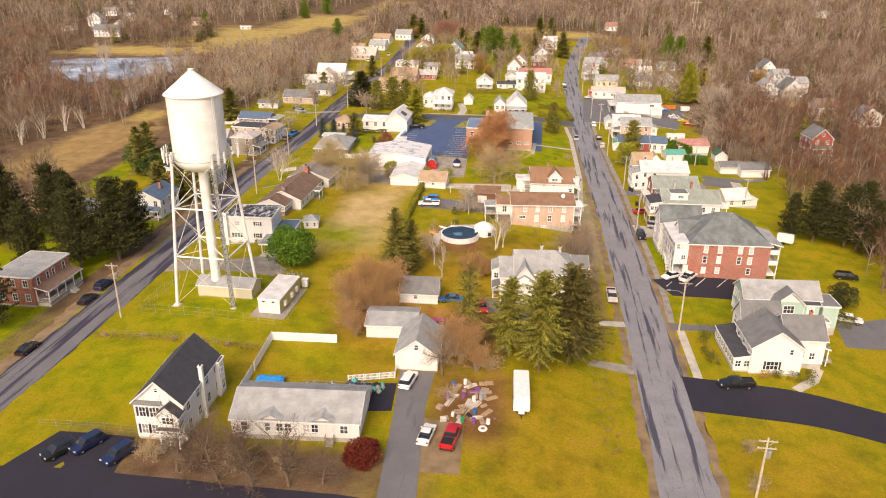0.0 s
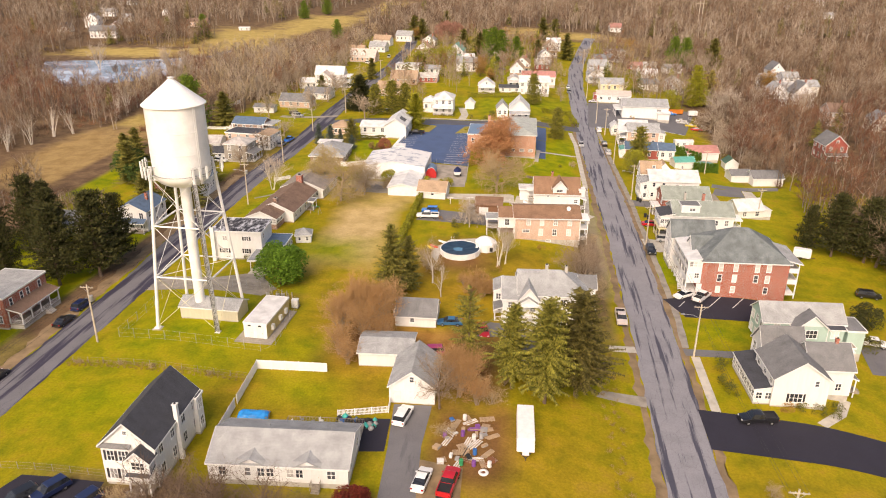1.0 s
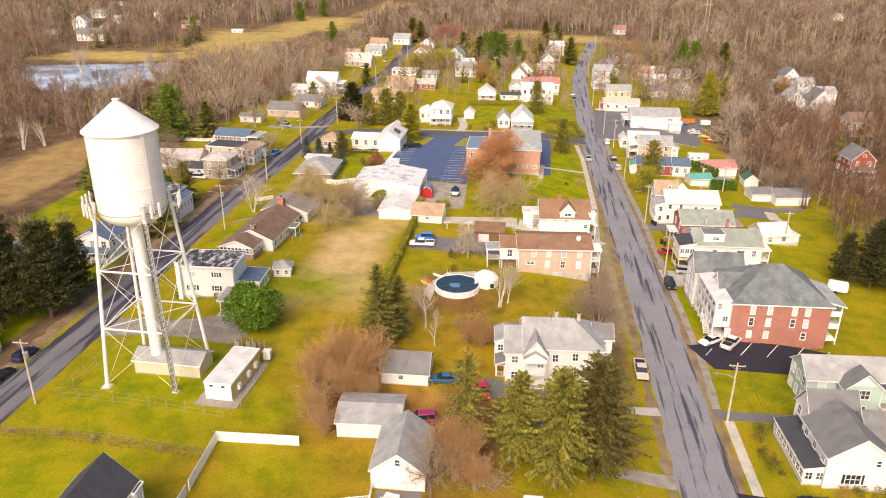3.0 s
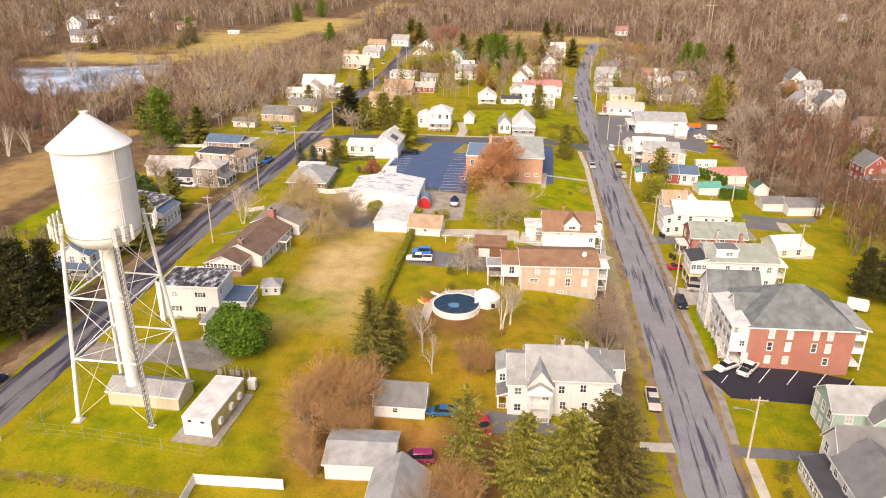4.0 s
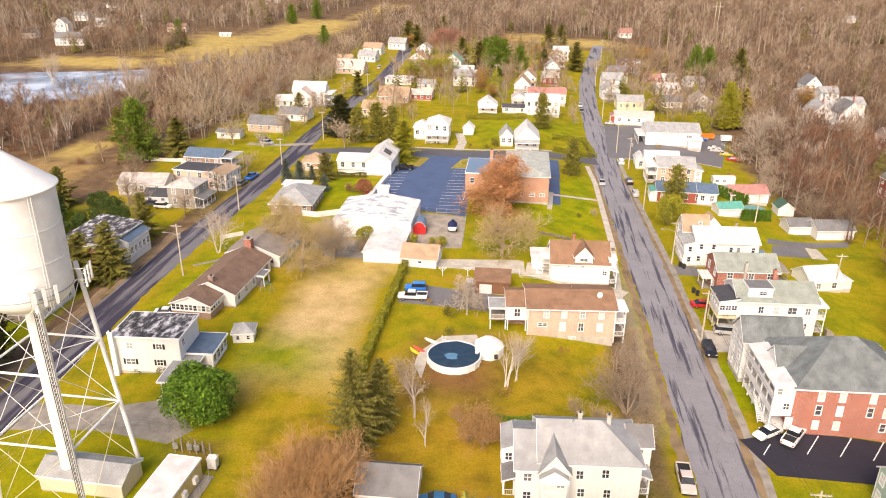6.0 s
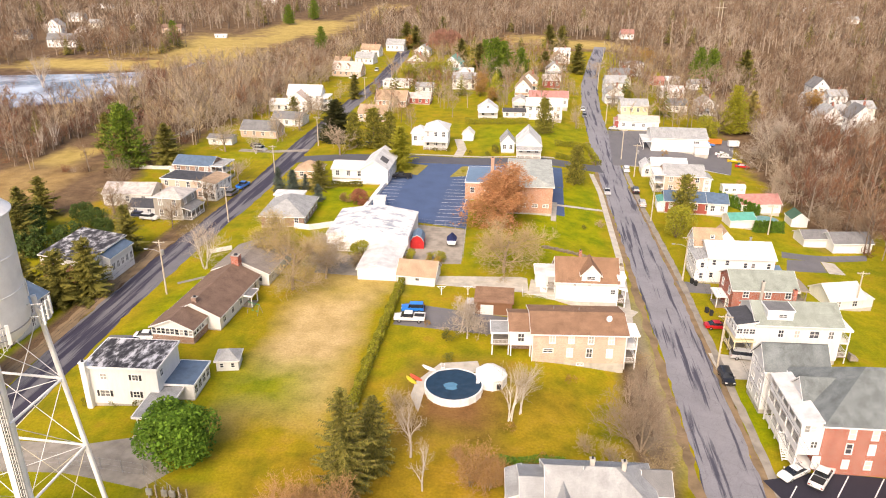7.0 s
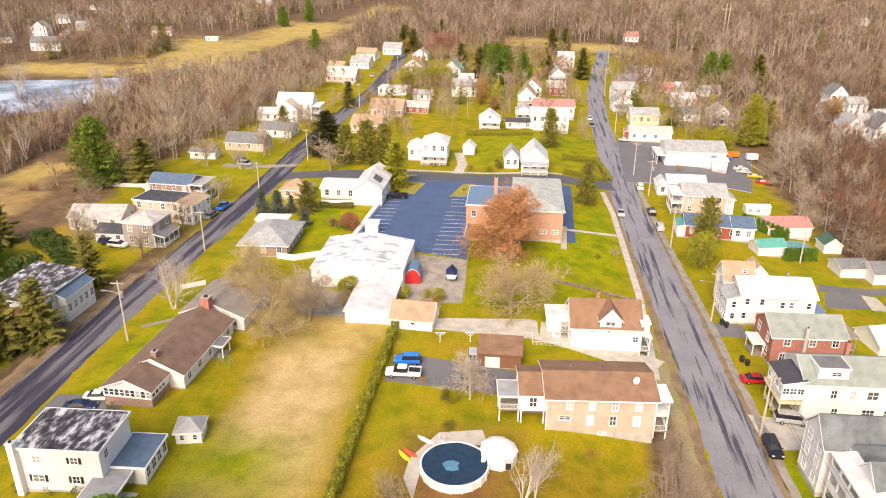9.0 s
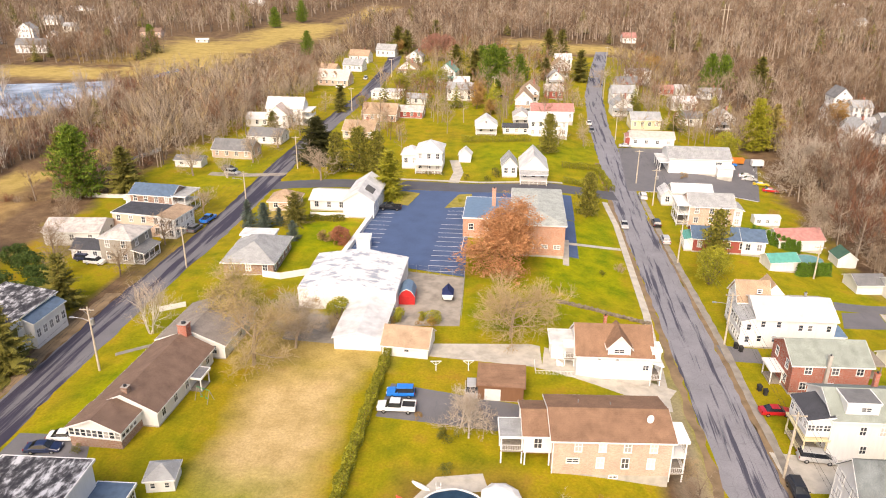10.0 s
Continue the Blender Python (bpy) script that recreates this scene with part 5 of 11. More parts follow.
part("wall", bm, BRICK_BROWN, h)
for u in (-11.1, -7.9):
    bm = bmesh.new()
    box(bm, u, u + 0.18, -3.5, -3.3, -0.6, 2.9)
    part("post", bm, TRIM, h)
porch(h, -14.2, -11.3, -3.2, 0.6, 2.8, 2.3, "flat", ROOF_LIGHT, (2, 2))
porch(h, 7.7, 9.6, -4.4, -0.6, 0.6, 2.5, "flat", TRIM, (2, 2), levels=2, step=2.6)
bm = bmesh.new()
tube(bm, (5.0, -2.0, 6.6), (5.0, -2.0, 7.4), 0.05, sides=6)
d = part("dish_mast", bm, STEEL, h)
bm = bmesh.new()
lathe(bm, [(0.0, 0.0), (0.35, 0.06), (0.55, 0.2)], 16)
d2 = part("satellite_dish", bm, TRIM, d, "white satellite dish", True)
d2.matrix_basis = pose(5.0, -2.15, 7.5, 75, 0, 20)
vent_pipes(h, [(-3.6, 2.0, 7.1), (0.6, 1.4, 7.2)])
BLIND[0] = False
h = house("house", 7.0, 202.0, 3.0, "white house with a tan-brown roof, front dormer and side deck", group="houses")
block(h, 0, 0, 11.8, 8.6, 4.6, "gx", 7.9, WHITE, ROOF_TAN, z0=0.3, wins="N3x1 E2x1")
block(h, 0.6, -1.9, 3.4, 4.7, 6.3, "gy", 8.2, WHITE, ROOF_TAN, z0=4.4, foundation=False, over=0.4)
add_window(h, 0.6, -4.25, 5.4, 0, 1.5, 0.6)
block(h, 6.5, -2.8, 1.4, 2.6, 5.6, "flat", 5.6, WHITE, ROOF_WHITE, z0=3.7, foundation=False, over=0.1)
for u in (-2.4, 0.4):
    add_window(h, u, -4.3, 3.9, 0, 0.5, 0.3)
add_window(h, 5.0, -4.3, 2.6, 0, 0.8, 0.9)
chimney(h, -1.2, 0.6, 7.0, 9.0, 0.5)
porch(h, 5.9, 7.6, -4.2, -0.6, 0.4, 2.6, "shedE", TRIM, (2, 2))
block(h, -7.6, 2.0, 4.0, 4.0, 4.2, "flat", 4.2, WHITE, ROOF_WHITE, z0=0.3, wins="W1x1")
porch(h, -7.6, -5.9, -1.8, 0.0, 2.4, 2.2, "flat", TRIM, (2, 2))
bm = bmesh.new()
box(bm, -12.4, -6.0, -5.0, -1.6, 0.6, 0.85)
part("deck", bm, plain("faded_red_deck_paint", (0.46, 0.28, 0.22), 0.8, var=0.25), h)
railing(h, -12.4, -5.0, -6.0, -5.0, 0.85, 1.0)
railing(h, -12.4, -5.0, -12.4, -1.6, 0.85, 1.0)
st = steps(h, -8.8, -1.6, 90, 9, 1.1, 0.18, 0.28, TRIM)
h = house("garage", -10.4, 190.6, 0.5, "low brown garage with a flat tan roof", "garage", "garages")
block(h, 0, 0, 6.8, 5.2, 2.6, "shedS", 3.1, BROWNSIDE, ROOF_TAN, z0=0.1, over=0.25, trim=BROWNSIDE)
add_garage_door(h, -1.2, -2.6, 0.05, 0, 2.4, 2.0)
h = house("garage", -26.4, 201.8, -3.5, "small white garage with a sand-coloured roof", "garage", "garages")
block(h, 0, 0, 7.6, 6.2, 2.1, "gx", 4.2, WHITE, ROOF_SAND, z0=0.1, over=0.3)
add_window(h, 0.3, -3.1, 1.5, 0, 0.7, 0.75)
h = house("storage_building", -40.0, 221.6, 1.0, "large white metal storage building with a patched white roof", "storage building", "garages")
block(h, 0, 0.6, 18.2, 16.4, 4.1, "gy", 5.6, TRIM, ROOF_PATCHY, z0=0.1, over=0.15)
block(h, 4.8, -14.6, 8.0, 14.2, 2.4, "gy", 3.5, TRIM, ROOF_WHITE, z0=0.1, over=0.25)
h = house("barn_shed", -29.4, 219.8, 4.0, "small red barn-style shed with a blue-grey gambrel roof", "shed", "sheds")
block(h, 0, 0, 3.0, 4.4, 1.8, "gambrel", 3.3, plain("barn_red_paint", (0.50, 0.03, 0.03), 0.5, var=0.15), ROOF_BARN, z0=0.1, over=0.12, foundation=False)
add_door(h, 0, -2.2, 0.1, 0, 1.5, 1.6, MATS["barn_red_paint"])
h = house("church", -4.8, 256.6, 1.0, "red brick church hall with a low pale green-grey roof", "church", "houses")
block(h, 0, 0, 11.4, 25.0, 7.4, "hip", 8.7, BRICK_PINK, ROOF_PALE, z0=0.4, over=0.35, wins="E6x2 N3x2", wh=1.2)
for u in (-1.6, 1.4, 4.1):
    add_window(h, u, -12.5, 2.4, 0, 1.3, 0.8)
block(h, -11.4, 4.6, 11.2, 15.0, 4.8, "flat", 4.8, BRICK_PINK, ROOF_BARN, z0=0.3, over=0.1, wins="W4x1 S3x1")
chimney(h, -10.2, 6.0, 4.4, 9.2, 0.9, BRICK_PINK)
h = house("white_hall", -48.4, 271.0, 0.0, "white gabled hall with a skylight in its white roof", "house", "houses")
block(h, 0, 0, 7.6, 16.5, 4.6, "gy", 7.0, WHITE, ROOF_WHITE, wins="W4x1 N2x1 E4x1")
block(h, -8.6, 0.5, 9.6, 9.0, 3.0, "gx", 4.2, WHITE, ROOF_WHITE, wins="S3x1 W2x1 N3x1")
bm = bmesh.new()
slab(bm, [(1.0, -4.8, 6.62), (3.0, -4.8, 5.36), (3.0, -1.0, 5.36), (1.0, -1.0, 6.62)], 0.1)
part("skylight", bm, GLASS, h, "dark roof skylight")
h = house("house", -64.0, 234.4, 3.0, "brick single-storey house with a grey hipped roof", group="houses")
block(h, 0, 0, 10.4, 14.5, 3.0, "hip", 5.4, BRICK_BROWN, ROOF_LIGHT, wins="S3x1 E5x1 W4x1 N2x1", over=0.5)
block(h, -1.6, 6.8, 7.0, 3.4, 4.0, "flat", 4.0, WHITE, ROOF_WHITE, z0=0.2)
vent_pipes(h, [(0.6, 1.0, 5.3), (2.0, -1.2, 4.8)])

h = house("cottage", -69.4, 270.6, 4.0, "low tan-roofed cottage behind the young spruces", group="houses")
block(h, 0, 0, 7.4, 6.8, 2.6, "hip", 4.6, TANSIDE, ROOF_SAND, wins="S2x1 E2x1", over=0.4)
h = house("shed", -43.2, 244.6, 4.0, "small white box shed beside the parking lot", "shed", "sheds")
block(h, 0, 0, 3.0, 2.6, 2.3, "shedS", 2.7, TRIM, ROOF_WHITE, z0=0.1, over=0.12, foundation=False)
add_door(h, 0.4, -1.3, 0.1, 0, 0.9, 1.8)

# --- east side of the west street ---
h = house("house", -63.6, 156.0, 3.0, "white house with torn flat roof, blue annex and carport", group="houses")
block(h, 0.5, 0, 10.8, 7.8, 6.6, "flat", 6.6, WHITE, ROOF_MOTTLED, over=0.3, wins="W3x2")
for u in (-2.2, 2.6):
    add_window(h, u, -3.9, 5.0, 0, 0.9, 0.9, shutters=u > 0)
    add_window(h, u - 0.2, -3.9, 2.1, 0, 1.4 if u < 0 else 0.9, 1.0, shutters=True)
add_window(h, 5.9, -2.4, 5.2, 90, 0.8, 1.1)
chimney(h, -4.7, -4.3, -0.2, 7.5, 0.8, TRIM)
block(h, 8.1, 1.2, 4.3, 6.4, 2.9, "flat", 2.9, WHITE, ROOF_BLUE, over=0.25, wins="E4x1")
for px in (5.0, 8.2):
    for py in (-9.6, -5.6):
        bm = bmesh.new()
        box(bm, px - 0.07, px + 0.07, py - 0.07, py + 0.07, -0.5, 2.5)
        part("carport_post", bm, TRIM, h)
bm, tb = bmesh.new(), []
roof_slabs(bm, tb, "flat", 4.6, 8.8, -10.0, -2.0, 2.45, 2.45, 0.1, 0.1)
rf = part("carport_roof", bm, ROOF_LIGHT, h)
boards(tb, TRIM, rf)
h = house("garden_shed", -52.0, 164.9, 12.0, "tiny white garden shed with a pale hipped roof", "shed", "sheds")
block(h, 0, 0, 3.5, 3.5, 1.95, "hip", 3.0, WHITE, ROOF_LIGHT, z0=-0.1, over=0.25, foundation=False, wins="S2x1", ww=0.5, wh=0.7)
h = house("house", -62.4, 184.2, -2.5, "white ranch house with brown roof and glazed sun room", group="houses")
block(h, 0, 0.4, 9.6, 17.4, 3.0, "gy", 5.2, WHITE, ROOF_BROWN, wins="E5x1 W5x1", over=0.45)
block(h, -1.4, -10.8, 7.6, 5.4, 2.9, "gy", 4.5, WHITE, ROOF_BROWN, z0=1.3, foundation=False, over=0.35)
bm = bmesh.new()
box(bm, -5.2, 2.4, -13.5, -8.2, -0.6, 1.3)
part("brick_base", bm, BRICK_BROWN, h)
for k in range(9):
    add_window(h, -4.75 + k * 0.84, -13.5, 2.15, 0, 0.66, 1.05)
for k in range(4):
    add_window(h, 2.4, -12.9 + k * 0.95, 2.15, 90, 0.7, 1.05)
chimney(h, 0.2, -7.6, 4.4, 5.9, 0.9, BRICK_BROWN)
chimney(h, 0.4, 9.4, 0, 6.8, 1.5, BRICK_RED)
block(h, 0.6, 16.9, 11.4, 12.6, 3.0, "gy", 5.2, WHITE, shingle("grey_brown_shingles", (0.27, 0.235, 0.205)), wins="S3x1 E3x1", over=0.5)
porch(h, 4.8, 6.8, 1.0, 3.8, 0.3, 2.3, "flat", ROOF_GREY, (2, 2), rail=False)

# --- west side of the west street ---
h = house("house", -99.4, 126.4, -1.0, "red brick house with a pale flat roof and columned porch", group="houses")
block(h, 0, 0, 8.4, 12.2, 6.4, "flat", 6.4, BRICK_RED, ROOF_LIGHT, wins="S3x2 N3x2", over=0.2, z0=0.4)
for yy in (-4.2, -1.2, 0.6, 4.0):
    add_window(h, 4.2, yy, 4.9, 90, 0.7, 1.5)
porch(h, 4.2, 7.0, -5.6, 5.4, 1.0, 2.6, "shedE", ROOF_BROWN, (2, 5))
bm = bmesh.new()
box(bm, 4.3, 7.0, -5.6, 5.4, -0.8, 0.82)
part("porch_base", bm, CONCRETE, h)
steps(h, 7.0, 1.5, 90, 5, 1.6, 0.2, 0.3, CONCRETE)
h = house("house", -97.6, 199.8, -1.5, "two-storey white house with a peeling mottled roof and red lower wall", group="houses")
block(h, 0, 0, 9.6, 15.0, 6.6, "shedE", 7.8, WHITE, ROOF_MOTTLED, wins="E5x2 W4x2 N3x2", over=0.3)
bm = bmesh.new()
box(bm, -4.85, 4.85, -7.56, -7.5, 0.3, 5.8)
part("brick_front", bm, BRICK_RED, h, "red brick gable front")
block(h, 5.7, 2.4, 2.0, 8.6, 5.2, "shedE", 6.2, WHITE, ROOF_BLUE, wins="E5x1", over=0.3)
h = house("house", -96.2, 238.8, -3.0, "weathered grey-brown two-storey house with a pale tin roof", group="houses")
block(h, 0, 0, 7.6, 8.4, 6.0, "hip", 7.4, GREYSIDE, ROOF_TIN, wins="S2x2 E2x2 W2x2 N2x2", wh=1.6)
porch(h, 3.8, 6.4, -4.2, 2.6, 0.4, 2.6, "shedE", ROOF_GREY, (2, 4))
h = house("house", -104.0, 238.4, 0.0, "small white outhouse with a charcoal roof", "house", "houses")
block(h, 0, 0, 7.4, 5.6, 2.7, "gx", 4.1, WHITE, ROOF_DARK, wins="S2x1")
h = house("house", -112.6, 247.4, 6.0, "low white house with a weathered tin roof among trees", group="houses")
block(h, 0, 0, 13.0, 8.6, 3.6, "gx", 5.4, WHITE, ROOF_TIN, wins="S3x1 E2x1")
h = house("house", -97.6, 255.0, -6.0, "tan two-storey house with a dark flat roof and white end wing", group="houses")
block(h, -2.0, 0, 13.4, 8.0, 5.4, "flat", 5.4, TANSIDE, ROOF_DARK, wins="S4x2 N4x2 W2x2", over=0.2)
block(h, 6.2, -0.4, 4.2, 8.8, 5.2, "shedE", 5.9, WHITE, ROOF_SAND, wins="S2x2 E4x2", over=0.25)
h = house("house", -102.4, 270.0, -4.0, "brick two-storey house with a slate-blue roof and white double porch", group="houses")
block(h, -1.4, 0, 11.8, 7.6, 5.2, "gx", 7.0, BRICK_BROWN, ROOF_BLUE, wins="S4x2 N4x2 W2x2")
porch(h, 4.6, 8.2, -3.8, 3.8, 0.4, 2.4, "flat", ROOF_LIGHT, (2, 4), levels=2, step=2.5)
block(h, -8.6, 0.6, 3.0, 5.0, 3.2, "hip", 4.4, WHITE, ROOF_TIN)
h = house("house", -103.2, 323.8, -4.0, "low brick and white house with a grey gable roof", group="houses")
block(h, 0, 0, 13.6, 7.8, 2.9, "gx", 5.6, BRICK_PEACH, ROOF_GREY, wins="S4x1 E2x1 N4x1 W2x1")
h = house("garage", -113.2, 310.6, 0.0, "low white garage with a grey roof", "garage", "garages")
block(h, 0, 0, 8.6, 4.6, 2.4, "gx", 3.4, WHITE, ROOF_GREY, z0=0.1, wins="S2x1", wh=0.8)
h = house("house", -98.8, 343.0, -4.0, "small white house with a grey roof and car port", group="houses")
block(h, 0, 0, 12.0, 8.0, 2.9, "gx", 5.0, WHITE, ROOF_GREY, wins="S3x1 E2x1")
h = house("house", -99.0, 371.0, 2.0, "large white two-storey house with double porches", group="houses")
block(h, -2.0, 2.0, 14.0, 8.0, 6.6, "gx", 10.0, WHITE, ROOF_WHITE, wins="S5x2 E2x2 W2x2")
block(h, -3.4, -4.6, 8.4, 7.4, 5.2, "gy", 8.6, WHITE, ROOF_PINK, wins="S3x2 E2x2 W2x2")
block(h, -11.6, -3.4, 8.6, 6.4, 3.2, "gx", 5.0, WHITE, ROOF_WHITE, wins="S3x1 W2x1")
porch(h, 5.0, 8.4, -3.5, 5.5, 0.4, 2.6, "flat", TRIM, (2, 4), levels=2)
h = house("house", -103.0, 457.0, -6.0, "tan brick cape house with a steep roof and dormers", group="houses")
block(h, 0, 0, 15.6, 8.4, 3.1, "gx", 7.4, TANSIDE, ROOF_PINK, wins="S5x1 E2x2")
for u in (-4.5, 0.5):
    block(h, u, -2.9, 2.2, 2.6, 5.6, "gy", 6.8, WHITE, ROOF_SAND, z0=4.0, foundation=False, over=0.2, wins="S1x1", ww=0.7, wh=0.9)
# --- beyond the cross street ---
h = house("house", -36.4, 309.0, 1.5, "white two-storey house with a columned front porch", group="houses")
block(h, 0, 0, 7.8, 10.0, 6.3, "hip", 8.4, WHITE, ROOF_WHITE, wins="S3x2 E3x2 N3x2 W2x1")
block(h, -6.0, 1.6, 5.0, 7.0, 4.6, "hip", 6.2, WHITE, ROOF_WHITE, wins="S2x1 W2x1")
porch(h, -3.9, 3.9, -7.0, -5.0, 0.4, 2.6, "shedS", ROOF_WHITE, (5, 1))
h = house("house", -5.6, 302.6, 2.0, "white gabled bungalow with a pillared front porch", group="houses")
block(h, 0, 1.0, 7.6, 12.0, 4.2, "gy", 8.0, WHITE, ROOF_WHITE, wins="S3x1 E4x1 W4x1")
porch(h, -3.8, 3.8, -7.2, -5.0, 0.4, 2.7, "shedS", ROOF_LIGHT, (4, 1))
h = house("garage", -12.6, 306.0, 4.0, "narrow white two-storey garage with a grey roof", "garage", "garages")
block(h, 0, 0, 4.2, 8.0, 3.6, "gy", 6.0, WHITE, ROOF_LIGHT, wins="S2x1")
h = house("shed", -26.6, 318.0, 0.0, "small white shed beside a drive", "shed", "sheds")
block(h, 0, 0, 3.6, 4.0, 2.6, "gy", 4.2, WHITE, ROOF_WHITE, z0=0.1)
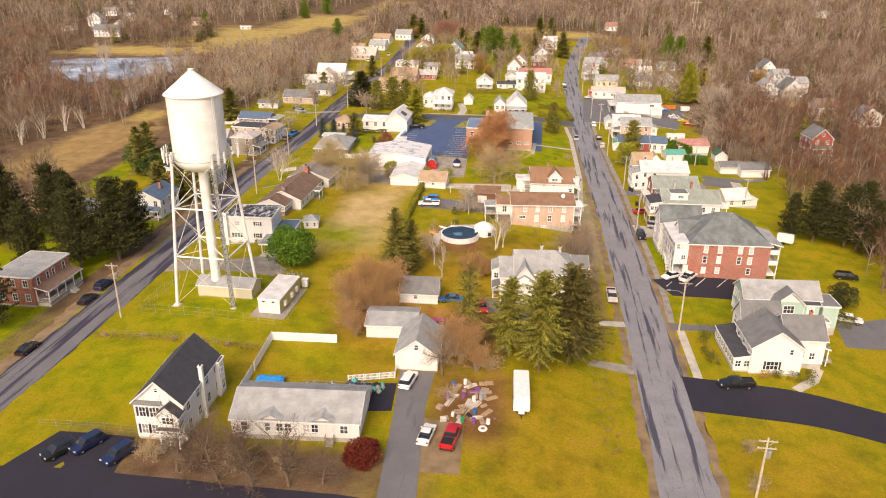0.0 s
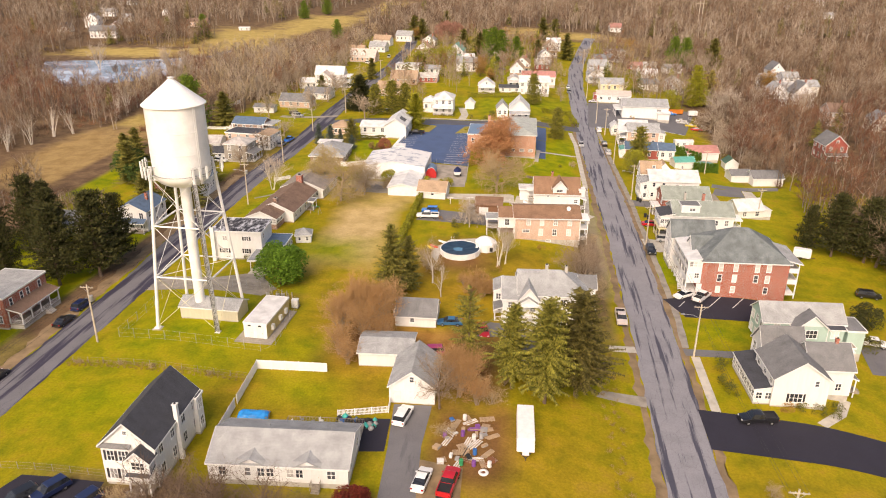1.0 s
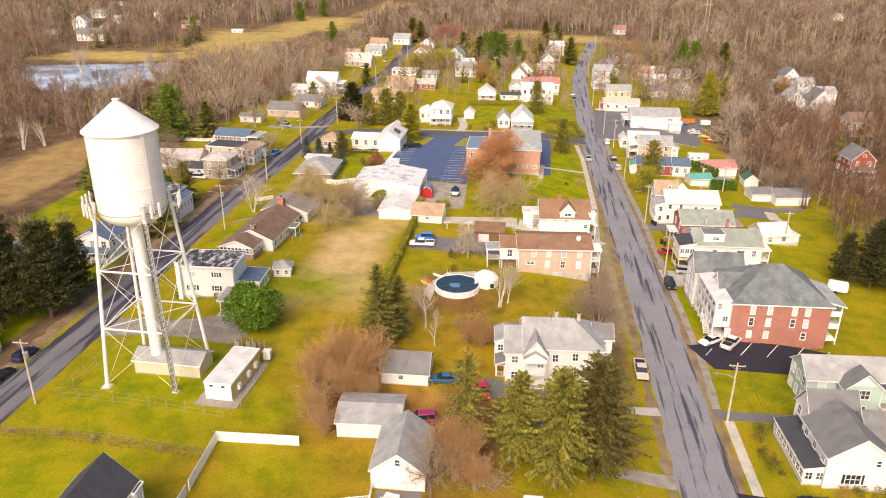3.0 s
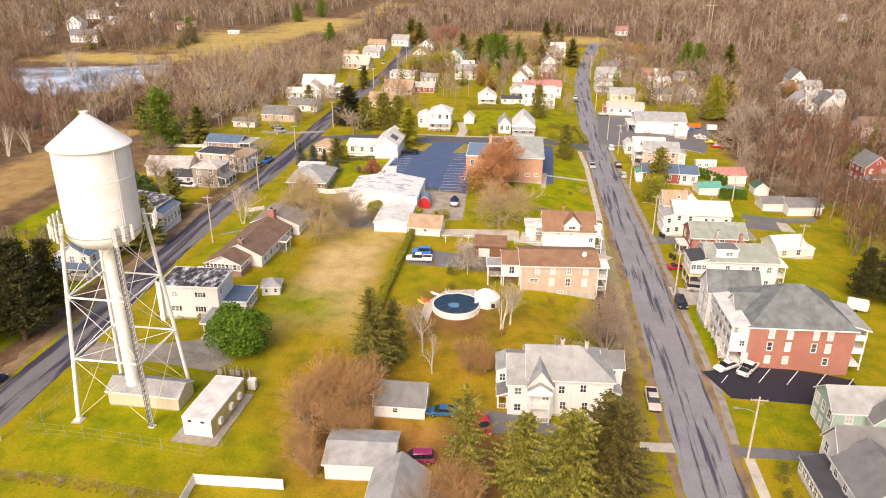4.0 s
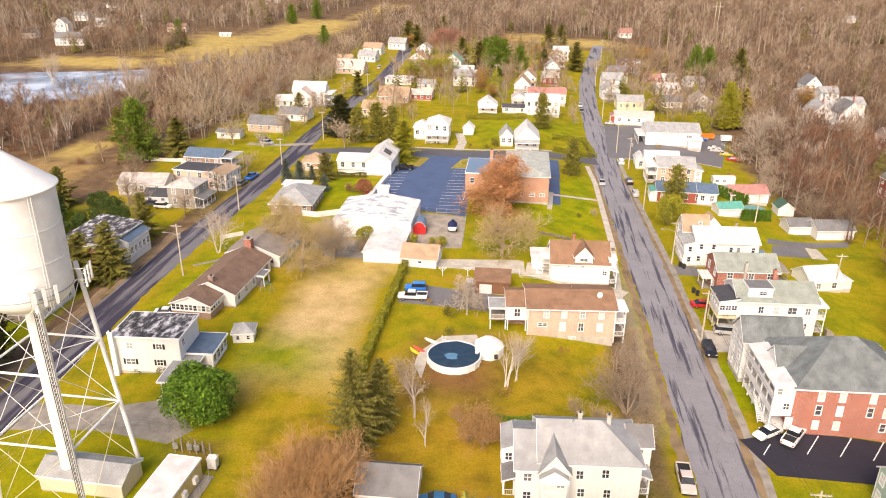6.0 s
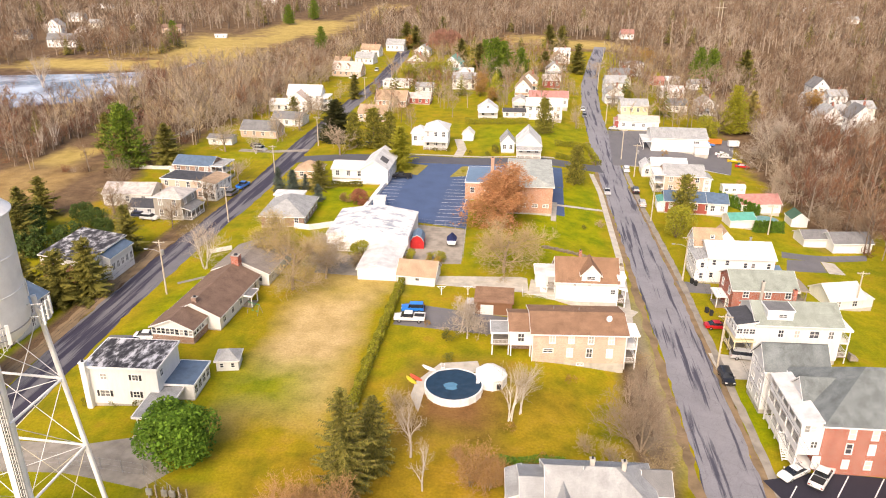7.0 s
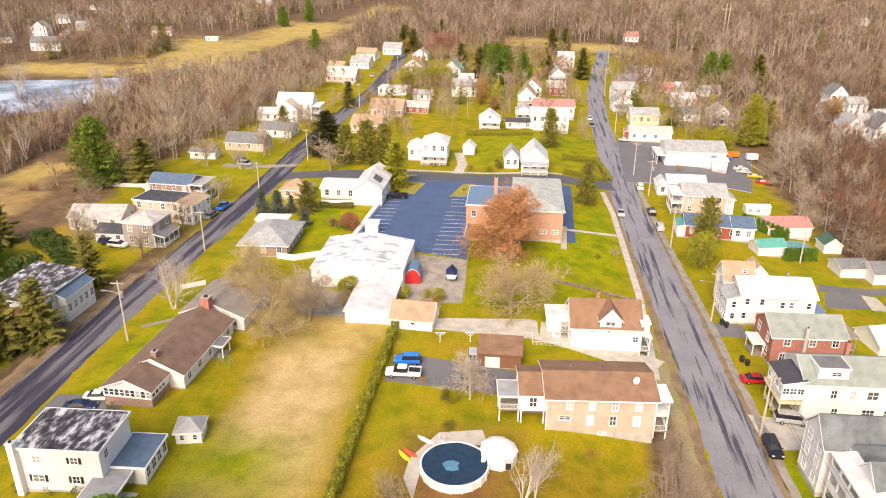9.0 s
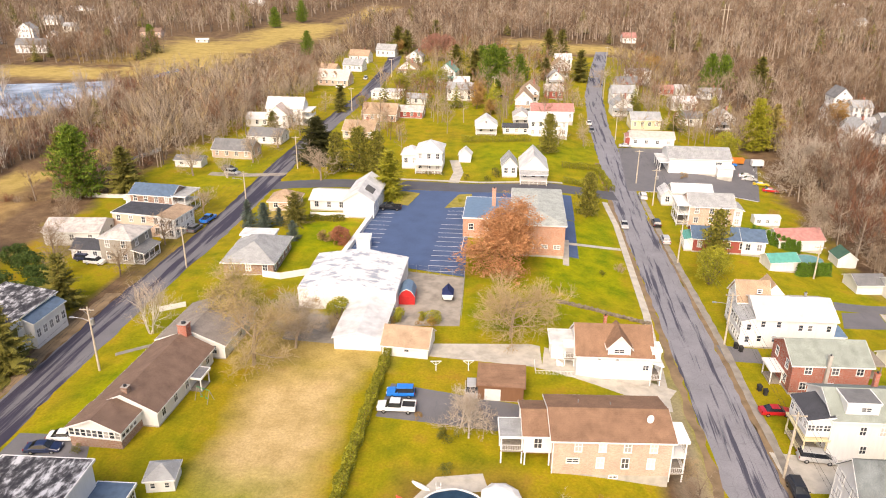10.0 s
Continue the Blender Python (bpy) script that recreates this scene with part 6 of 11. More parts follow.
FAR = [
    (-22.3, 356, 4, 7.4, 8, 3.6, "gy", 6.2, WHITE, ROOF_WHITE, "white gabled garage by a hedge"),
    (-11.5, 357, 2, 9.5, 5, 2.4, "gx", 3.4, WHITE, ROOF_DARK, "low shed with a dark roof by a hedge"),
    (-10.0, 372, 2, 6.0, 8, 3.6, "gy", 5.6, WHITE, ROOF_TIN, "white house with a tin roof"),
    (-9.2, 394, -2, 6.6, 10, 5.7, "gy", 9.0, WHITE, ROOF_SAND, "tall white gabled house on the street"),
    (-7.0, 416, -4, 8.0, 9, 5.0, "gy", 8.4, WHITE, ROOF_SAND, "cream gabled house with a sand roof"),
    (-0.5, 357, 4, 13.5, 8, 5.8, "gx", 8.0, WHITE, ROOF_WHITE, "white two-storey house behind an airy spruce"),
    (1.5, 382, 4, 16.0, 8, 4.2, "gx", 6.4, WHITE, ROOF_RED, "long white house with a faded red roof"),
    (3.4, 428, 4, 8.0, 7, 3.6, "gx", 6.0, REDSIDE, ROOF_TIN, "dull red house with a tin roof"),
    (5.0, 458, 4, 8.0, 7, 4.6, "gy", 7.6, WHITE, ROOF_LIGHT, "white gabled house on the street"),
    (8.0, 489, 6, 8.5, 8, 6.2, "gy", 9.2, WHITE, ROOF_SAND, "tall white gabled house on the street"),
    (11, 520, 6, 9.0, 8, 5.5, "gx", 8.0, WHITE, ROOF_WHITE, "white two-storey house by the street"),
    (-37.0, 415, 0, 11.0, 8, 5.0, "gx", 7.4, WHITE, ROOF_LIGHT, "white two-storey house with a grey roof"),
    (-46.8, 457, -6, 9.0, 9, 5.6, "gy", 9.4, WHITE, ROOF_TEAL, "white house with a teal roof"),
    (-38.5, 440, 0, 7.0, 7, 3.6, "gx", 5.6, WHITE, ROOF_WHITE, "small white house between larger ones"),
    (-54.0, 403, -4, 8.4, 5, 2.8, "gx", 4.4, WHITE, ROOF_LIGHT, "small white garage with grey roof"),
    (-53.5, 378, -2, 11.0, 6, 2.8, "gx", 4.4, REDSIDE, ROOF_TIN, "low red shed with a tin roof"),
    (-69.0, 416, -4, 13.0, 8, 3.3, "flat", 3.3, WHITE, ROOF_WHITE, "low white flat-roofed house"),
    (-63.5, 372, -4, 13.0, 8, 3.0, "gx", 6.4, BRICK_PEACH, ROOF_SAND, "brick cape house with a brown roof"),
    (-65.5, 345, -6, 11.0, 8, 3.0, "gx", 5.8, TANSIDE, ROOF_SAND, "tan bungalow with a sand roof"),
    (-69.5, 478, -4, 9.5, 8, 3.8, "gy", 7.4, WHITE, ROOF_SAND, "white gabled house on the street"),
    (-72.0, 520, -6, 9.0, 8, 4.0, "gy", 7.0, WHITE, ROOF_LIGHT, "white gabled house among trees"),
    (-103.0, 500, -8, 11.0, 8, 3.6, "gx", 6.4, WHITE, ROOF_LIGHT, "white house among trees"),
    (-113.0, 485, -8, 9.0, 7, 3.4, "gx", 5.8, CREAM, ROOF_SAND, "cream house with a sand roof"),
    (-106.0, 530, -8, 12.0, 8, 4.4, "gx", 7.2, WHITE, ROOF_SAND, "white house among trees"),
    (-95.0, 556, -8, 12.0, 8, 4.4, "gx", 7.4, WHITE, ROOF_LIGHT, "white house among bare trees"),
    (33.6, 428, 6, 10.0, 9, 6.0, "gx", 8.8, WHITE, ROOF_LIGHT, "white two-storey house by the street"),
    (31.0, 408, 6, 8.0, 8, 4.6, "gy", 7.6, WHITE, ROOF_LIGHT, "white gabled house on the street"),
    (38.0, 452, 8, 10.0, 9, 6.0, "gx", 8.6, CREAM, ROOF_GREY, "cream two-storey house with grey roof"),
    (48.0, 488, 8, 11.6, 9, 6.8, "flat", 6.8, WHITE, ROOF_LIGHT, "white flat-roofed block of flats"),
    (60.6, 432, 6, 11.0, 8, 4.2, "gx", 6.4, WHITE, ROOF_WHITE, "white house with a white roof"),
    (58.0, 402, 4, 9.0, 7, 3.4, "gx", 5.6, WHITE, ROOF_GREY, "white cottage with a grey roof"),
    (71.0, 403, 6, 8.4, 9, 5.2, "gy", 8.0, WHITE, ROOF_LIGHT, "white gabled house on the street"),
    (58.0, 468, 8, 9.0, 6, 2.8, "gx", 4.4, REDSIDE, ROOF_RED, "low red shed with red roof"),
    (68.0, 474, 8, 7.0, 6, 3.4, "gx", 5.0, WHITE, ROOF_WHITE, "small white house between larger ones"),
    (80.0, 466, 8, 10.0, 7, 3.4, "gx", 5.2, WHITE, ROOF_LIGHT, "white house with a grey roof"),
    (105.5, 281, 6, 7.6, 9, 6.2, "gy", 9.6, REDSIDE, ROOF_GREY, "tall dark red house with a white porch among bare trees"),
    (123.5, 374.5, 6, 9.6, 9, 7.2, "gy", 12.0, WHITE, ROOF_GREY, "tall white gabled house with a dark grey roof"),
    (113.6, 378.5, 6, 8.4, 9, 6.4, "gy", 10.6, WHITE, ROOF_LIGHT, "white gabled house with a pale roof"),
    (120.0, 392, 6, 10.0, 8, 5.4, "gx", 8.4, WHITE, ROOF_LIGHT, "white house with a low pale roof"),
    (120.4, 418, 6, 8.8, 8, 5.6, "gx", 8.6, WHITE, ROOF_LIGHT, "white house with a grey roof among bare trees"),
    (135.5, 432, 6, 8.6, 8, 5.2, "gx", 7.6, WHITE, ROOF_LIGHT, "low white house among bare trees"),
    (132.0, 446, 6, 7.8, 9, 6.8, "gy", 10.8, WHITE, ROOF_GREY, "tall white gabled house among bare trees"),
    (136.0, 404, 6, 9.0, 9, 5.6, "gx", 8.0, CREAM, ROOF_LIGHT, "cream house with a pale roof among bare trees"),
    (128.0, 340, 6, 9.4, 9, 6.0, "gx", 9.0, TANSIDE, ROOF_BROWN, "tan house with a brown roof among bare trees"),
    (142.0, 330, 4, 9.0, 8, 5.0, "gy", 8.0, CREAM, ROOF_GREY, "cream gabled house among bare trees"),
    (66.0, 678, 8, 10.0, 8, 4.2, "gx", 7.4, WHITE, ROOF_RED, "lone pale house in the woods"),
    (341, 1012, 8, 12.0, 9, 5.0, "gx", 8.4, WHITE, ROOF_WHITE, "distant white house on the wooded rise"),
    (292, 959, 8, 8.0, 8, 3.0, "gx", 5.0, WHITE, ROOF_WHITE, "small distant white house in the woods"),
    (295, 841, 8, 8.0, 9, 4.0, "gx", 6.6, WHITE, ROOF_LIGHT, "distant pale house in the woods"),
    (-363.6, 603, 9, 11.0, 9, 7.0, "gy", 11.0, WHITE, ROOF_LIGHT, "tall white gabled house beyond the pond"),
    (-316.5, 538, 9, 18.6, 8, 5.2, "gx", 8.6, WHITE, ROOF_GREY, "long white two-storey house beyond the pond"),
    (-333.0, 587, 9, 8.4, 8, 4.8, "gy", 7.8, WHITE, ROOF_LIGHT, "white gabled house beyond the pond"),
    (-400.8, 692, 9, 13.4, 8, 4.6, "gx", 7.6, WHITE, ROOF_LIGHT, "white house on the slope beyond the pond"),
    (-357.5, 646, 9, 8.6, 8, 4.4, "gx", 7.0, CREAM, ROOF_LIGHT, "cream house on the slope beyond the pond"),
    (-353.5, 710, 9, 5.4, 7, 3.8, "gy", 6.0, WHITE, ROOF_LIGHT, "small white house among far trees"),
    (-282.0, 625, 9, 14.8, 8, 4.2, "gx", 6.6, TANSIDE, ROOF_BROWN, "low tan house across the marsh"),
    (-366.5, 568, 9, 9.8, 8, 4.2, "gx", 7.0, CREAM, ROOF_DARK, "cream house with a dark roof beyond the pond"),
    (-234.0, 602, 9, 8.4, 4, 2.0, "gx", 2.8, WHITE, ROOF_WHITE, "white trailer beside the meadow"),
    (-452, 820, 9, 20.0, 9, 4.4, "flat", 4.4, WHITE, ROOF_WHITE, "long pale building on the far rise"),
    (-300, 900, 9, 16.0, 9, 4.0, "gx", 6.6, WHITE, ROOF_WHITE, "distant white house on the far rise"),
    (104.0, 147, 2, 6.0, 6, 3.0, "gx", 4.4, WHITE, ROOF_GREY, "small pale outbuilding at the wood edge"),
    (-112, 170, 0, 10.0, 8, 3.0, "gx", 5.2, WHITE, ROOF_LIGHT, "white bungalow behind the conifers"),
    (-98, 176, 0, 8.0, 10, 5.4, "gy", 7.4, WHITE, ROOF_BLUE, "white two-storey house with a blue-grey roof behind trees"),
]
for x, y, yaw, w, d, e, k, r, wl, rf, lab in FAR:
    LEAN[0] = y > 400
    nm = "shed" if d < 6 else "house"
    h = house(nm, x, y, yaw, lab, nm, "far houses")
    st = 2 if e > 4.8 else 1
    near = y < 450 and abs(x) < 170
    block(h, 0, 0, w, d, e, k, r, wl, rf, wins=f"S{max(1, int(w / 2.6))}x{st} E{max(1, int(d / 3))}x{st} W{max(1, int(d / 3))}x{st}" if near or d > 6 else "S2x1")
    if k == "gy" and r - e > 2.5:
        add_window(h, 0, -d / 2, e + (r - e) * 0.4, 0, 0.7, 0.8)
    if y < 560 and d > 6 and (x * 7 + y) % 3 < 1.6:
        chimney(h, w * 0.2, 0.5, e, r + 0.9, 0.6)
    if k == "gy" and y < 500 and abs(x) < 130:
        porch(h, -w / 2 + 0.2, w / 2 - 0.2, -d / 2 - 1.8, -d / 2, 0.4, 2.5, "shedS", rf, (3, 1), rail=False)
LEAN[0] = False

# ---- water tower ----
TANKWHITE = plain("tank_white_paint", (0.83, 0.82, 0.79), 0.45, var=0.16, scale=0.35, fine=5)
RODY = plain("weathered_brace_paint", (0.66, 0.60, 0.42), 0.6, var=0.3)
CABLE = plain("black_cable", (0.03, 0.03, 0.032), 0.6, var=0.2)


def water_tower(x, y, yaw):
    t = thing("water_tower", x, y, yaw, "tall white four-legged steel water tower with a conical roof", "water tower", z=0.55)
    ZB, ZE, ZA, R = 28.3, 40.0, 44.0, 4.85
    bm = bmesh.new()
    dome = [(R * math.cos(a), ZB - 2.7 * math.sin(a)) for a in [radians(90 - 7.5 * k) for k in range(12)]]
    lathe(bm, [(0, ZB - 2.7)] + dome[1:] + [(R, ZB), (R, ZB + 3.7), (R, ZB + 7.4), (R, ZE - 0.1)], 48)
    tank = part("tank", bm, TANKWHITE, t, "white riveted steel tank", True)
    for zz in (ZB, ZB + 3.7, ZB + 7.4):
        bm = bmesh.new()
        lathe(bm, [(R + 0.005, zz - 0.07), (R + 0.045, zz - 0.05), (R + 0.045, zz + 0.05), (R + 0.005, zz + 0.07)], 48)
        part("seam", bm, STEEL if zz == ZB else TANKWHITE, tank, soft=True)
    bm = bmesh.new()
    lathe(bm, [(R - 0.2, ZE - 0.12), (5.22, ZE - 0.12), (5.22, ZE + 0.02), (0.5, ZA - 0.12), (0.5, ZA - 0.06), (0, ZA)], 48)
    roof = part("roof", bm, TANKWHITE, t, "shallow white conical roof")
    bm = bmesh.new()
    lathe(bm, [(0.42, ZA - 0.3), (0.42, ZA + 0.15), (0.55, ZA + 0.17), (0.55, ZA + 0.25), (0, ZA + 0.34)], 20)
    part("vent_cap", bm, TANKWHITE, roof)
    bm = bmesh.new()
    tube(bm, (0.6, 0.3, ZA), (0.9, 0.3, ZA + 1.3), 0.04, sides=6)
    part("beacon_mast", bm, STEEL, roof)
    bm = bmesh.new()
    lathe(bm, [(1.05, ZB - 2.3), (0.92, ZB - 3.4), (0.9, 3.2), (0.9, 2.4), (0.55, 2.0), (0, 1.9)], 24)
    part("riser", bm, TANKWHITE, t, "thick white central riser pipe", True)
    A, B = 5.75, 3.75          # half spread at the foot and at the tank
    zt = ZB + 1.6

    def leg(sx, sy, z):
        f = z / zt
        s = A + (B - A) * f
        return Vector((sx * s, sy * s, z))
    corners = [(-1, -1), (1, -1), (1, 1), (-1, 1)]
    levels = [0.4, 10.0, 19.4, ZB - 0.3]
    for i, (sx, sy) in enumerate(corners):
        bm = bmesh.new()
        tube(bm, leg(sx, sy, 0.2), leg(sx, sy, zt), 0.30, 0.27, 10)
        lg = part("leg", bm, TANKWHITE, t)
        bm = bmesh.new()
        p = leg(sx, sy, 0)
        box(bm, p.x - 0.75, p.x + 0.75, p.y - 0.75, p.y + 0.75, -0.8, 0.12)
        part("footing", bm, CONCRETE, t)
        bm = bmesh.new()
        box(bm, p.x - 0.45, p.x + 0.45, p.y - 0.45, p.y + 0.45, 0.12, 0.35)
        part("base_plate", bm, TANKWHITE, lg)
    for i in range(4):
        a, b = corners[i], corners[(i + 1) % 4]
        for z in levels[1:3]:
            bm = bmesh.new()
            tube(bm, leg(*a, z), leg(*b, z), 0.15, sides=8)
            part("strut", bm, TANKWHITE, t)
        for z0, z1 in zip(levels, levels[1:]):
            for p, q in ((leg(*a, z0), leg(*b, z1)), (leg(*b, z0), leg(*a, z1))):
                bm = bmesh.new()
                tube(bm, p, q, 0.045, sides=5)
                part("brace_rod", bm, RODY if z0 < 9 else TANKWHITE, t)
    for z in levels[1:3]:
        for (sx, sy) in corners:
            bm = bmesh.new()
            tube(bm, leg(sx, sy, z), (0.6 * sx, 0.6 * sy, z), 0.05, sides=5)
            part("tie_rod", bm, TANKWHITE, t)
    # cable ladder on one leg
    p0, p1 = leg(1, -1, 0.4), leg(1, -1, ZB - 1)
    off = Vector((0.1, -0.42, 0))
    for k in range(4):
        bm = bmesh.new()
        o = off + Vector((-0.3 + 0.17 * k, 0.04 * (k % 2), 0))
        tube(bm, p0 + o, p1 + o, 0.036, sides=5)
        part("cable", bm, CABLE, t)
    bm = bmesh.new()
    for s in (-0.42, 0.42):
        tube(bm, p0 + off + Vector((s, 0.1, 0)), p1 + off + Vector((s, 0.1, 0)), 0.05, sides=5)
    for k in range(26):
        m = (p0 + off).lerp(p1 + off, (k + 0.5) / 26)
        tube(bm, m + Vector((-0.42, 0.1, 0)), m + Vector((0.42, 0.1, 0)), 0.03, sides=4)
    part("cable_tray", bm, STEEL, t)
    # access ladder on the tank
    bm = bmesh.new()
    a = radians(-28)
    for s in (-0.03, 0.03):
        c, d = math.cos(a + s), math.sin(a + s)
        tube(bm, ((R + 0.35) * c, (R + 0.35) * d, ZB - 1.5), ((R + 0.35) * c, (R + 0.35) * d, ZE - 0.2), 0.05, sides=5)
    for k in range(28):
        z = ZB - 1.2 + k * 0.43
        tube(bm, ((R + 0.35) * math.cos(a - 0.03), (R + 0.35) * math.sin(a - 0.03), z), ((R + 0.35) * math.cos(a + 0.03), (R + 0.35) * math.sin(a + 0.03), z), 0.025, sides=4)
    part("ladder", bm, TANKWHITE, t)
    # panel antennas on outrigger frames
    bm = bmesh.new()
    box(bm, -0.16, 0.16, -0.09, 0.09, -1.05, 1.05)
    box(bm, -0.05, 0.05, 0.09, 0.3, -0.6, -0.5)
    box(bm, -0.05, 0.05, 0.09, 0.3, 0.5, 0.6)
    panel = to_mesh(bm, "antenna_panel", TRIM)
    for az in (-170, -125, -38, 20, 95):
        a = radians(az)
        c, s = math.cos(a), math.sin(a)
        fr = bmesh.new()
        r0, r1 = R - 0.1, R + 1.5
        for z in (ZB + 0.2, ZB + 1.6):
            tube(fr, (r0 * c, r0 * s, z), (r1 * c, r1 * s, z), 0.05, sides=5)
            tube(fr, (r1 * c + 1.4 * s, r1 * s - 1.4 * c, z), (r1 * c - 1.4 * s, r1 * s + 1.4 * c, z), 0.05, sides=5)
        for k in (-1.3, 0.0, 1.3):
            tube(fr, (r1 * c - k * s, r1 * s + k * c, ZB), (r1 * c - k * s, r1 * s + k * c, ZB + 1.8), 0.05, sides=5)
        frame_ob = part("antenna_frame", fr, STEEL, t)
        for k in (-1.2, 0.0, 1.2):
            share("antenna_panel", panel, frame_ob, pose((r1 + 0.3) * c - k * s, (r1 + 0.3) * s + k * c, ZB + 0.9, 0, 0, az + 90), "white panel antenna")
    return t


water_tower(-59.9, 126.0, -1.5)
TANWALL = siding("beige_vinyl_siding", (0.60, 0.55, 0.42))
h = house("pump_house", -57.6, 126.6, -2.0, "long low beige pump house under the water tower", "pump house", "sheds")
block(h, 0, 0, 11.2, 4.6, 2.4, "gx", 3.5, TANWALL, ROOF_LIGHT, z0=0.15, over=0.25)
h = house("equipment_shelter", -46.4, 124.0, -3.0, "white equipment shelter with tan sides and two doors", "equipment shelter", "sheds")
block(h, 0, 0, 4.2, 10.6, 3.0, "flat", 3.0, plain("tan_panel", (0.62, 0.50, 0.22), 0.6, var=0.2), ROOF_WHITE, z0=0.2, over=0.08)
bm = bmesh.new()
box(bm, -2.12, 2.12, -5.42, -5.3, 0.2, 3.0)
part("front_wall", bm, TRIM, h, "white front wall panel")
for u in (-1.0, 0.9):
    add_door(h, u, -5.42, 0.25, 0, 1.1, 2.2)
    bm = bmesh.new()
    box(bm, u - 0.25, u + 0.25, -5.6, -5.42, 2.55, 2.75)
    part("door_lamp", bm, DARKMETAL, h)
for k in (-3.0, 0.5, 3.2):
    bm = bmesh.new()
    box(bm, 2.1, 2.55, k - 0.4, k + 0.4, 1.0, 1.9)
    part("cooling_unit", bm, TRIM, h)
bm = bmesh.new()
box(bm, -3.4, 3.4, -7.0, 5.8, -0.5, 0.12)
part("pad", bm, GRAVEL, h)
h = thing("transformer_box", -43.6, 131.5, 0, "white metal cabinet on a small pad", "cabinet")
bm = bmesh.new()
box(bm, -0.6, 0.6, -0.5, 0.5, 0, 1.5)
box(bm, -0.65, 0.65, -0.55, 0.55, 1.5, 1.6)
part("cabinet", bm, TRIM, h)
bm = bmesh.new()
box(bm, -0.5, -0.02, -0.54, -0.5, 0.1, 1.4)
part("cabinet_door", bm, DOORWHITE, h)
bm = bmesh.new()
box(bm, -0.8, 0.8, -0.7, 0.7, -0.4, 0.0)
part("pad", bm, CONCRETE, h)
h = thing("antenna_rack", -47.4, 133.8, 0, "row of wooden posts with grey meter boxes", "utility rack")
for k in range(6):
    bm = bmesh.new()
    box(bm, -2.6 + k * 1.0, -2.45 + k * 1.0, -0.08, 0.08, -0.4, 2.3 - 0.2 * (k % 3))
    part("post", bm, WOODGREY, h)
for k in (0, 2, 3):
    bm = bmesh.new()
    box(bm, -2.7 + k * 1.0, -1.95 + k * 1.0, -0.3, -0.08, 0.7, 1.6)
    part("meter_box", bm, STEEL, h)


# ---- fences ----
def fence(name, line, height, label, style="panel", material=None, gap=2.4):
    root = thing(name, line[0][0], line[0][1], 0, label, "fence", z=0.0)
    ox, oy = line[0]
    material = material or TRIM
    for (x0, y0), (x1, y1) in zip(line, line[1:]):
        L = math.hypot(x1 - x0, y1 - y0)
        n = max(1, round(L / gap))
        for i in range(n):
            a = Vector((x0 + (x1 - x0) * i / n, y0 + (y1 - y0) * i / n))
            b = Vector((x0 + (x1 - x0) * (i + 1) / n, y0 + (y1 - y0) * (i + 1) / n))
            za, zb = H(a.x), H(b.x)
            a, b = a - Vector((ox, oy)), b - Vector((ox, oy))
            d = (b - a).normalized()
            nn = Vector((-d.y, d.x)) * 0.025
            if style == "panel":
                bm = bmesh.new()
                hull(bm, [(a.x - nn.x, a.y - nn.y, za + 0.06), (b.x - nn.x, b.y - nn.y, zb + 0.06), (b.x + nn.x, b.y + nn.y, zb + 0.06), (a.x + nn.x, a.y + nn.y, za + 0.06)],
                     [(a.x - nn.x, a.y - nn.y, za + height), (b.x - nn.x, b.y - nn.y, zb + height), (b.x + nn.x, b.y + nn.y, zb + height), (a.x + nn.x, a.y + nn.y, za + height)])
                part("panel", bm, material, root)
            else:
                bm = bmesh.new()
                for f in ((0.98, 0.5, 0.1) if style == "wire" else (0.95, 0.5, 0.15)):
                    tube(bm, (a.x, a.y, za + height * f), (b.x, b.y, zb + height * f), 0.011 if style == "wire" else 0.05, sides=4)
                if style == "rail":
                    m = max(2, int((b - a).length / 0.18))
                    for k in range(m):
                        q = a.lerp(b, (k + 0.5) / m)
                        box(bm, q.x - 0.04, q.x + 0.04, q.y - 0.02, q.y + 0.02, za + 0.05, za + height)
                part("rail", bm, material, root)
            bm = bmesh.new()
            pr = 0.028 if style == "wire" else 0.06
            box(bm, a.x - pr, a.x + pr, a.y - pr, a.y + pr, za - 0.3, za + height + 0.06)
            if i == n - 1:
                pass
            part("post", bm, material, root)
    return root


fence("vinyl_fence", [(-42.2, 90.8), (-42.5, 98.4)], 1.7, "white vinyl privacy fence along the lawn")
fence("vinyl_fence", [(-42.5, 99.2), (-43.0, 109.2), (-31.4, 109.7)], 1.7, "white vinyl privacy fence around the lawn corner")
fence("picket_fence", [(-26.6, 98.0), (-19.4, 100.0), (-19.6, 102.6)], 1.2, "low white picket fence beside the deck", "rail")
fence("chain_link_fence", [(-71.5, 117.2), (-44.4, 114.6), (-42.6, 117.0), (-43.0, 131.6), (-52.6, 137.6), (-71.0, 139.0), (-71.5, 117.2)], 1.9, "galvanised chain-link fence around the water tower", "wire", STEEL, 3.2)
fence("wire_fence", [(-75, 108.6), (-58, 107.6), (-43.6, 106.2)], 1.1, "old wire fence in a strip of dry weeds", "wire", WOODGREY, 3.0)
fence("wire_fence", [(-68.5, 81.6), (-53.2, 81.2)], 1.1, "wire fence behind the parked cars", "wire", WOODGREY, 2.6)
fence("low_wall_fence", [(-60.4, 226.4), (-56.5, 225.6), (-49.4, 229.6)], 1.5, "white board fence beside the storage building")
fence("board_fence", [(-135.5, 297), (-133.2, 311), (-130.5, 326)], 1.6, "white board fence along the wood edge", "panel", TRIM)
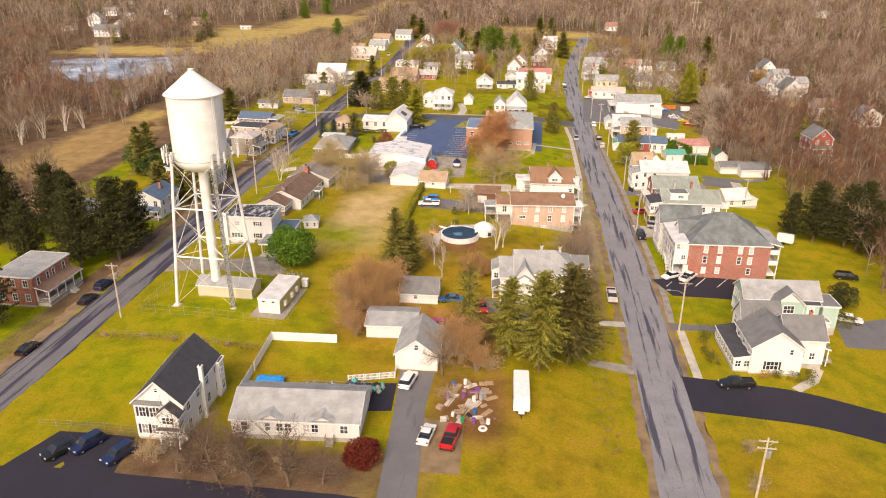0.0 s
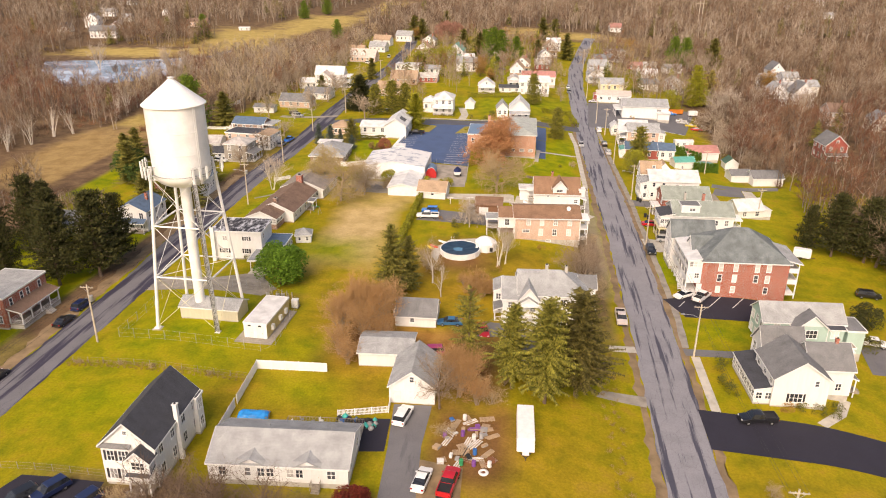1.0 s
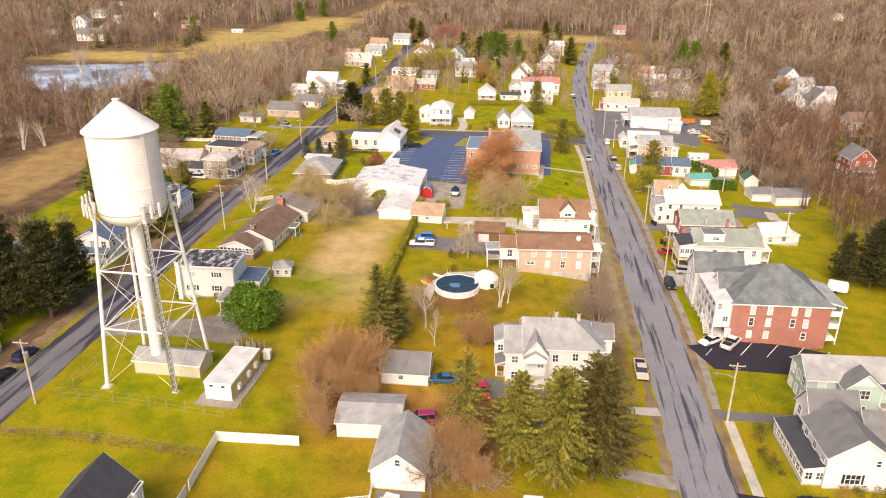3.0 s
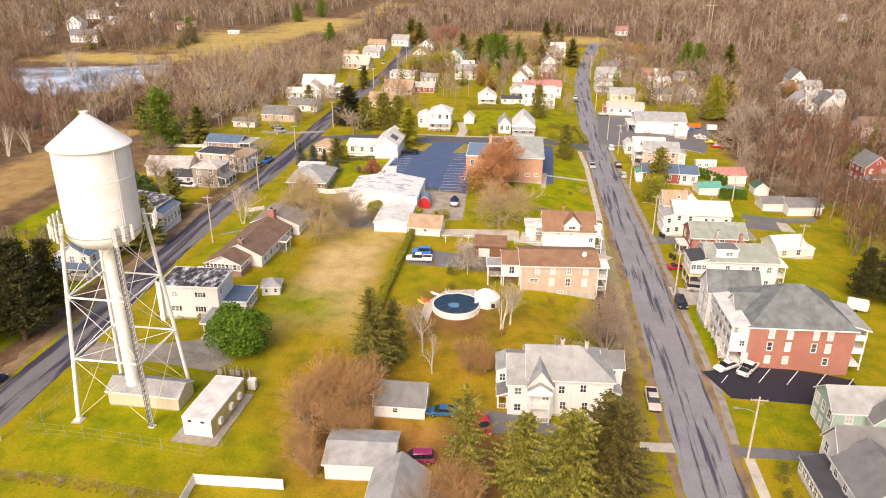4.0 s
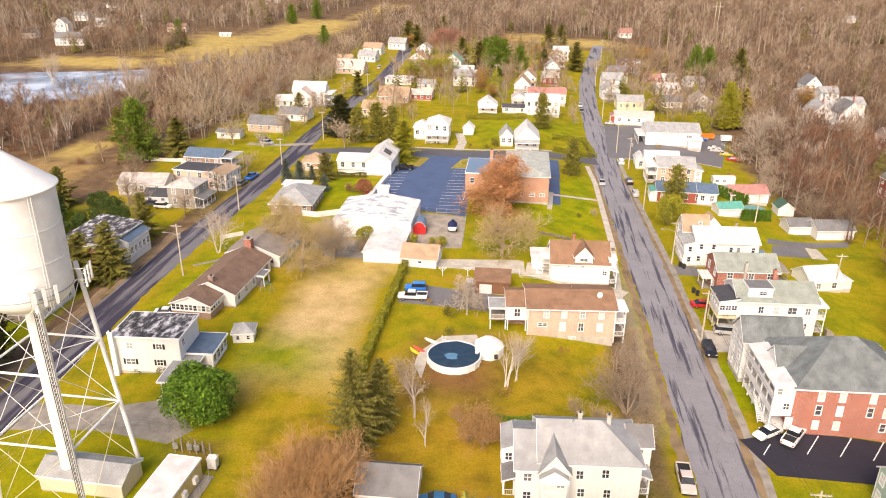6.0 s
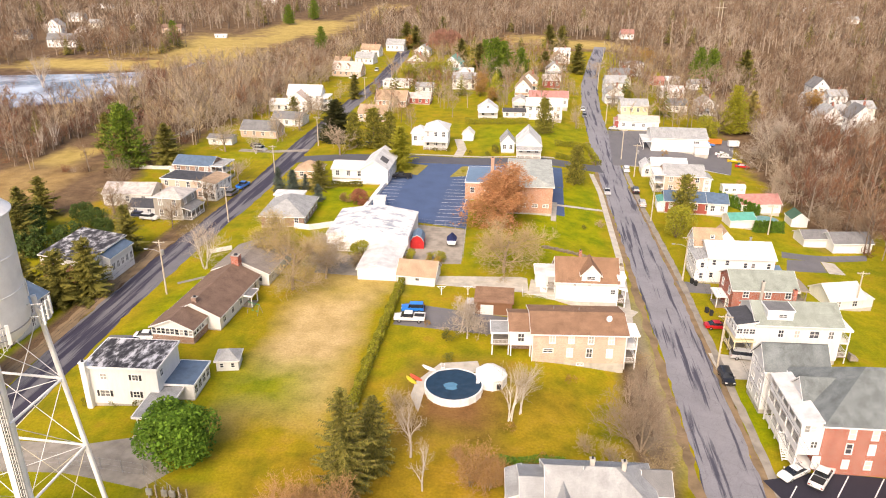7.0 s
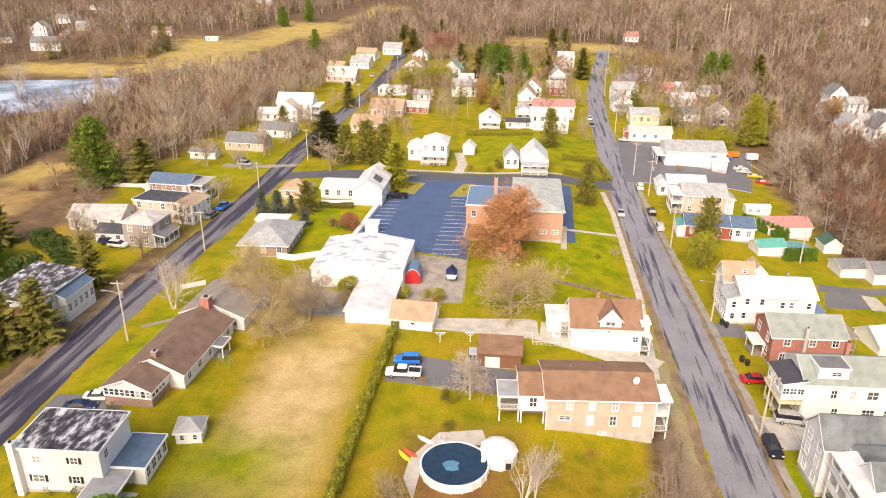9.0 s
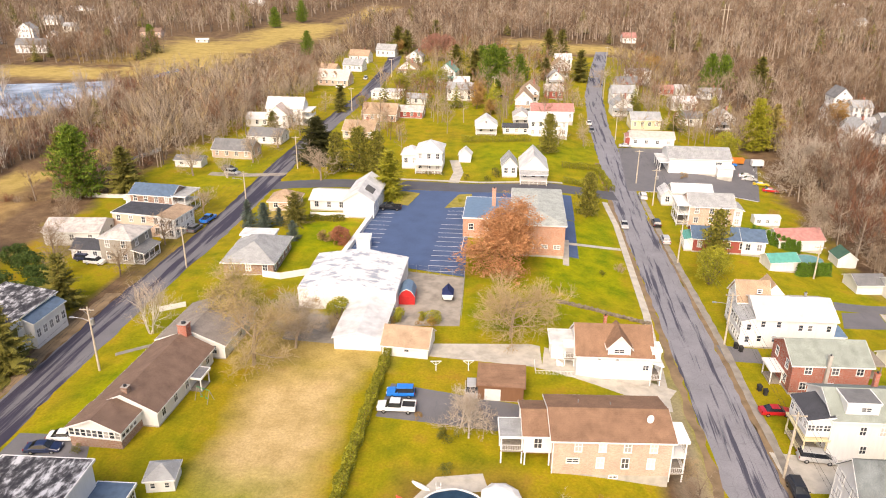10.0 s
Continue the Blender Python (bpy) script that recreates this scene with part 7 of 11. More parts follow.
fence("board_fence", [(-75.2, 211.0), (-70.8, 213.0)], 1.1, "low white board fence beside the birch", "panel", TRIM)
fence("board_fence", [(-129, 276.5), (-114.5, 277.4)], 1.2, "low weathered white fence", "panel", TRIM)
fence("chain_link_fence", [(-32.2, 233.2), (-19.4, 230.8), (-18.4, 212)], 1.6, "chain-link fence along the parking lot", "wire", STEEL, 2.6)
fence("white_post_fence", [(67.5, 340), (72.5, 314)], 0.9, "row of white posts at the edge of the lot", "wire", TRIM, 2.4)
t = thing("retaining_wall", -46.6, 239.0, 0, "low white concrete wall along the parking lot", "wall")
bm = bmesh.new()
hull(bm, [(-0.45, 0, -0.6), (0.45, 0, -0.6), (1.95, 31, -0.6), (1.05, 31, -0.6)], [(-0.45, 0, 1.0), (0.45, 0, 1.0), (1.95, 31, 1.0), (1.05, 31, 1.0)])
part("wall", bm, TRIM, t)
bm = bmesh.new()
hull(bm, [(-0.52, -0.05, 1.0), (0.52, -0.05, 1.0), (2.02, 31.05, 1.0), (0.98, 31.05, 1.0)], [(-0.52, -0.05, 1.1), (0.52, -0.05, 1.1), (2.02, 31.05, 1.1), (0.98, 31.05, 1.1)])
part("coping", bm, TRIM, t)
fence("white_fence", [(-60.5, 262.4), (-51.0, 262.8)], 1.3, "white board fence behind the clipped hedge")


# ---- pool ----
def pool(x, y):
    t = thing("round_pool", x, y, 0, "round white above-ground pool with a dark blue winter cover", "pool")
    R = 4.4
    bm = bmesh.new()
    lathe(bm, [(R - 0.1, 1.15), (R - 0.1, 1.3), (R + 0.12, 1.3), (R + 0.12, 1.2), (R, 1.18), (R, -0.5)], 40)
    part("pool_wall", bm, TRIM, t)
    bm = bmesh.new()
    rings = []
    for k in range(9):
        r = (R - 0.1) * (1 - k / 8)
        rings.append((max(r, 0.0), 1.22 - 0.28 * (1 - (r / R) ** 2) ** 0.8))
    lathe(bm, rings, 40)
    rnd = random.Random(5)
    for v in bm.verts:
        v.co.z += 0.05 * math.sin(9 * math.atan2(v.co.y, v.co.x)) * (v.co.xy.length / R) + rnd.uniform(-0.015, 0.015)
    cov = part("pool_cover", bm, plain("dark_blue_tarp", (0.018, 0.045, 0.08), 0.4, var=0.35), t, "dark blue tarpaulin cover", True)
    bm = bmesh.new()
    lathe(bm, [(1.1, 0.975), (0.7, 0.985), (0, 0.99)], 9, -0.4, -0.2)
    for v in bm.verts:
        v.co.x = -0.4 + (v.co.x + 0.4) * (1 + 0.3 * math.sin(v.co.y * 5))
    part("puddle", bm, plain("pale_blue_puddle", (0.10, 0.24, 0.36), 0.1, var=0.2), cov, "pale blue puddle on the cover")
    for k in range(20):
        a = 2 * math.pi * k / 20
        bm = bmesh.new()
        box(bm, -0.08, 0.08, -0.06, 0.06, -0.3, 1.28)
        ob = part("upright", bm, TRIM, t)
        ob.matrix_basis = pose((R + 0.06) * math.cos(a), (R + 0.06) * math.sin(a), 0, 0, 0, math.degrees(a) + 90)
    bm = bmesh.new()
    box(bm, 3.4, 7.0, 0.8, 4.4, 1.05, 1.2)
    part("deck", bm, TRIM, t, "raised white pool deck")
    bm = bmesh.new()
    lathe(bm, [(2.45, -0.4), (2.45, 1.9), (2.6, 1.95), (1.5, 2.75), (0.35, 3.15), (0, 3.2)], 9, 5.6, 3.0)
    for v in bm.verts:
        v.co.z -= 0.25 * max(0.0, (v.co.x - 5.0) / 2.6) * (1 if v.co.z > 1 else 0)
    sh = part("shelter", bm, TRIM, t, "white peaked fabric shelter beside the pool")
    bm = bmesh.new()
    box(bm, 6.6, 7.3, 0.62, 0.72, 0.4, 1.3)
    part("opening", bm, DARKMETAL, sh, "small dark opening")
    bm = bmesh.new()
    for s in (-0.3, 0.3):
        tube(bm, (s - 2.2, 4.6, -0.2), (s - 2.2, 4.5, 2.1), 0.035, sides=5)
        tube(bm, (s - 2.2, 4.5, 2.1), (s - 2.2, 3.9, 2.1), 0.035, sides=5)
    for k in range(5):
        box(bm, -2.5, -1.9, 4.5, 4.62, 0.2 + 0.25 * k, 0.24 + 0.25 * k)
    part("pool_ladder", bm, TRIM, t)
    return t


sheet("pool_surround", [[(-21.4, 160), (-19.6, 156), (-19.4, 162), (-21.2, 164)], [(-21.2, 164), (-19.4, 162), (-16, 167), (-18, 170)], [(-18, 170), (-16, 167), (-11, 168.2), (-12, 171.4)]], PAVING, 0.03, "curved pale concrete edge beside the pool", "paving", 3)
pool(-15.0, 162.2)
for k, (x, y, col, nm) in enumerate(((-19.6, 168.0, (0.75, 0.74, 0.70), "white"), (-21.3, 165.0, (0.60, 0.10, 0.05), "faded red"), (-21.9, 164.2, (0.65, 0.48, 0.04), "yellow"))):
    t = thing("kayak", x, y, -30 - 8 * k, f"upturned {nm} plastic kayak lying beside the pool", "kayak", "kayaks")
    bm = bmesh.new()
    n, pr = 12, 8
    rows = []
    for i in range(n + 1):
        s = i / n * 2 - 1
        w = 0.36 * (1 - abs(s) ** 2.4) + 0.01
        rows.append([bm.verts.new((1.5 * s, w * math.cos(math.pi * j / pr), 0.02 + 0.32 * math.sin(math.pi * j / pr) * (1 - abs(s) ** 3) + 0.12 * abs(s) ** 3)) for j in range(pr + 1)])
    for a, b in zip(rows, rows[1:]):
        for j in range(pr):
            bm.faces.new((a[j], a[j + 1], b[j + 1], b[j]))
    part("hull", bm, plain("kayak_" + nm, col, 0.35, var=0.1), t, soft=True)
    bm = bmesh.new()
    box(bm, -1.35, 1.35, -0.03, 0.03, 0.33, 0.37)
    part("keel_strip", bm, plain("kayak_" + nm, col), t)

# ---- vegetation ----
BARK = plain("grey_brown_bark", (0.17, 0.12, 0.085), 0.95, var=0.4, scale=4)
BARK_WHITE = plain("white_birch_bark", (0.70, 0.64, 0.55), 0.8, var=0.35, scale=2.0)
BARK_PALE = plain("pale_birch_bark", (0.52, 0.46, 0.40), 0.9, var=0.35, scale=3)
BARK_TAN = plain("tan_grey_bark", (0.30, 0.23, 0.16), 0.95, var=0.35, scale=4)


def twig_material(name, a, b, c):
    nt = NT(name, 0.95, 0, 0.1)
    isl = nt.n("ShaderNodeNewGeometry").outputs["Random Per Island"]
    big = nt.noise(nt.pos((1, 1, 0.3)), 0.045, 4)
    k = mixrgb(nt, nt.ramp(isl, [(0.2, 0.0), (0.8, 1.0)]), a, b)
    nt.color(mixrgb(nt, nt.ramp(big, [(0.4, 0.0), (0.62, 0.75)]), k, c))
    MATS[name] = nt.m
    return nt.m


TWIG = twig_material("bare_twigs", (0.20, 0.145, 0.10), (0.38, 0.295, 0.21), (0.29, 0.21, 0.14))
TWIG_RED = twig_material("russet_twigs", (0.29, 0.165, 0.072), (0.49, 0.315, 0.16), (0.41, 0.23, 0.095))
TWIG_PALE = twig_material("pale_twigs", (0.36, 0.29, 0.22), (0.50, 0.43, 0.35), (0.42, 0.34, 0.26))
TWIG_YEL = twig_material("yellow_brown_twigs", (0.34, 0.25, 0.14), (0.48, 0.38, 0.22), (0.40, 0.29, 0.16))
WOOD_W = (twig_material("woods_brown", (0.125, 0.078, 0.050), (0.29, 0.20, 0.13), (0.22, 0.132, 0.082)), twig_material("woods_red_brown", (0.155, 0.078, 0.044), (0.33, 0.188, 0.108), (0.26, 0.122, 0.066)),
          twig_material("woods_grey", (0.20, 0.150, 0.106), (0.39, 0.31, 0.225), (0.315, 0.235, 0.16)), twig_material("woods_dark", (0.078, 0.050, 0.034), (0.185, 0.126, 0.084), (0.14, 0.082, 0.052)))
# east woods: maroon twigs, also darkened for the light fall-off at the view's edge
WOOD_MAROON = twig_material("woods_maroon", (0.105, 0.047, 0.030), (0.235, 0.125, 0.078), (0.18, 0.078, 0.046))
WOOD_E = (WOOD_MAROON, WOOD_W[3], WOOD_W[1], WOOD_MAROON, WOOD_W[3], WOOD_W[0])
# far woods: distance haze is mixed into these paler, greyer twig colours
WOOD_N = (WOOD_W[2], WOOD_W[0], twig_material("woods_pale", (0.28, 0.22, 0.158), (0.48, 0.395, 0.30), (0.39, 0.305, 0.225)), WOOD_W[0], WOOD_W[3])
SPRUCE_DK = foliage("dark_olive_needles", (0.026, 0.032, 0.010), (0.085, 0.080, 0.022))
SPRUCE_OL = foliage("olive_spruce_needles", (0.09, 0.09, 0.017), (0.26, 0.225, 0.045))
SPRUCE_LT = foliage("light_olive_needles", (0.085, 0.09, 0.014), (0.33, 0.295, 0.048))
SPRUCE_DO = foliage("brownish_olive_needles", (0.055, 0.05, 0.014), (0.17, 0.14, 0.034))
PINE_G = foliage("green_pine_needles", (0.05, 0.11, 0.012), (0.22, 0.29, 0.03))
BLUE_SP = foliage("blue_spruce_needles", (0.06, 0.09, 0.07), (0.14, 0.17, 0.13))
YELGREEN = foliage("yellow_green_leaves", (0.19, 0.21, 0.015), (0.42, 0.37, 0.035))
HEDGE_G = foliage("olive_hedge_leaves", (0.075, 0.082, 0.012), (0.19, 0.175, 0.028))
SHRUB_G = foliage("green_shrub_leaves", (0.055, 0.13, 0.010), (0.17, 0.29, 0.028))
OAK_L = foliage("russet_oak_leaves", (0.38, 0.165, 0.068), (0.60, 0.31, 0.145))
ORANGE_L = foliage("orange_brown_leaves", (0.26, 0.14, 0.03), (0.42, 0.26, 0.07))
PINK_L = foliage("dusty_pink_leaves", (0.28, 0.13, 0.09), (0.42, 0.22, 0.16))
DARKRED_L = foliage("dark_red_barberry_leaves", (0.10, 0.014, 0.010), (0.20, 0.034, 0.018))
YEL_L = foliage("straw_yellow_leaves", (0.30, 0.24, 0.05), (0.48, 0.38, 0.12))
WEED_L = foliage("dry_weed_stalks", (0.24, 0.16, 0.05), (0.40, 0.28, 0.10))


class Acc:
    """Gathers vertices and faces of one mesh."""

    def __init__(self):
        self.v, self.f = [], []

    def tube(self, p, q, r0, r1, sides=4):
        d = (q - p)
        if d.length < 1e-5:
            return
        d = d.normalized()
        u = d.orthogonal().normalized()
        w = d.cross(u)
        b = len(self.v)
        for c, r in ((p, r0), (q, r1)):
            for i in range(sides):
                a = 2 * math.pi * i / sides
                self.v.append(c + u * (math.cos(a) * r) + w * (math.sin(a) * r))
        for i in range(sides):
            j = (i + 1) % sides
            self.f.append((b + i, b + j, b + sides + j, b + sides + i))

    def tri(self, a, b, c):
        n = len(self.v)
        self.v += [a, b, c]
        self.f.append((n, n + 1, n + 2))

    def quad(self, a, b, c, d):
        n = len(self.v)
        self.v += [a, b, c, d]
        self.f.append((n, n + 1, n + 2, n + 3))

    def leaf(self, p, size, rnd):
        a = Vector((rnd.uniform(-1, 1), rnd.uniform(-1, 1), rnd.uniform(-0.6, 0.6)))
        b = Vector((rnd.uniform(-1, 1), rnd.uniform(-1, 1), rnd.uniform(-0.8, 0.8)))
        a, b = a * size, b * size
        self.quad(p - a * 0.5, p + b * 0.35, p + a * 0.5, p - b * 0.35)

    def mesh(self, name, material):
        me = bpy.data.meshes.new(name)
        me.from_pydata([tuple(p) for p in self.v], [], self.f)
        me.materials.append(material)
        me.update()
        return me


def rand_dir(rnd, up=0.3):
    return Vector((rnd.uniform(-1, 1), rnd.uniform(-1, 1), rnd.uniform(-1, 1) + up)).normalized()


def bare_tree_meshes(seed, h=12.0, spread=0.55, stems=1, twig=1.0, trunk_mat=None, twig_mat=None, leaf_mat=None, leaves=0, kids=4, tw_r=0.03, leaf=0.034, lean=0.45):
    """Trunk with limbs, a haze of fine twigs, and perhaps leaves that still hang on."""
    rnd = random.Random(seed)
    wood, twigs, lf = Acc(), Acc(), Acc()
    tips = []

    def fan(p, q, d, length):
        for _ in range(int(9 * twig)):
            u = p.lerp(q, rnd.uniform(0.15, 1.0))
            e = u + (d * 0.8 + rand_dir(rnd, 0.35)).normalized() * length * rnd.uniform(0.5, 1.1)
            s = rand_dir(rnd, 0) * tw_r
            twigs.tri(u - s, u + s, e)
            tips.append(e)
            for _ in range(2):
                u2 = u.lerp(e, rnd.uniform(0.3, 0.9))
                e2 = u2 + ((e - u).normalized() + rand_dir(rnd, 0.3)).normalized() * length * rnd.uniform(0.25, 0.55)
                s = rand_dir(rnd, 0) * tw_r * 0.8
                twigs.tri(u2 - s, u2 + s, e2)
                tips.append(e2)

    def grow(p, d, length, r, lev):
        n = 3 if lev < 2 else 2
        q = p
        first = p
        for i in range(n):
            d = (d + rand_dir(rnd, 0.15) * (0.14 if lev < 2 else 0.25)).normalized()
            e = q + d * (length / n)
            r1 = r * (1 - 0.5 * (i + 1) / n)
            (wood if lev < 2 else twigs).tube(q, e, r * (1 - 0.5 * i / n), r1, 6 if lev == 0 else 4 if lev < 2 else 3)
            if lev < 2:
                for _ in range(kids + 1 - lev if i else (2 if stems == 1 else 1)):
                    side = (d * rnd.uniform(0.4, 0.9) + rand_dir(rnd, 0.22) * (0.75 + spread)).normalized()
                    at = q.lerp(e, rnd.uniform(0.35, 1.0)) if i else e
                    grow(at, side, length * rnd.uniform(0.45, 0.66), max(tw_r * 0.8, r1 * rnd.uniform(0.4, 0.6)), lev + 1)
            q = e
        if lev:
            fan(first.lerp(q, 0.3), q, d, length * (0.75 if lev == 2 else 0.4))
    for s in range(stems):
        base = Vector((rnd.uniform(-0.5, 0.5), rnd.uniform(-0.5, 0.5), -0.4)) if stems > 1 else Vector((0, 0, -0.4))
        d = Vector((0, 0, 1)) if stems == 1 else Vector((rnd.uniform(-lean, lean), rnd.uniform(-lean, lean), 1)).normalized()
        grow(base, d, h * 0.58, h * (0.02 if stems == 1 else 0.01) + 0.03, 0)
    top = max((v.z for v in wood.v + twigs.v), default=h)
    for k in range(leaves):
        t = rnd.choice(tips)
        lf.leaf(t + rand_dir(rnd, 0) * rnd.uniform(0, h * 0.05), top * leaf, rnd)
    for acc in (wood, twigs, lf):
        acc.v = [v * (h / top) for v in acc.v]
    out = [wood.mesh("trunk", trunk_mat or BARK), twigs.mesh("crown", twig_mat or TWIG)]
    if leaves:
        out.append(lf.mesh("leaves", leaf_mat))
    return out


def conifer_meshes(seed, h, r, mat, airy=0.0, base=0.08, shape=1.0, spray=0.5, whorl=0.42, per=10, step=0.42):
    """Straight trunk, whorls of drooping boughs, each hung with needle sprays."""
    rnd = random.Random(seed)
    wood, lf = Acc(), Acc()
    wood.tube(Vector((0, 0, -0.4)), Vector((0, 0, h * 0.97)), h * 0.014 + 0.06, 0.02, 7)
    z = h * base
    while z < h * 0.985:
        f = (z / h - base) / (1 - base)
        rad = r * ((1 - f) ** shape) * (0.85 + 0.15 * math.sin(z * 2.1 + seed)) + 0.12
        if step < 0.3:
            rad *= min(1.0, 0.6 + 2.2 * f)
        k = max(4, int(per * (0.5 + 0.5 * (1 - f))))
        for i in range(k):
            if rnd.random() < airy:
                continue
            a = 2 * math.pi * (i + rnd.random()) / k
            L = 1.35 * rad * rnd.uniform(0.5, 1.18)
            rise = 0.25 * f - 0.22 * (1 - f) + rnd.uniform(-0.14, 0.14)
            d = Vector((math.cos(a), math.sin(a), rise)).normalized()
            p = Vector((0, 0, z + rnd.uniform(-0.4, 0.4) * whorl))
            tip = p + d * L + Vector((0, 0, 0.10 * L))
            wood.tube(p, tip, 0.035, 0.008, 3)
            side = Vector((-math.sin(a), math.cos(a), 0))
            # flat web of needles along the bough
            wb = L * (rnd.uniform(0.14, 0.24) if step > 0.4 else 0.06)
            mid = p.lerp(tip, 0.55) - Vector((0, 0, 0.08 * L))
            lf.quad(p.lerp(tip, 0.1), mid + side * wb, tip - d * 0.1 * L, mid - side * wb)
            m = max(3, int(L / step))
            for j in range(m):
                s = (j + 0.6) / m
                c = p.lerp(tip, s)
                wdt = 1.35 * spray * (1.15 - 0.55 * s) * rnd.uniform(0.7, 1.25)
                for sd in (-1, 1):
                    e = c + side * (sd * wdt) + d * (wdt * 0.55) - Vector((0, 0, wdt * rnd.uniform(0.15, 0.6)))
                    o = d * wdt * 0.36
                    lf.tri(c - o, c + o, e)
                e = c + d * wdt * 0.5 + Vector((0, 0, rnd.uniform(-0.1, 0.35) * wdt))
                lf.tri(c - side * wdt * 0.22, c + side * wdt * 0.22, e)
                q = c + rand_dir(rnd, 0.2) * wdt * 0.45
                o = rand_dir(rnd, 0) * wdt * 0.24
                lf.tri(q - o, q + o, q + (d + rand_dir(rnd, -0.2)).normalized() * wdt * 0.8)
        z += whorl * rnd.uniform(0.8, 1.25) * (0.6 + 0.5 * (1 - f))
    return [wood.mesh("trunk", BARK), lf.mesh("crown", mat)]


def pine_meshes(seed, h, r, mat, base=0.1):
    """White pine: tiers of level limbs, each a plate of soft needle tufts."""
    rnd = random.Random(seed)
    wood, lf = Acc(), Acc()
    wood.tube(Vector((0, 0, -0.4)), Vector((0, 0, h * 0.96)), h * 0.016 + 0.05, 0.05, 7)
    z = h * base
    while z < h * 0.97:
        f = (z / h - base) / (1 - base)
        rad = r * min(1.0, 0.72 + 1.3 * f) * (1 - f) ** 0.62 + 0.5
        k = 7 if f < 0.8 else 5
        a0 = rnd.uniform(0, 6.28)
        for i in range(k):
            a = a0 + 2 * math.pi * (i + rnd.uniform(-0.3, 0.3)) / k
            L = rad * rnd.uniform(0.62, 1.18)
            d = Vector((math.cos(a), math.sin(a), 0.12 + 0.5 * f)).normalized()
            side = Vector((-d.y, d.x, 0)).normalized()
            p = Vector((0, 0, z + rnd.uniform(-0.25, 0.25)))
            tip = p + d * L
            wood.tube(p, tip, 0.06, 0.02, 4)
            for j in range(max(3, int(L / 0.75))):
                s = (j + 0.7) / max(3, int(L / 0.75))
                c = p.lerp(tip, s) + side * rnd.uniform(-0.28, 0.28) * L * (1.1 - 0.6 * s)
                for _ in range(13):
                    q = c + Vector((rnd.gauss(0, 0.36), rnd.gauss(0, 0.36), rnd.gauss(0, 0.16)))
                    e = q + (d * 0.6 + rand_dir(rnd, 0.6)).normalized() * rnd.uniform(0.5, 0.9)
                    w = rand_dir(rnd, 0) * 0.19
                    lf.tri(q - w, q + w, e)
        z += rnd.uniform(0.75, 1.15) * (1.0 if f < 0.75 else 0.7)
    return [wood.mesh("trunk", BARK), lf.mesh("crown", mat)]


def bush_meshes(seed, w, h, mat, n=3000, size=0.16, lumps=16, trunk=True, flat=1.0):
    """Leafy crown: many small leaves over uneven clumps."""
    rnd = random.Random(seed)
    wood, lf = Acc(), Acc()
    cl = []
    for i in range(lumps):
        d = rand_dir(rnd, 0.2)
        cl.append((Vector((d.x * w * 0.36, d.y * w * 0.36 * flat, h * 0.5 + d.z * h * 0.34)), rnd.uniform(0.16, 0.27) * min(w, h)))
        if trunk:
            wood.tube(Vector((0, 0, -0.3)), cl[-1][0], 0.05, 0.02, 4)
    for k in range(n):
        c, r = cl[k % lumps]
        q = c + rand_dir(rnd, 0.25) * r * (1 - 0.35 * rnd.random() ** 2)
        q.z = max(0.08, q.z)
        lf.leaf(q, size * rnd.uniform(0.7, 1.5), rnd)
    out = [lf.mesh("crown", mat)]
    if trunk:
        out = [wood.mesh("trunk", BARK)] + out
    return out


def plant(name, meshes, x, y, yaw=0, scale=1.0, label="", category="tree", group="trees", wide=1.0):
    t = thing(name, x, y, yaw, label, category, group)
    for me in meshes:
        share(me.name.split(".")[0], me, t)
    t.matrix_basis = pose(x, y, H(x) - (0.02 if category == "tree" else 0.16), 0, 0, yaw) @ Matrix.Diagonal((scale * wide, scale * wide, scale, 1))
    return t


def grove(name, make, spots, label, category="tree", group="trees", height=None):
    """Several alike trees from a few shared shapes; spots: x, y, height."""
    forms = [make(k) for k in range(min(3, len(spots)))]
    rnd = random.Random(name)
    for i, (x, y, s) in enumerate(spots):
        plant(name, forms[i % len(forms)], x, y, rnd.uniform(0, 360), s / height, label, category, group, rnd.uniform(0.9, 1.12))


# conifers
plant("spruce", conifer_meshes(1, 15.0, 4.0, SPRUCE_LT, 0.2, 0.2, 0.6, 0.42, 0.36, 11, 0.26), -1.5, 109.2, 10, 1, "light olive spruce on the open lawn")
plant("spruce", conifer_meshes(2, 18.0, 4.7, SPRUCE_LT, 0.16, 0.17, 0.5, 0.44, 0.36, 12, 0.26), 3.7, 106.6, 70, 1, "tall yellow-olive spruce with drooping boughs")
plant("spruce", conifer_meshes(3, 18.4, 5.4, SPRUCE_DO, 0.08, 0.16, 0.45, 0.46, 0.36, 12, 0.26), 8.6, 110.4, 140, 1, "tall dark olive spruce with drooping boughs")
plant("spruce", conifer_meshes(4, 15.5, 4.4, SPRUCE_LT, 0.42, 0.06, 0.55, 0.36, 0.45, 9, 0.3), -8.6, 112.6, 200, 1, "thin straggly olive spruce beside the drive")
plant("spruce", conifer_meshes(5, 16.0, 4.0, SPRUCE_OL, 0.08, 0.04, 0.62, 0.4, 0.4, 11, 0.28), -25.8, 137.0, 0, 1, "dense dark spruce beside the hedge")
plant("spruce", conifer_meshes(6, 11.5, 3.3, SPRUCE_OL, 0.08, 0.05, 0.62, 0.38, 0.38, 10, 0.28), -23.4, 142.6, 50, 1, "dark spruce beside the long hedge")
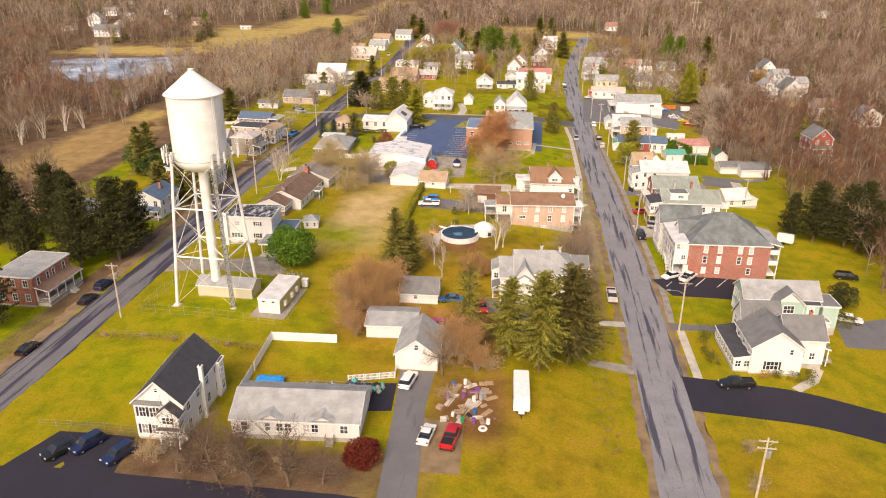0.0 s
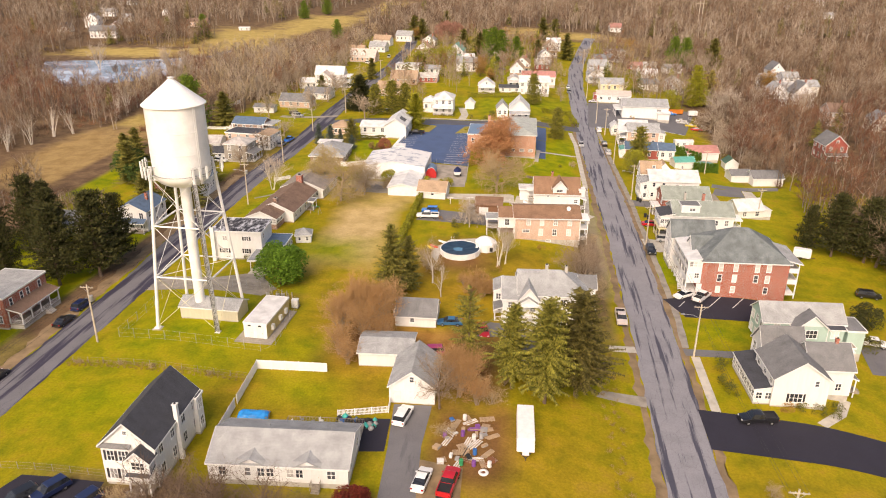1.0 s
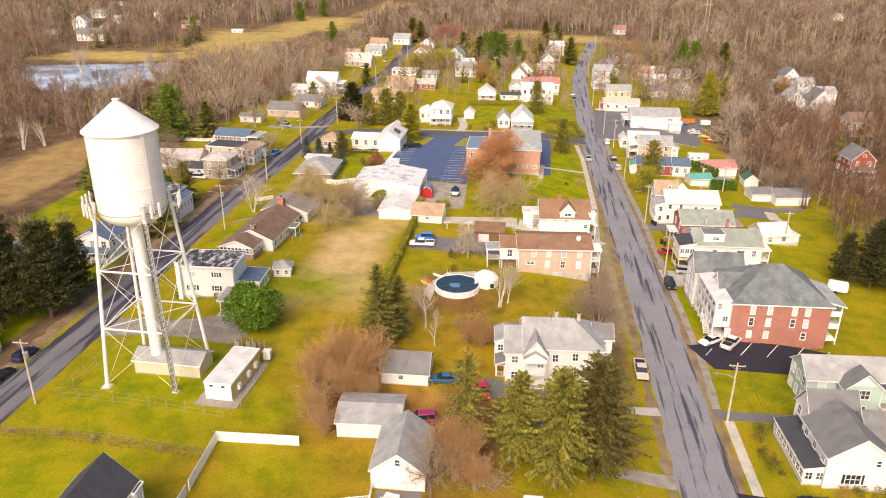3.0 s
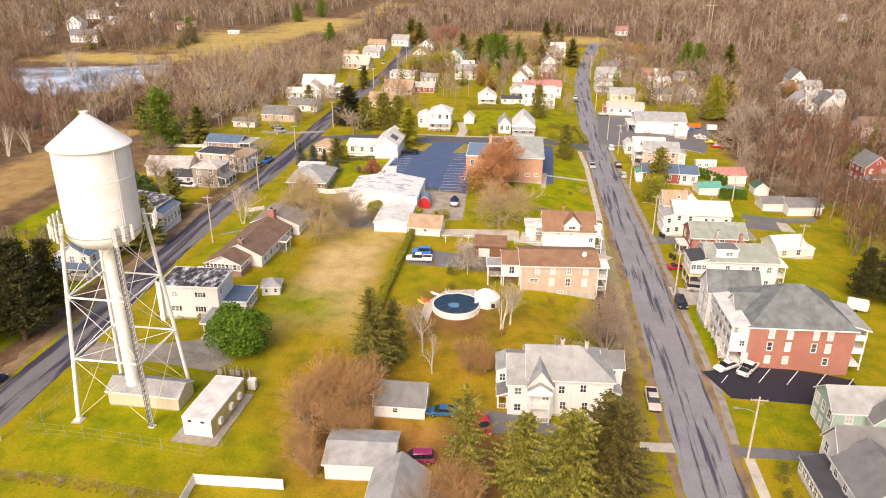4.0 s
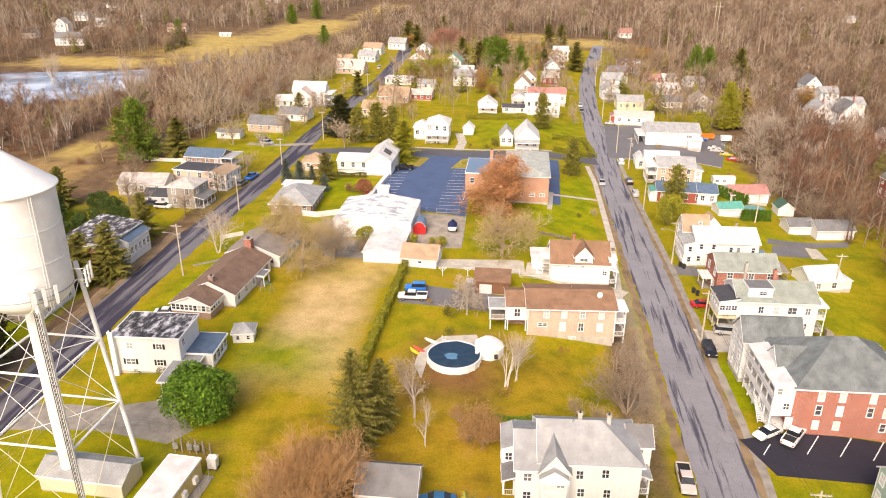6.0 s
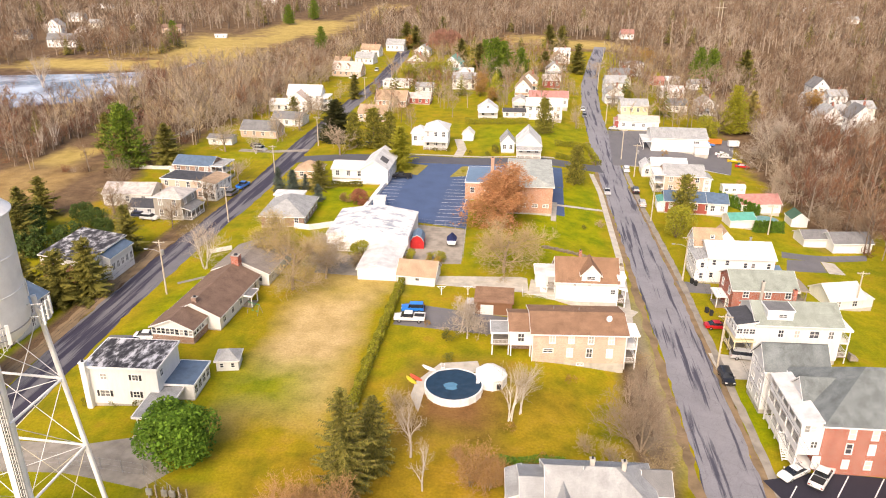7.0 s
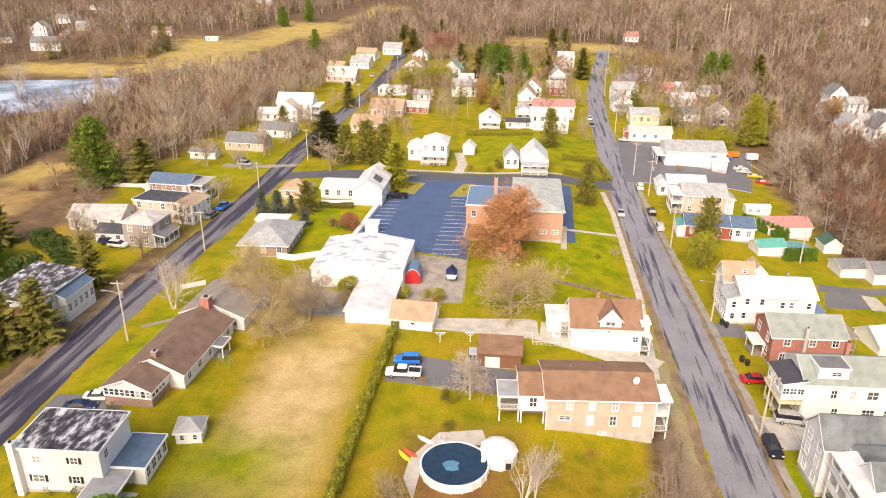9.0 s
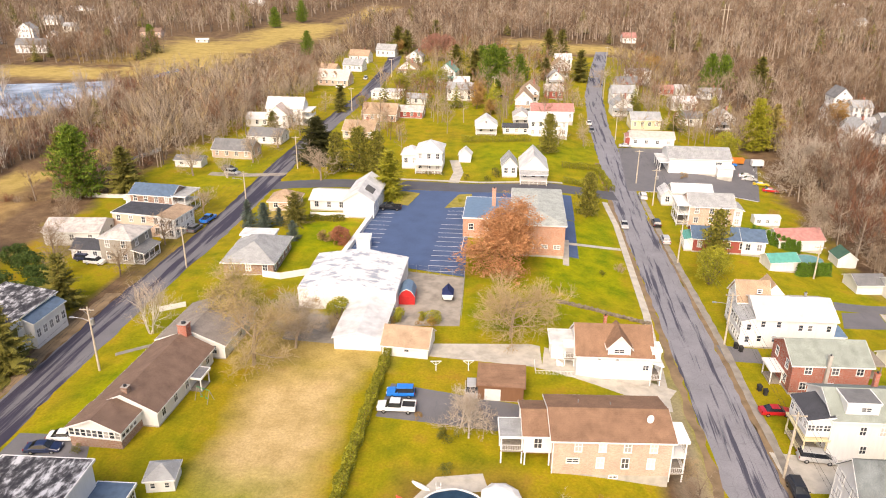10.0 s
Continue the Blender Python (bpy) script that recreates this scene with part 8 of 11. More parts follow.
grove("pine", lambda k: pine_meshes(10 + k, 20.0, 6.0, SPRUCE_DK, 0.14),
      [(-91.2, 144.4, 19.5), (-97.5, 139.5, 18), (-104, 149, 18), (-112.5, 154.5, 19), (-120, 147, 18), (-114.5, 162.5, 15), (-126, 156, 18), (-108, 138, 16), (-95, 151.5, 15), (-131, 147, 17), (-97.5, 110.8, 17), (-104.5, 107, 18), (-91.5, 153.5, 16),
       (74.5, 187.5, 16.5), (81, 184.5, 16.5), (77.5, 192.5, 14), (69.5, 190.0, 12.5), (87, 190, 16), (93, 184, 17), (85, 178, 15)], "tall dark olive pine in a dense row", height=20.0)
grove("spruce", lambda k: conifer_meshes(20 + k, 13.0, 4.6, SPRUCE_OL, 0.12, 0.05, 0.55, 0.65, 0.48, 9),
      [(-91, 189.6, 12.8), (-95.5, 186.4, 11.5), (-100.5, 183.4, 12), (-96, 213.6, 11.4), (-125.5, 219, 12.5), (-129, 232, 11), (-119, 209, 13), (-118.6, 280, 14), (-84.6, 392, 11), (18.5, 484, 16), (0.8, 471, 11), (-90, 567, 17), (-83, 560, 15), (103.6, 470, 20), (-150, 300, 12), (-34, 462, 15), (-45, 480, 15), (4, 560, 16), (-70, 600, 16), (13, 590, 14), (-100, 352, 9)], "olive spruce with ragged boughs", height=13.0)
plant("spruce", conifer_meshes(31, 14.4, 4.8, SPRUCE_DK, 0.02, 0.04, 0.55, 0.6, 0.4, 11), -72.6, 313.4, 0, 1, "dense dark conifer beside the street", wide=1.4)
plant("arborvitae", conifer_meshes(32, 13.4, 4.3, YELGREEN, 0.0, 0.02, 0.5, 0.5, 0.34, 13, 0.3), -43.6, 278.6, 0, 1, "broad yellow-green arborvitae beside the parking lot")
grove("blue_spruce", lambda k: conifer_meshes(40 + k, 7.0, 2.3, BLUE_SP, 0.02, 0.03, 0.6, 0.36, 0.3, 11, 0.3), [(-74.2, 256.0, 7), (-69.6, 254.4, 6.6), (-60.2, 246.8, 4.8), (-66.6, 256.4, 4.6)], "young blue spruce in a front yard", height=7.0)
plant("spruce", conifer_meshes(44, 8.2, 3.4, SPRUCE_OL, 0.02, 0.02, 0.5, 0.36, 0.3, 12, 0.3), -62.7, 257.0, 0, 1, "dense rounded olive spruce beside a lawn")
grove("pine", lambda k: pine_meshes(50 + k, 18.0, 6.8, PINE_G, 0.06), [(-130.0, 276.0, 20), (-24.8, 443, 20), (-20.4, 447, 18), (83.0, 481, 19), (91.0, 487, 18), (-143.4, 548, 15), (-12, 462, 13), (-31, 470, 16), (-205, 745, 18), (-214, 700, 16), (-250, 560, 16), (330, 700, 18)], "tall green pine with an open crown", height=18.0)
grove("spruce", lambda k: pine_meshes(36 + k, 13.0, 4.0, SPRUCE_LT, 0.04), [(-63.4, 301.4, 12), (-56.8, 301.8, 13.4), (-51.6, 302.4, 12.4), (8.6, 276.4, 11.4), (-0.5, 331, 13), (35.2, 253.2, 12.5)], "broad yellow-olive spruce with loose boughs", height=13.0)
plant("larch", pine_meshes(60, 19.0, 6.4, YELGREEN, 0.05), 74.5, 366, 0, 1, "tall yellow-green larch behind the store")
plant("larch", conifer_meshes(61, 17.0, 4.6, YEL_L, 0.2, 0.08, 0.7, 0.7, 0.5, 9), 82, 371, 0, 1, "tall yellowing larch behind the store")
grove("evergreen_bush", lambda k: bush_meshes(64 + k, 7.5, 8.5, YELGREEN, 4200, 0.36, 22), [(61.4, 353, 9.5), (31.8, 240.8, 8), (33.4, 245.4, 7), (-54, 433, 10), (-48, 434.5, 10), (-60, 431, 10), (-66, 429.5, 9), (-78, 402, 4.5)], "dense yellow-green leafy bush in a yard", "bush", "bushes", height=8.5)
plant("evergreen_bush", bush_meshes(70, 9.8, 8.8, SHRUB_G, 16000, 0.42, 40), -49.3, 141.0, 0, 1, "large round bright green bush by the carport", "bush", "bushes")
grove("dark_shrub", lambda k: bush_meshes(66 + k, 7.0, 5.0, foliage("deep_green_leaves_" + "abc"[k], (0.03, 0.055, 0.012), (0.10, 0.15, 0.03)), 5200, 0.34, 26), [(-118.5, 232, 4.6), (-112, 227, 5), (-107.5, 222.7, 4.4), (-116, 208, 7), (-122, 214, 7.5), (-126, 221, 7), (-110, 214, 6), (-104, 217, 4)], "dense dark green shrub beside the tin-roofed houses", "bush", "bushes", height=5.0)
plant("barberry_bush", bush_meshes(71, 5.8, 3.4, DARKRED_L, 15000, 0.19, 70), -20.0, 78.9, 0, 1, "rounded dark red barberry bush", "bush", "bushes")
plant("beech_bush", bush_meshes(72, 4.2, 4.6, foliage("red_brown_beech_leaves", (0.26, 0.09, 0.05), (0.42, 0.17, 0.09)), 5000, 0.26, 30), -48.6, 245.4, 0, 1, "rounded red-brown bush beside the parking lot", "bush", "bushes")
grove("island_shrub", lambda k: bush_meshes(84 + k, 1.6, 1.1, YELGREEN, 500, 0.16, 10, False), [(-24.5, 278.3, 1.2), (-24.5 + 1.6, 278.3 + 0.7, 0.9)], "yellow shrub on the parking island", "shrub", "shrubs", height=1.1)
plant("dry_bush", bush_meshes(73, 4.6, 2.6, WEED_L, 3000, 0.24, 20), -52.6, 247.4, 0, 1, "dry tan bush on the green lawn", "bush", "bushes")
grove("forsythia_bush", lambda k: bush_meshes(76 + k, 3.2, 2.8, YELGREEN, 1800, 0.22, 16), [(-29.8, 211.0, 2.8), (-23.4, 211.4, 2.5), (-40.2, 210.4, 4.2), (-25.6, 212.0, 1.8)], "yellow-green bush by the storage building", "bush", "bushes", height=2.8)
grove("foundation_shrub", lambda k: bush_meshes(74 + k, 2.4, 1.6, HEDGE_G, 900, 0.13, 12, False), [(34.0, 116.4, 2.2), (33.8, 119.5, 2), (34.0, 124.2, 2.3), (44.2, 113.2, 1.7), (46.6, 113.0, 1.9), (49.2, 113.4, 2.3), (-69.5, 152.2, 1.3), (-64.5, 152.0, 1.3), (-60.8, 151.8, 1.4), (-24.8, 298.2, 1.8), (-18.4, 297.6, 1.8), (-36, 300.5, 1.5), (-31.5, 301, 1.5), (62, 138.4, 3.0), (65, 140, 3.2), (-16.6, 171, 1.6), (-17.2, 177.6, 2.4), (9.2, 239.5, 1.2), (-66.5, 169.6, 1.4)], "clipped green shrub by the house wall", "shrub", "shrubs", height=1.6)
grove("dry_shrub", lambda k: bush_meshes(78 + k, 2.6, 1.8, ORANGE_L, 800, 0.13, 12, False), [(41.6, 112.6, 1.6), (42.9, 113.4, 1.5), (-2.6, 143.5, 2.6), (-4.4, 141.5, 2.2), (-1.0, 146, 2.4), (-22.0, 182.0, 1.3), (-31.2, 209.0, 2.2), (-24.4, 208.6, 2.6), (-36.2, 210.4, 3.2), (-6, 153, 1.6), (12, 186, 1.8), (-8.6, 164, 1.8), (48.6, 223.5, 3), (3.2, 176 - 8, 1.5), (-45, 214, 2.6), (40.4, 318, 2.2), (-19, 232, 2.4), (59.5, 290, 3)], "dry orange-brown shrub beside the grass", "shrub", "shrubs", height=1.8)


def hedge(name, line, w, h, mat, label, per=46):
    rnd = random.Random(name + str(line[0][0]))
    t = thing(name, line[0][0], line[0][1], 0, label, "hedge", "hedges", z=0)
    lf, wd = Acc(), Acc()
    ox, oy = line[0]
    for (x0, y0), (x1, y1) in zip(line, line[1:]):
        L = math.hypot(x1 - x0, y1 - y0)
        d = Vector(((x1 - x0) / L, (y1 - y0) / L, 0))
        s = Vector((-d.y, d.x, 0))
        for k in range(int(L * per)):
            f = rnd.random()
            x, y = x0 + (x1 - x0) * f, y0 + (y1 - y0) * f
            ww = w * (0.9 + 0.2 * math.sin(f * L * 1.3)) / 2
            hh = h * (0.92 + 0.1 * math.sin(f * L * 0.9 + 1))
            if rnd.random() < 0.5:
                o, z = rnd.uniform(-ww, ww), hh - rnd.random() ** 2 * 0.25
            else:
                o, z = rnd.choice((-1, 1)) * (ww - rnd.random() ** 2 * 0.2), rnd.uniform(0.05, hh)
            p = Vector((x - ox, y - oy, H(x) + z)) + s * o
            lf.leaf(p, 0.34, rnd)
        for k in range(int(L / 0.8)):
            x, y = x0 + (x1 - x0) * (k + 0.5) / (L / 0.8), y0 + (y1 - y0) * (k + 0.5) / (L / 0.8)
            wd.tube(Vector((x - ox, y - oy, H(x) - 0.2)), Vector((x - ox, y - oy, H(x) + h * 0.8)), 0.05, 0.03, 4)
    for me in (wd.mesh("trunk", BARK), lf.mesh("leaves", mat)):
        share(me.name.split(".")[0], me, t)


OLIVE_H = foliage("bright_olive_hedge_leaves", (0.12, 0.13, 0.010), (0.33, 0.31, 0.03))
hedge("long_hedge", [(-29.3, 146), (-29.5, 165), (-29.4, 200)], 1.5, 1.9, OLIVE_H, "long narrow clipped hedge along the field", 210)
hedge("box_hedge", [(-8.2, 144.8), (1.6, 146.4)], 1.4, 1.7, SHRUB_G, "dark green box hedge beside the white house", 200)
hedge("box_hedge", [(-30, 341), (-6, 345)], 2.4, 2.4, OLIVE_H, "clipped olive hedge across the far lawn", 200)
hedge("box_hedge", [(3.2, 301.0), (15.5, 301.6)], 1.6, 1.8, OLIVE_H, "clipped olive hedge beside the cross street", 240)
hedge("arborvitae_hedge", [(3.2, 316.5), (14.6, 321), (17.2, 300)], 1.6, 2.0, OLIVE_H, "clipped olive hedge round a lawn", 240)
hedge("box_hedge", [(-60.2, 259.6), (-51.3, 260.4)], 1.4, 1.5, HEDGE_G, "low clipped hedge by the white hall", 260)
grove("arborvitae", lambda k: conifer_meshes(90 + k, 3.4, 0.85, SHRUB_G, 0.0, 0.02, 0.6, 0.3, 0.22, 9), [(53.2 + 1.15 * k, 250.6 + 0.6 * k, 3.2) for k in range(8)] + [(48.6 + 1.0 * k, 271.0 - 0.65 * k, 3.4) for k in range(10)], "narrow green arborvitae clipped into a row", height=3.4)
hedge("arborvitae_hedge", [(-17.0, 304), (-15.4, 300.4)], 1.4, 2.2, HEDGE_G, "narrow green hedge between two houses", 180)

# bare and half-bare trees of the yards
BT = [bare_tree_meshes(100 + k, 12.0, 0.6, 1, 0.8, BARK, TWIG) for k in range(4)]
BP = [bare_tree_meshes(110 + k, 12.0, -0.45, 4, 0.45, BARK_PALE, TWIG_PALE, kids=2, lean=0.16) for k in range(2)]
BR = [bare_tree_meshes(120 + k, 10.0, -0.25, 11, 0.6, BARK_TAN, TWIG_RED, kids=2, tw_r=0.024, lean=0.26) for k in range(3)]
BS = [bare_tree_meshes(130 + k, 5.0, 0.6, 5, 0.4, BARK_TAN, TWIG_YEL, kids=2, tw_r=0.025) for k in range(2)]
BW = [bare_tree_meshes(160 + k, 12.0, 0.85, 1, 1.1, BARK_TAN, TWIG, kids=4, tw_r=0.032) for k in range(3)]
TWIG_DK = twig_material("dark_twigs", (0.10, 0.07, 0.05), (0.22, 0.16, 0.115), (0.15, 0.10, 0.07))
BD = [bare_tree_meshes(180 + k, 12.0, 0.5, 1, 0.75, BARK, TWIG_DK, kids=4) for k in range(3)]
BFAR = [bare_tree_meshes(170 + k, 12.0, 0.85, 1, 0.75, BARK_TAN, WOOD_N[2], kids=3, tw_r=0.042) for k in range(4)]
rt = random.Random(77)


def spread(forms, href, spots, label, name="bare_tree", category="tree", group="bare trees", wide=1.0):
    for i, (x, y, s) in enumerate(spots):
        # beyond y 255 the hazed pale twigs stand in for air haze
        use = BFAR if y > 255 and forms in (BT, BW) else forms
        plant(name, use[i % len(use)], x, y, rt.uniform(0, 360), s / href, label, category, group, wide * rt.uniform(0.9, 1.15))


spread(BT, 12.0, [(-12.0, 102.0, 10), 
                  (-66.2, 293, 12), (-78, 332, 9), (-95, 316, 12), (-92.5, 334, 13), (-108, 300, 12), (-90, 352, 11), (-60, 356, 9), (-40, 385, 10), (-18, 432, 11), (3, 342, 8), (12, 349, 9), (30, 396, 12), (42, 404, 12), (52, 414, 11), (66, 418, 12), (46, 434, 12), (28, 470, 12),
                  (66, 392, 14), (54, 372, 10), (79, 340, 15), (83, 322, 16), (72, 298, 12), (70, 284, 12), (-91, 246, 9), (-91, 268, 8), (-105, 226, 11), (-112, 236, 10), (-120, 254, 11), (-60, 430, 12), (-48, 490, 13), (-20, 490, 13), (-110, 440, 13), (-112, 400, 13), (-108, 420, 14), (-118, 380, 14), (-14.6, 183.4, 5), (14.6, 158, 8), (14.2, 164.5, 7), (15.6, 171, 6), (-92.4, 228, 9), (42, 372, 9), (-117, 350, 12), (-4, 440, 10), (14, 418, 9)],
       "leafless grey-brown tree with fine twigs")
spread(BW, 12.0, [(-139, 328.6, 12), (-131.6, 331, 13), (-124, 333, 12), (-115.5, 334, 11), (-118.2, 349, 12), (-126, 345, 13), (-137.6, 346, 13), (-132.9, 361, 13), (-116, 363, 12), (-124, 366, 13), (-110.5, 375, 11), (-120, 384, 13), (-133, 386, 13), (-112, 396, 12), (-124, 404, 13), (-115, 418, 12), (-128, 424, 13), (-118, 438, 12), (-112, 454, 11), (-126, 452, 13),
                  (71, 314.5, 13), (66.5, 273, 10), (78, 297.5, 13), (67, 285, 10), (75, 268, 11), (79, 282, 12), (84, 310, 13), (88, 292, 13), (72, 255, 10), (80, 250, 11), (-95.5, 362, 10), (-97, 377, 10), (-92, 395, 9)], "rounded leafless tree at the wood edge", wide=1.1)
spread(BD, 12.0, [(-38, 73.0, 12.5), (-33, 72.5, 12), (-28.4, 73.2, 11), (-44, 74.0, 12), (-41.5, 77.5, 9), (-35.5, 76.6, 8), (-24.2, 74, 7)], "dark leafless tree with crooked branches")
big = bare_tree_meshes(140, 19.0, 0.8, 1, 1.6, BARK_TAN, TWIG_PALE, kids=5)
plant("bare_tree", big, 76.6, 326.8, 0, 1.0, "large leafless pale-twigged tree at the wood edge", wide=1.15)
plant("bare_tree", bare_tree_meshes(141, 16.0, 0.9, 1, 2.0, BARK_TAN, TWIG_YEL, YEL_L, 2500, 4, leaf=0.013), -50.5, 193.5, 40, 1.0, "large leafless tree with a haze of pale twigs", wide=1.15)
plant("bare_tree", bare_tree_meshes(142, 13.0, 0.8, 1, 1.8, BARK_TAN, TWIG_YEL, YEL_L, 5000, 5, leaf=0.02), -58.0, 205.5, 80, 1.0, "half-bare tree with straw-yellow leaves", wide=1.2)
plant("bare_tree", bare_tree_meshes(143, 12.0, 0.9, 1, 2.0, BARK_TAN, TWIG_PALE, YEL_L, 800, 5, leaf=0.016), -45.4, 199.5, 10, 1.0, "leafless tree with a haze of tan twigs", wide=1.15)
plant("bare_tree", bare_tree_meshes(144, 12.0, 0.8, 1, 1.7, BARK_TAN, TWIG_YEL, kids=5), -9.3, 207.5, 30, 1.08, "wide leafless tree with tan twigs on the lawn", wide=1.25)
plant("bare_tree", bare_tree_meshes(146, 11.5, -0.4, 9, 0.6, BARK_TAN, TWIG, kids=2, lean=0.42), 12.6, 154.0, 60, 1.0, "leafless grey-brown tree beside the street", wide=1.2)
plant("birch_tree", bare_tree_meshes(147, 13.0, -0.35, 5, 0.6, BARK_WHITE, TWIG_PALE, kids=2, lean=0.26), -72.6, 202.6, 60, 1.0, "white-barked leafless tree beside the west street")
plant("bare_tree", bare_tree_meshes(145, 8.5, 0.8, 2, 1.0, BARK_PALE, TWIG_PALE, kids=3), -16.0, 180.5, 30, 1.0, "small pale leafless tree beside the parking pad", wide=1.1)
spread(BP, 12.0, [(-97, 299, 9), (110, 330, 17), (86, 300, 15), (93, 336, 17), (-240, 400, 18), (-196, 392, 17), (-190, 400, 15)], "pale-barked leafless birch with several stems", "birch_tree")
spread(BR, 10.0, [(-29.6, 126.6, 11.5), (-25.6, 130.4, 9), (-32.4, 122.4, 9.5), (-27.6, 120.2, 9), (-31.0, 115.6, 7.5), (-26.4, 125.2, 10.5), (-28.6, 112.8, 6), (-33.6, 127.6, 7), (-29.0, 131.4, 7.5), (-24.4, 121.0, 6.5), (-12.6, 145.4, 3.6), (-9.4, 105.6, 8.5), (-8.4, 109.0, 8.0), (-6.6, 103.8, 6.0), (-10.6, 108.8, 9.0)], "dense leafless russet thicket of fine stems", "thicket", "thicket", "thickets", 1.05)
for x, y, s in ((-10.4, 141.4, 4.6), (-8.4, 140.8, 4.2), (-9.6, 143.2, 5.4), (-7.2, 142.4, 4.0)):
    plant("russet_shrub", cached("russet_shrub", lambda: bare_tree_meshes(149, 5.0, -0.1, 8, 0.5, BARK_TAN, TWIG_RED, ORANGE_L, 700, 2, leaf=0.05, lean=0.3)), x, y, rt.uniform(0, 360), s / 5, "loose shrub holding orange-brown leaves", "shrub", "russet shrubs", 1.1)
for x, y, s in ((-19.0, 145.7, 11.5), (-16.5, 139.4, 9.0), (-14.4, 178.6, 9.0)):
    plant("young_tree", cached("young_tree", lambda: bare_tree_meshes(148, 11.0, -0.3, 1, 0.45, BARK_PALE, TWIG_PALE, kids=2)), x, y, rt.uniform(0, 360), s / 11, "slender leafless young tree with a pale trunk", "tree", "young trees", 0.8)
spread(BS, 5.0, [(-4.4, 104.6, 3.5), (-6.0, 107.2, 4), (-10.4, 95.4, 3), (-2.6, 110, 3), (8, 149.4, 4), (4.6, 151.4, 3.6), (12.6, 147, 5), (15, 177, 3.5), (-22.6, 156, 4.5), (-20.8, 152.4, 4.5), (15.8, 152, 4), (-41, 206.4, 4), (-46, 205, 3.4), (-38, 207, 3), (-33.4, 206.4, 3.2), (34, 92, 2.5), (33.2, 84, 3), (13.4, 243, 2.5), (-36.5, 75.5, 4), (-48.4, 75.8, 4), (-41.6, 76.2, 4.5), (-30, 75.6, 4), (-53, 84, 1.6), (-74, 108.4, 1.4), (-66, 107.8, 1.4), (-60, 107.4, 1.3), (-50, 106.4, 1.3)], "leafless tan shrub with fine stems", "bare_shrub", "shrub", "bare shrubs")
plant("oak_tree", bare_tree_meshes(150, 15.0, 0.9, 1, 1.3, BARK, TWIG_RED, OAK_L, 34000, 5, leaf=0.023), -12.6, 235.5, 0, 1.0, "broad oak holding russet autumn leaves", wide=1.35)
plant("maple_tree", bush_meshes(151, 23.0, 15.0, PINK_L, 9000, 0.6, 44), -59, 524, 0, 1.0, "broad tree with dusty pink leaves")
for x, y, s in ((-27.5, 408, 9), (-28.4, 396, 8), (-22, 384, 7), (-30, 424, 8), (84, 374, 14), (-88, 560, 10), (118, 410, 12), (64, 520, 13), (-22, 520, 12)):
    plant("maple_tree", cached("orange_maple", lambda: bare_tree_meshes(152, 10.0, 0.6, 1, 0.7, BARK, TWIG_RED, ORANGE_L, 2000, 4, leaf=0.05)), x, y, rt.uniform(0, 360), s / 10, "small tree with orange-brown leaves", wide=1.2)


plant("yew_tree", bush_meshes(156, 7.0, 5.0, SPRUCE_DK, 5200, 0.3, 22), 68.2, 149.6, 0, 1.0, "broad dark evergreen shrub behind the teal house")
for x, y, s in ((-186.0, 231, 12), (-178.5, 236, 12), (-176.2, 245.5, 13), (-175.2, 257.3, 13), (-171.0, 262.5, 11), (-168.5, 290, 11), (-169.5, 300, 12)):
    plant("birch_tree", cached("white_birch", lambda: bare_tree_meshes(155, 13.0, -0.62, 6, 0.22, BARK_WHITE, TWIG_PALE, kids=1, lean=0.2)), x, y, rt.uniform(0, 360), s / 13, "clump of white leafless birch stems at the wood edge", "tree", "birches", 1.0)
spread(BT, 12.0, [(78.6, 192.9, 16), (81.6, 193.4, 15), (84.2, 191.6, 16), (82.8, 182, 15)], "leafless grey-brown tree with a thick trunk")

for x, y, s in ((-6.2, 155.4, 11.5), (-4.6, 157.4, 9.5)):
    plant("birch_tree", cached("pool_birch", lambda: bare_tree_meshes(157, 12.0, -0.5, 3, 0.35, BARK_WHITE, TWIG_PALE, kids=2, lean=0.13)), x, y, rt.uniform(0, 360), s / 12, "slender white birch with several stems beside the pool", "tree", "birches", 0.9)

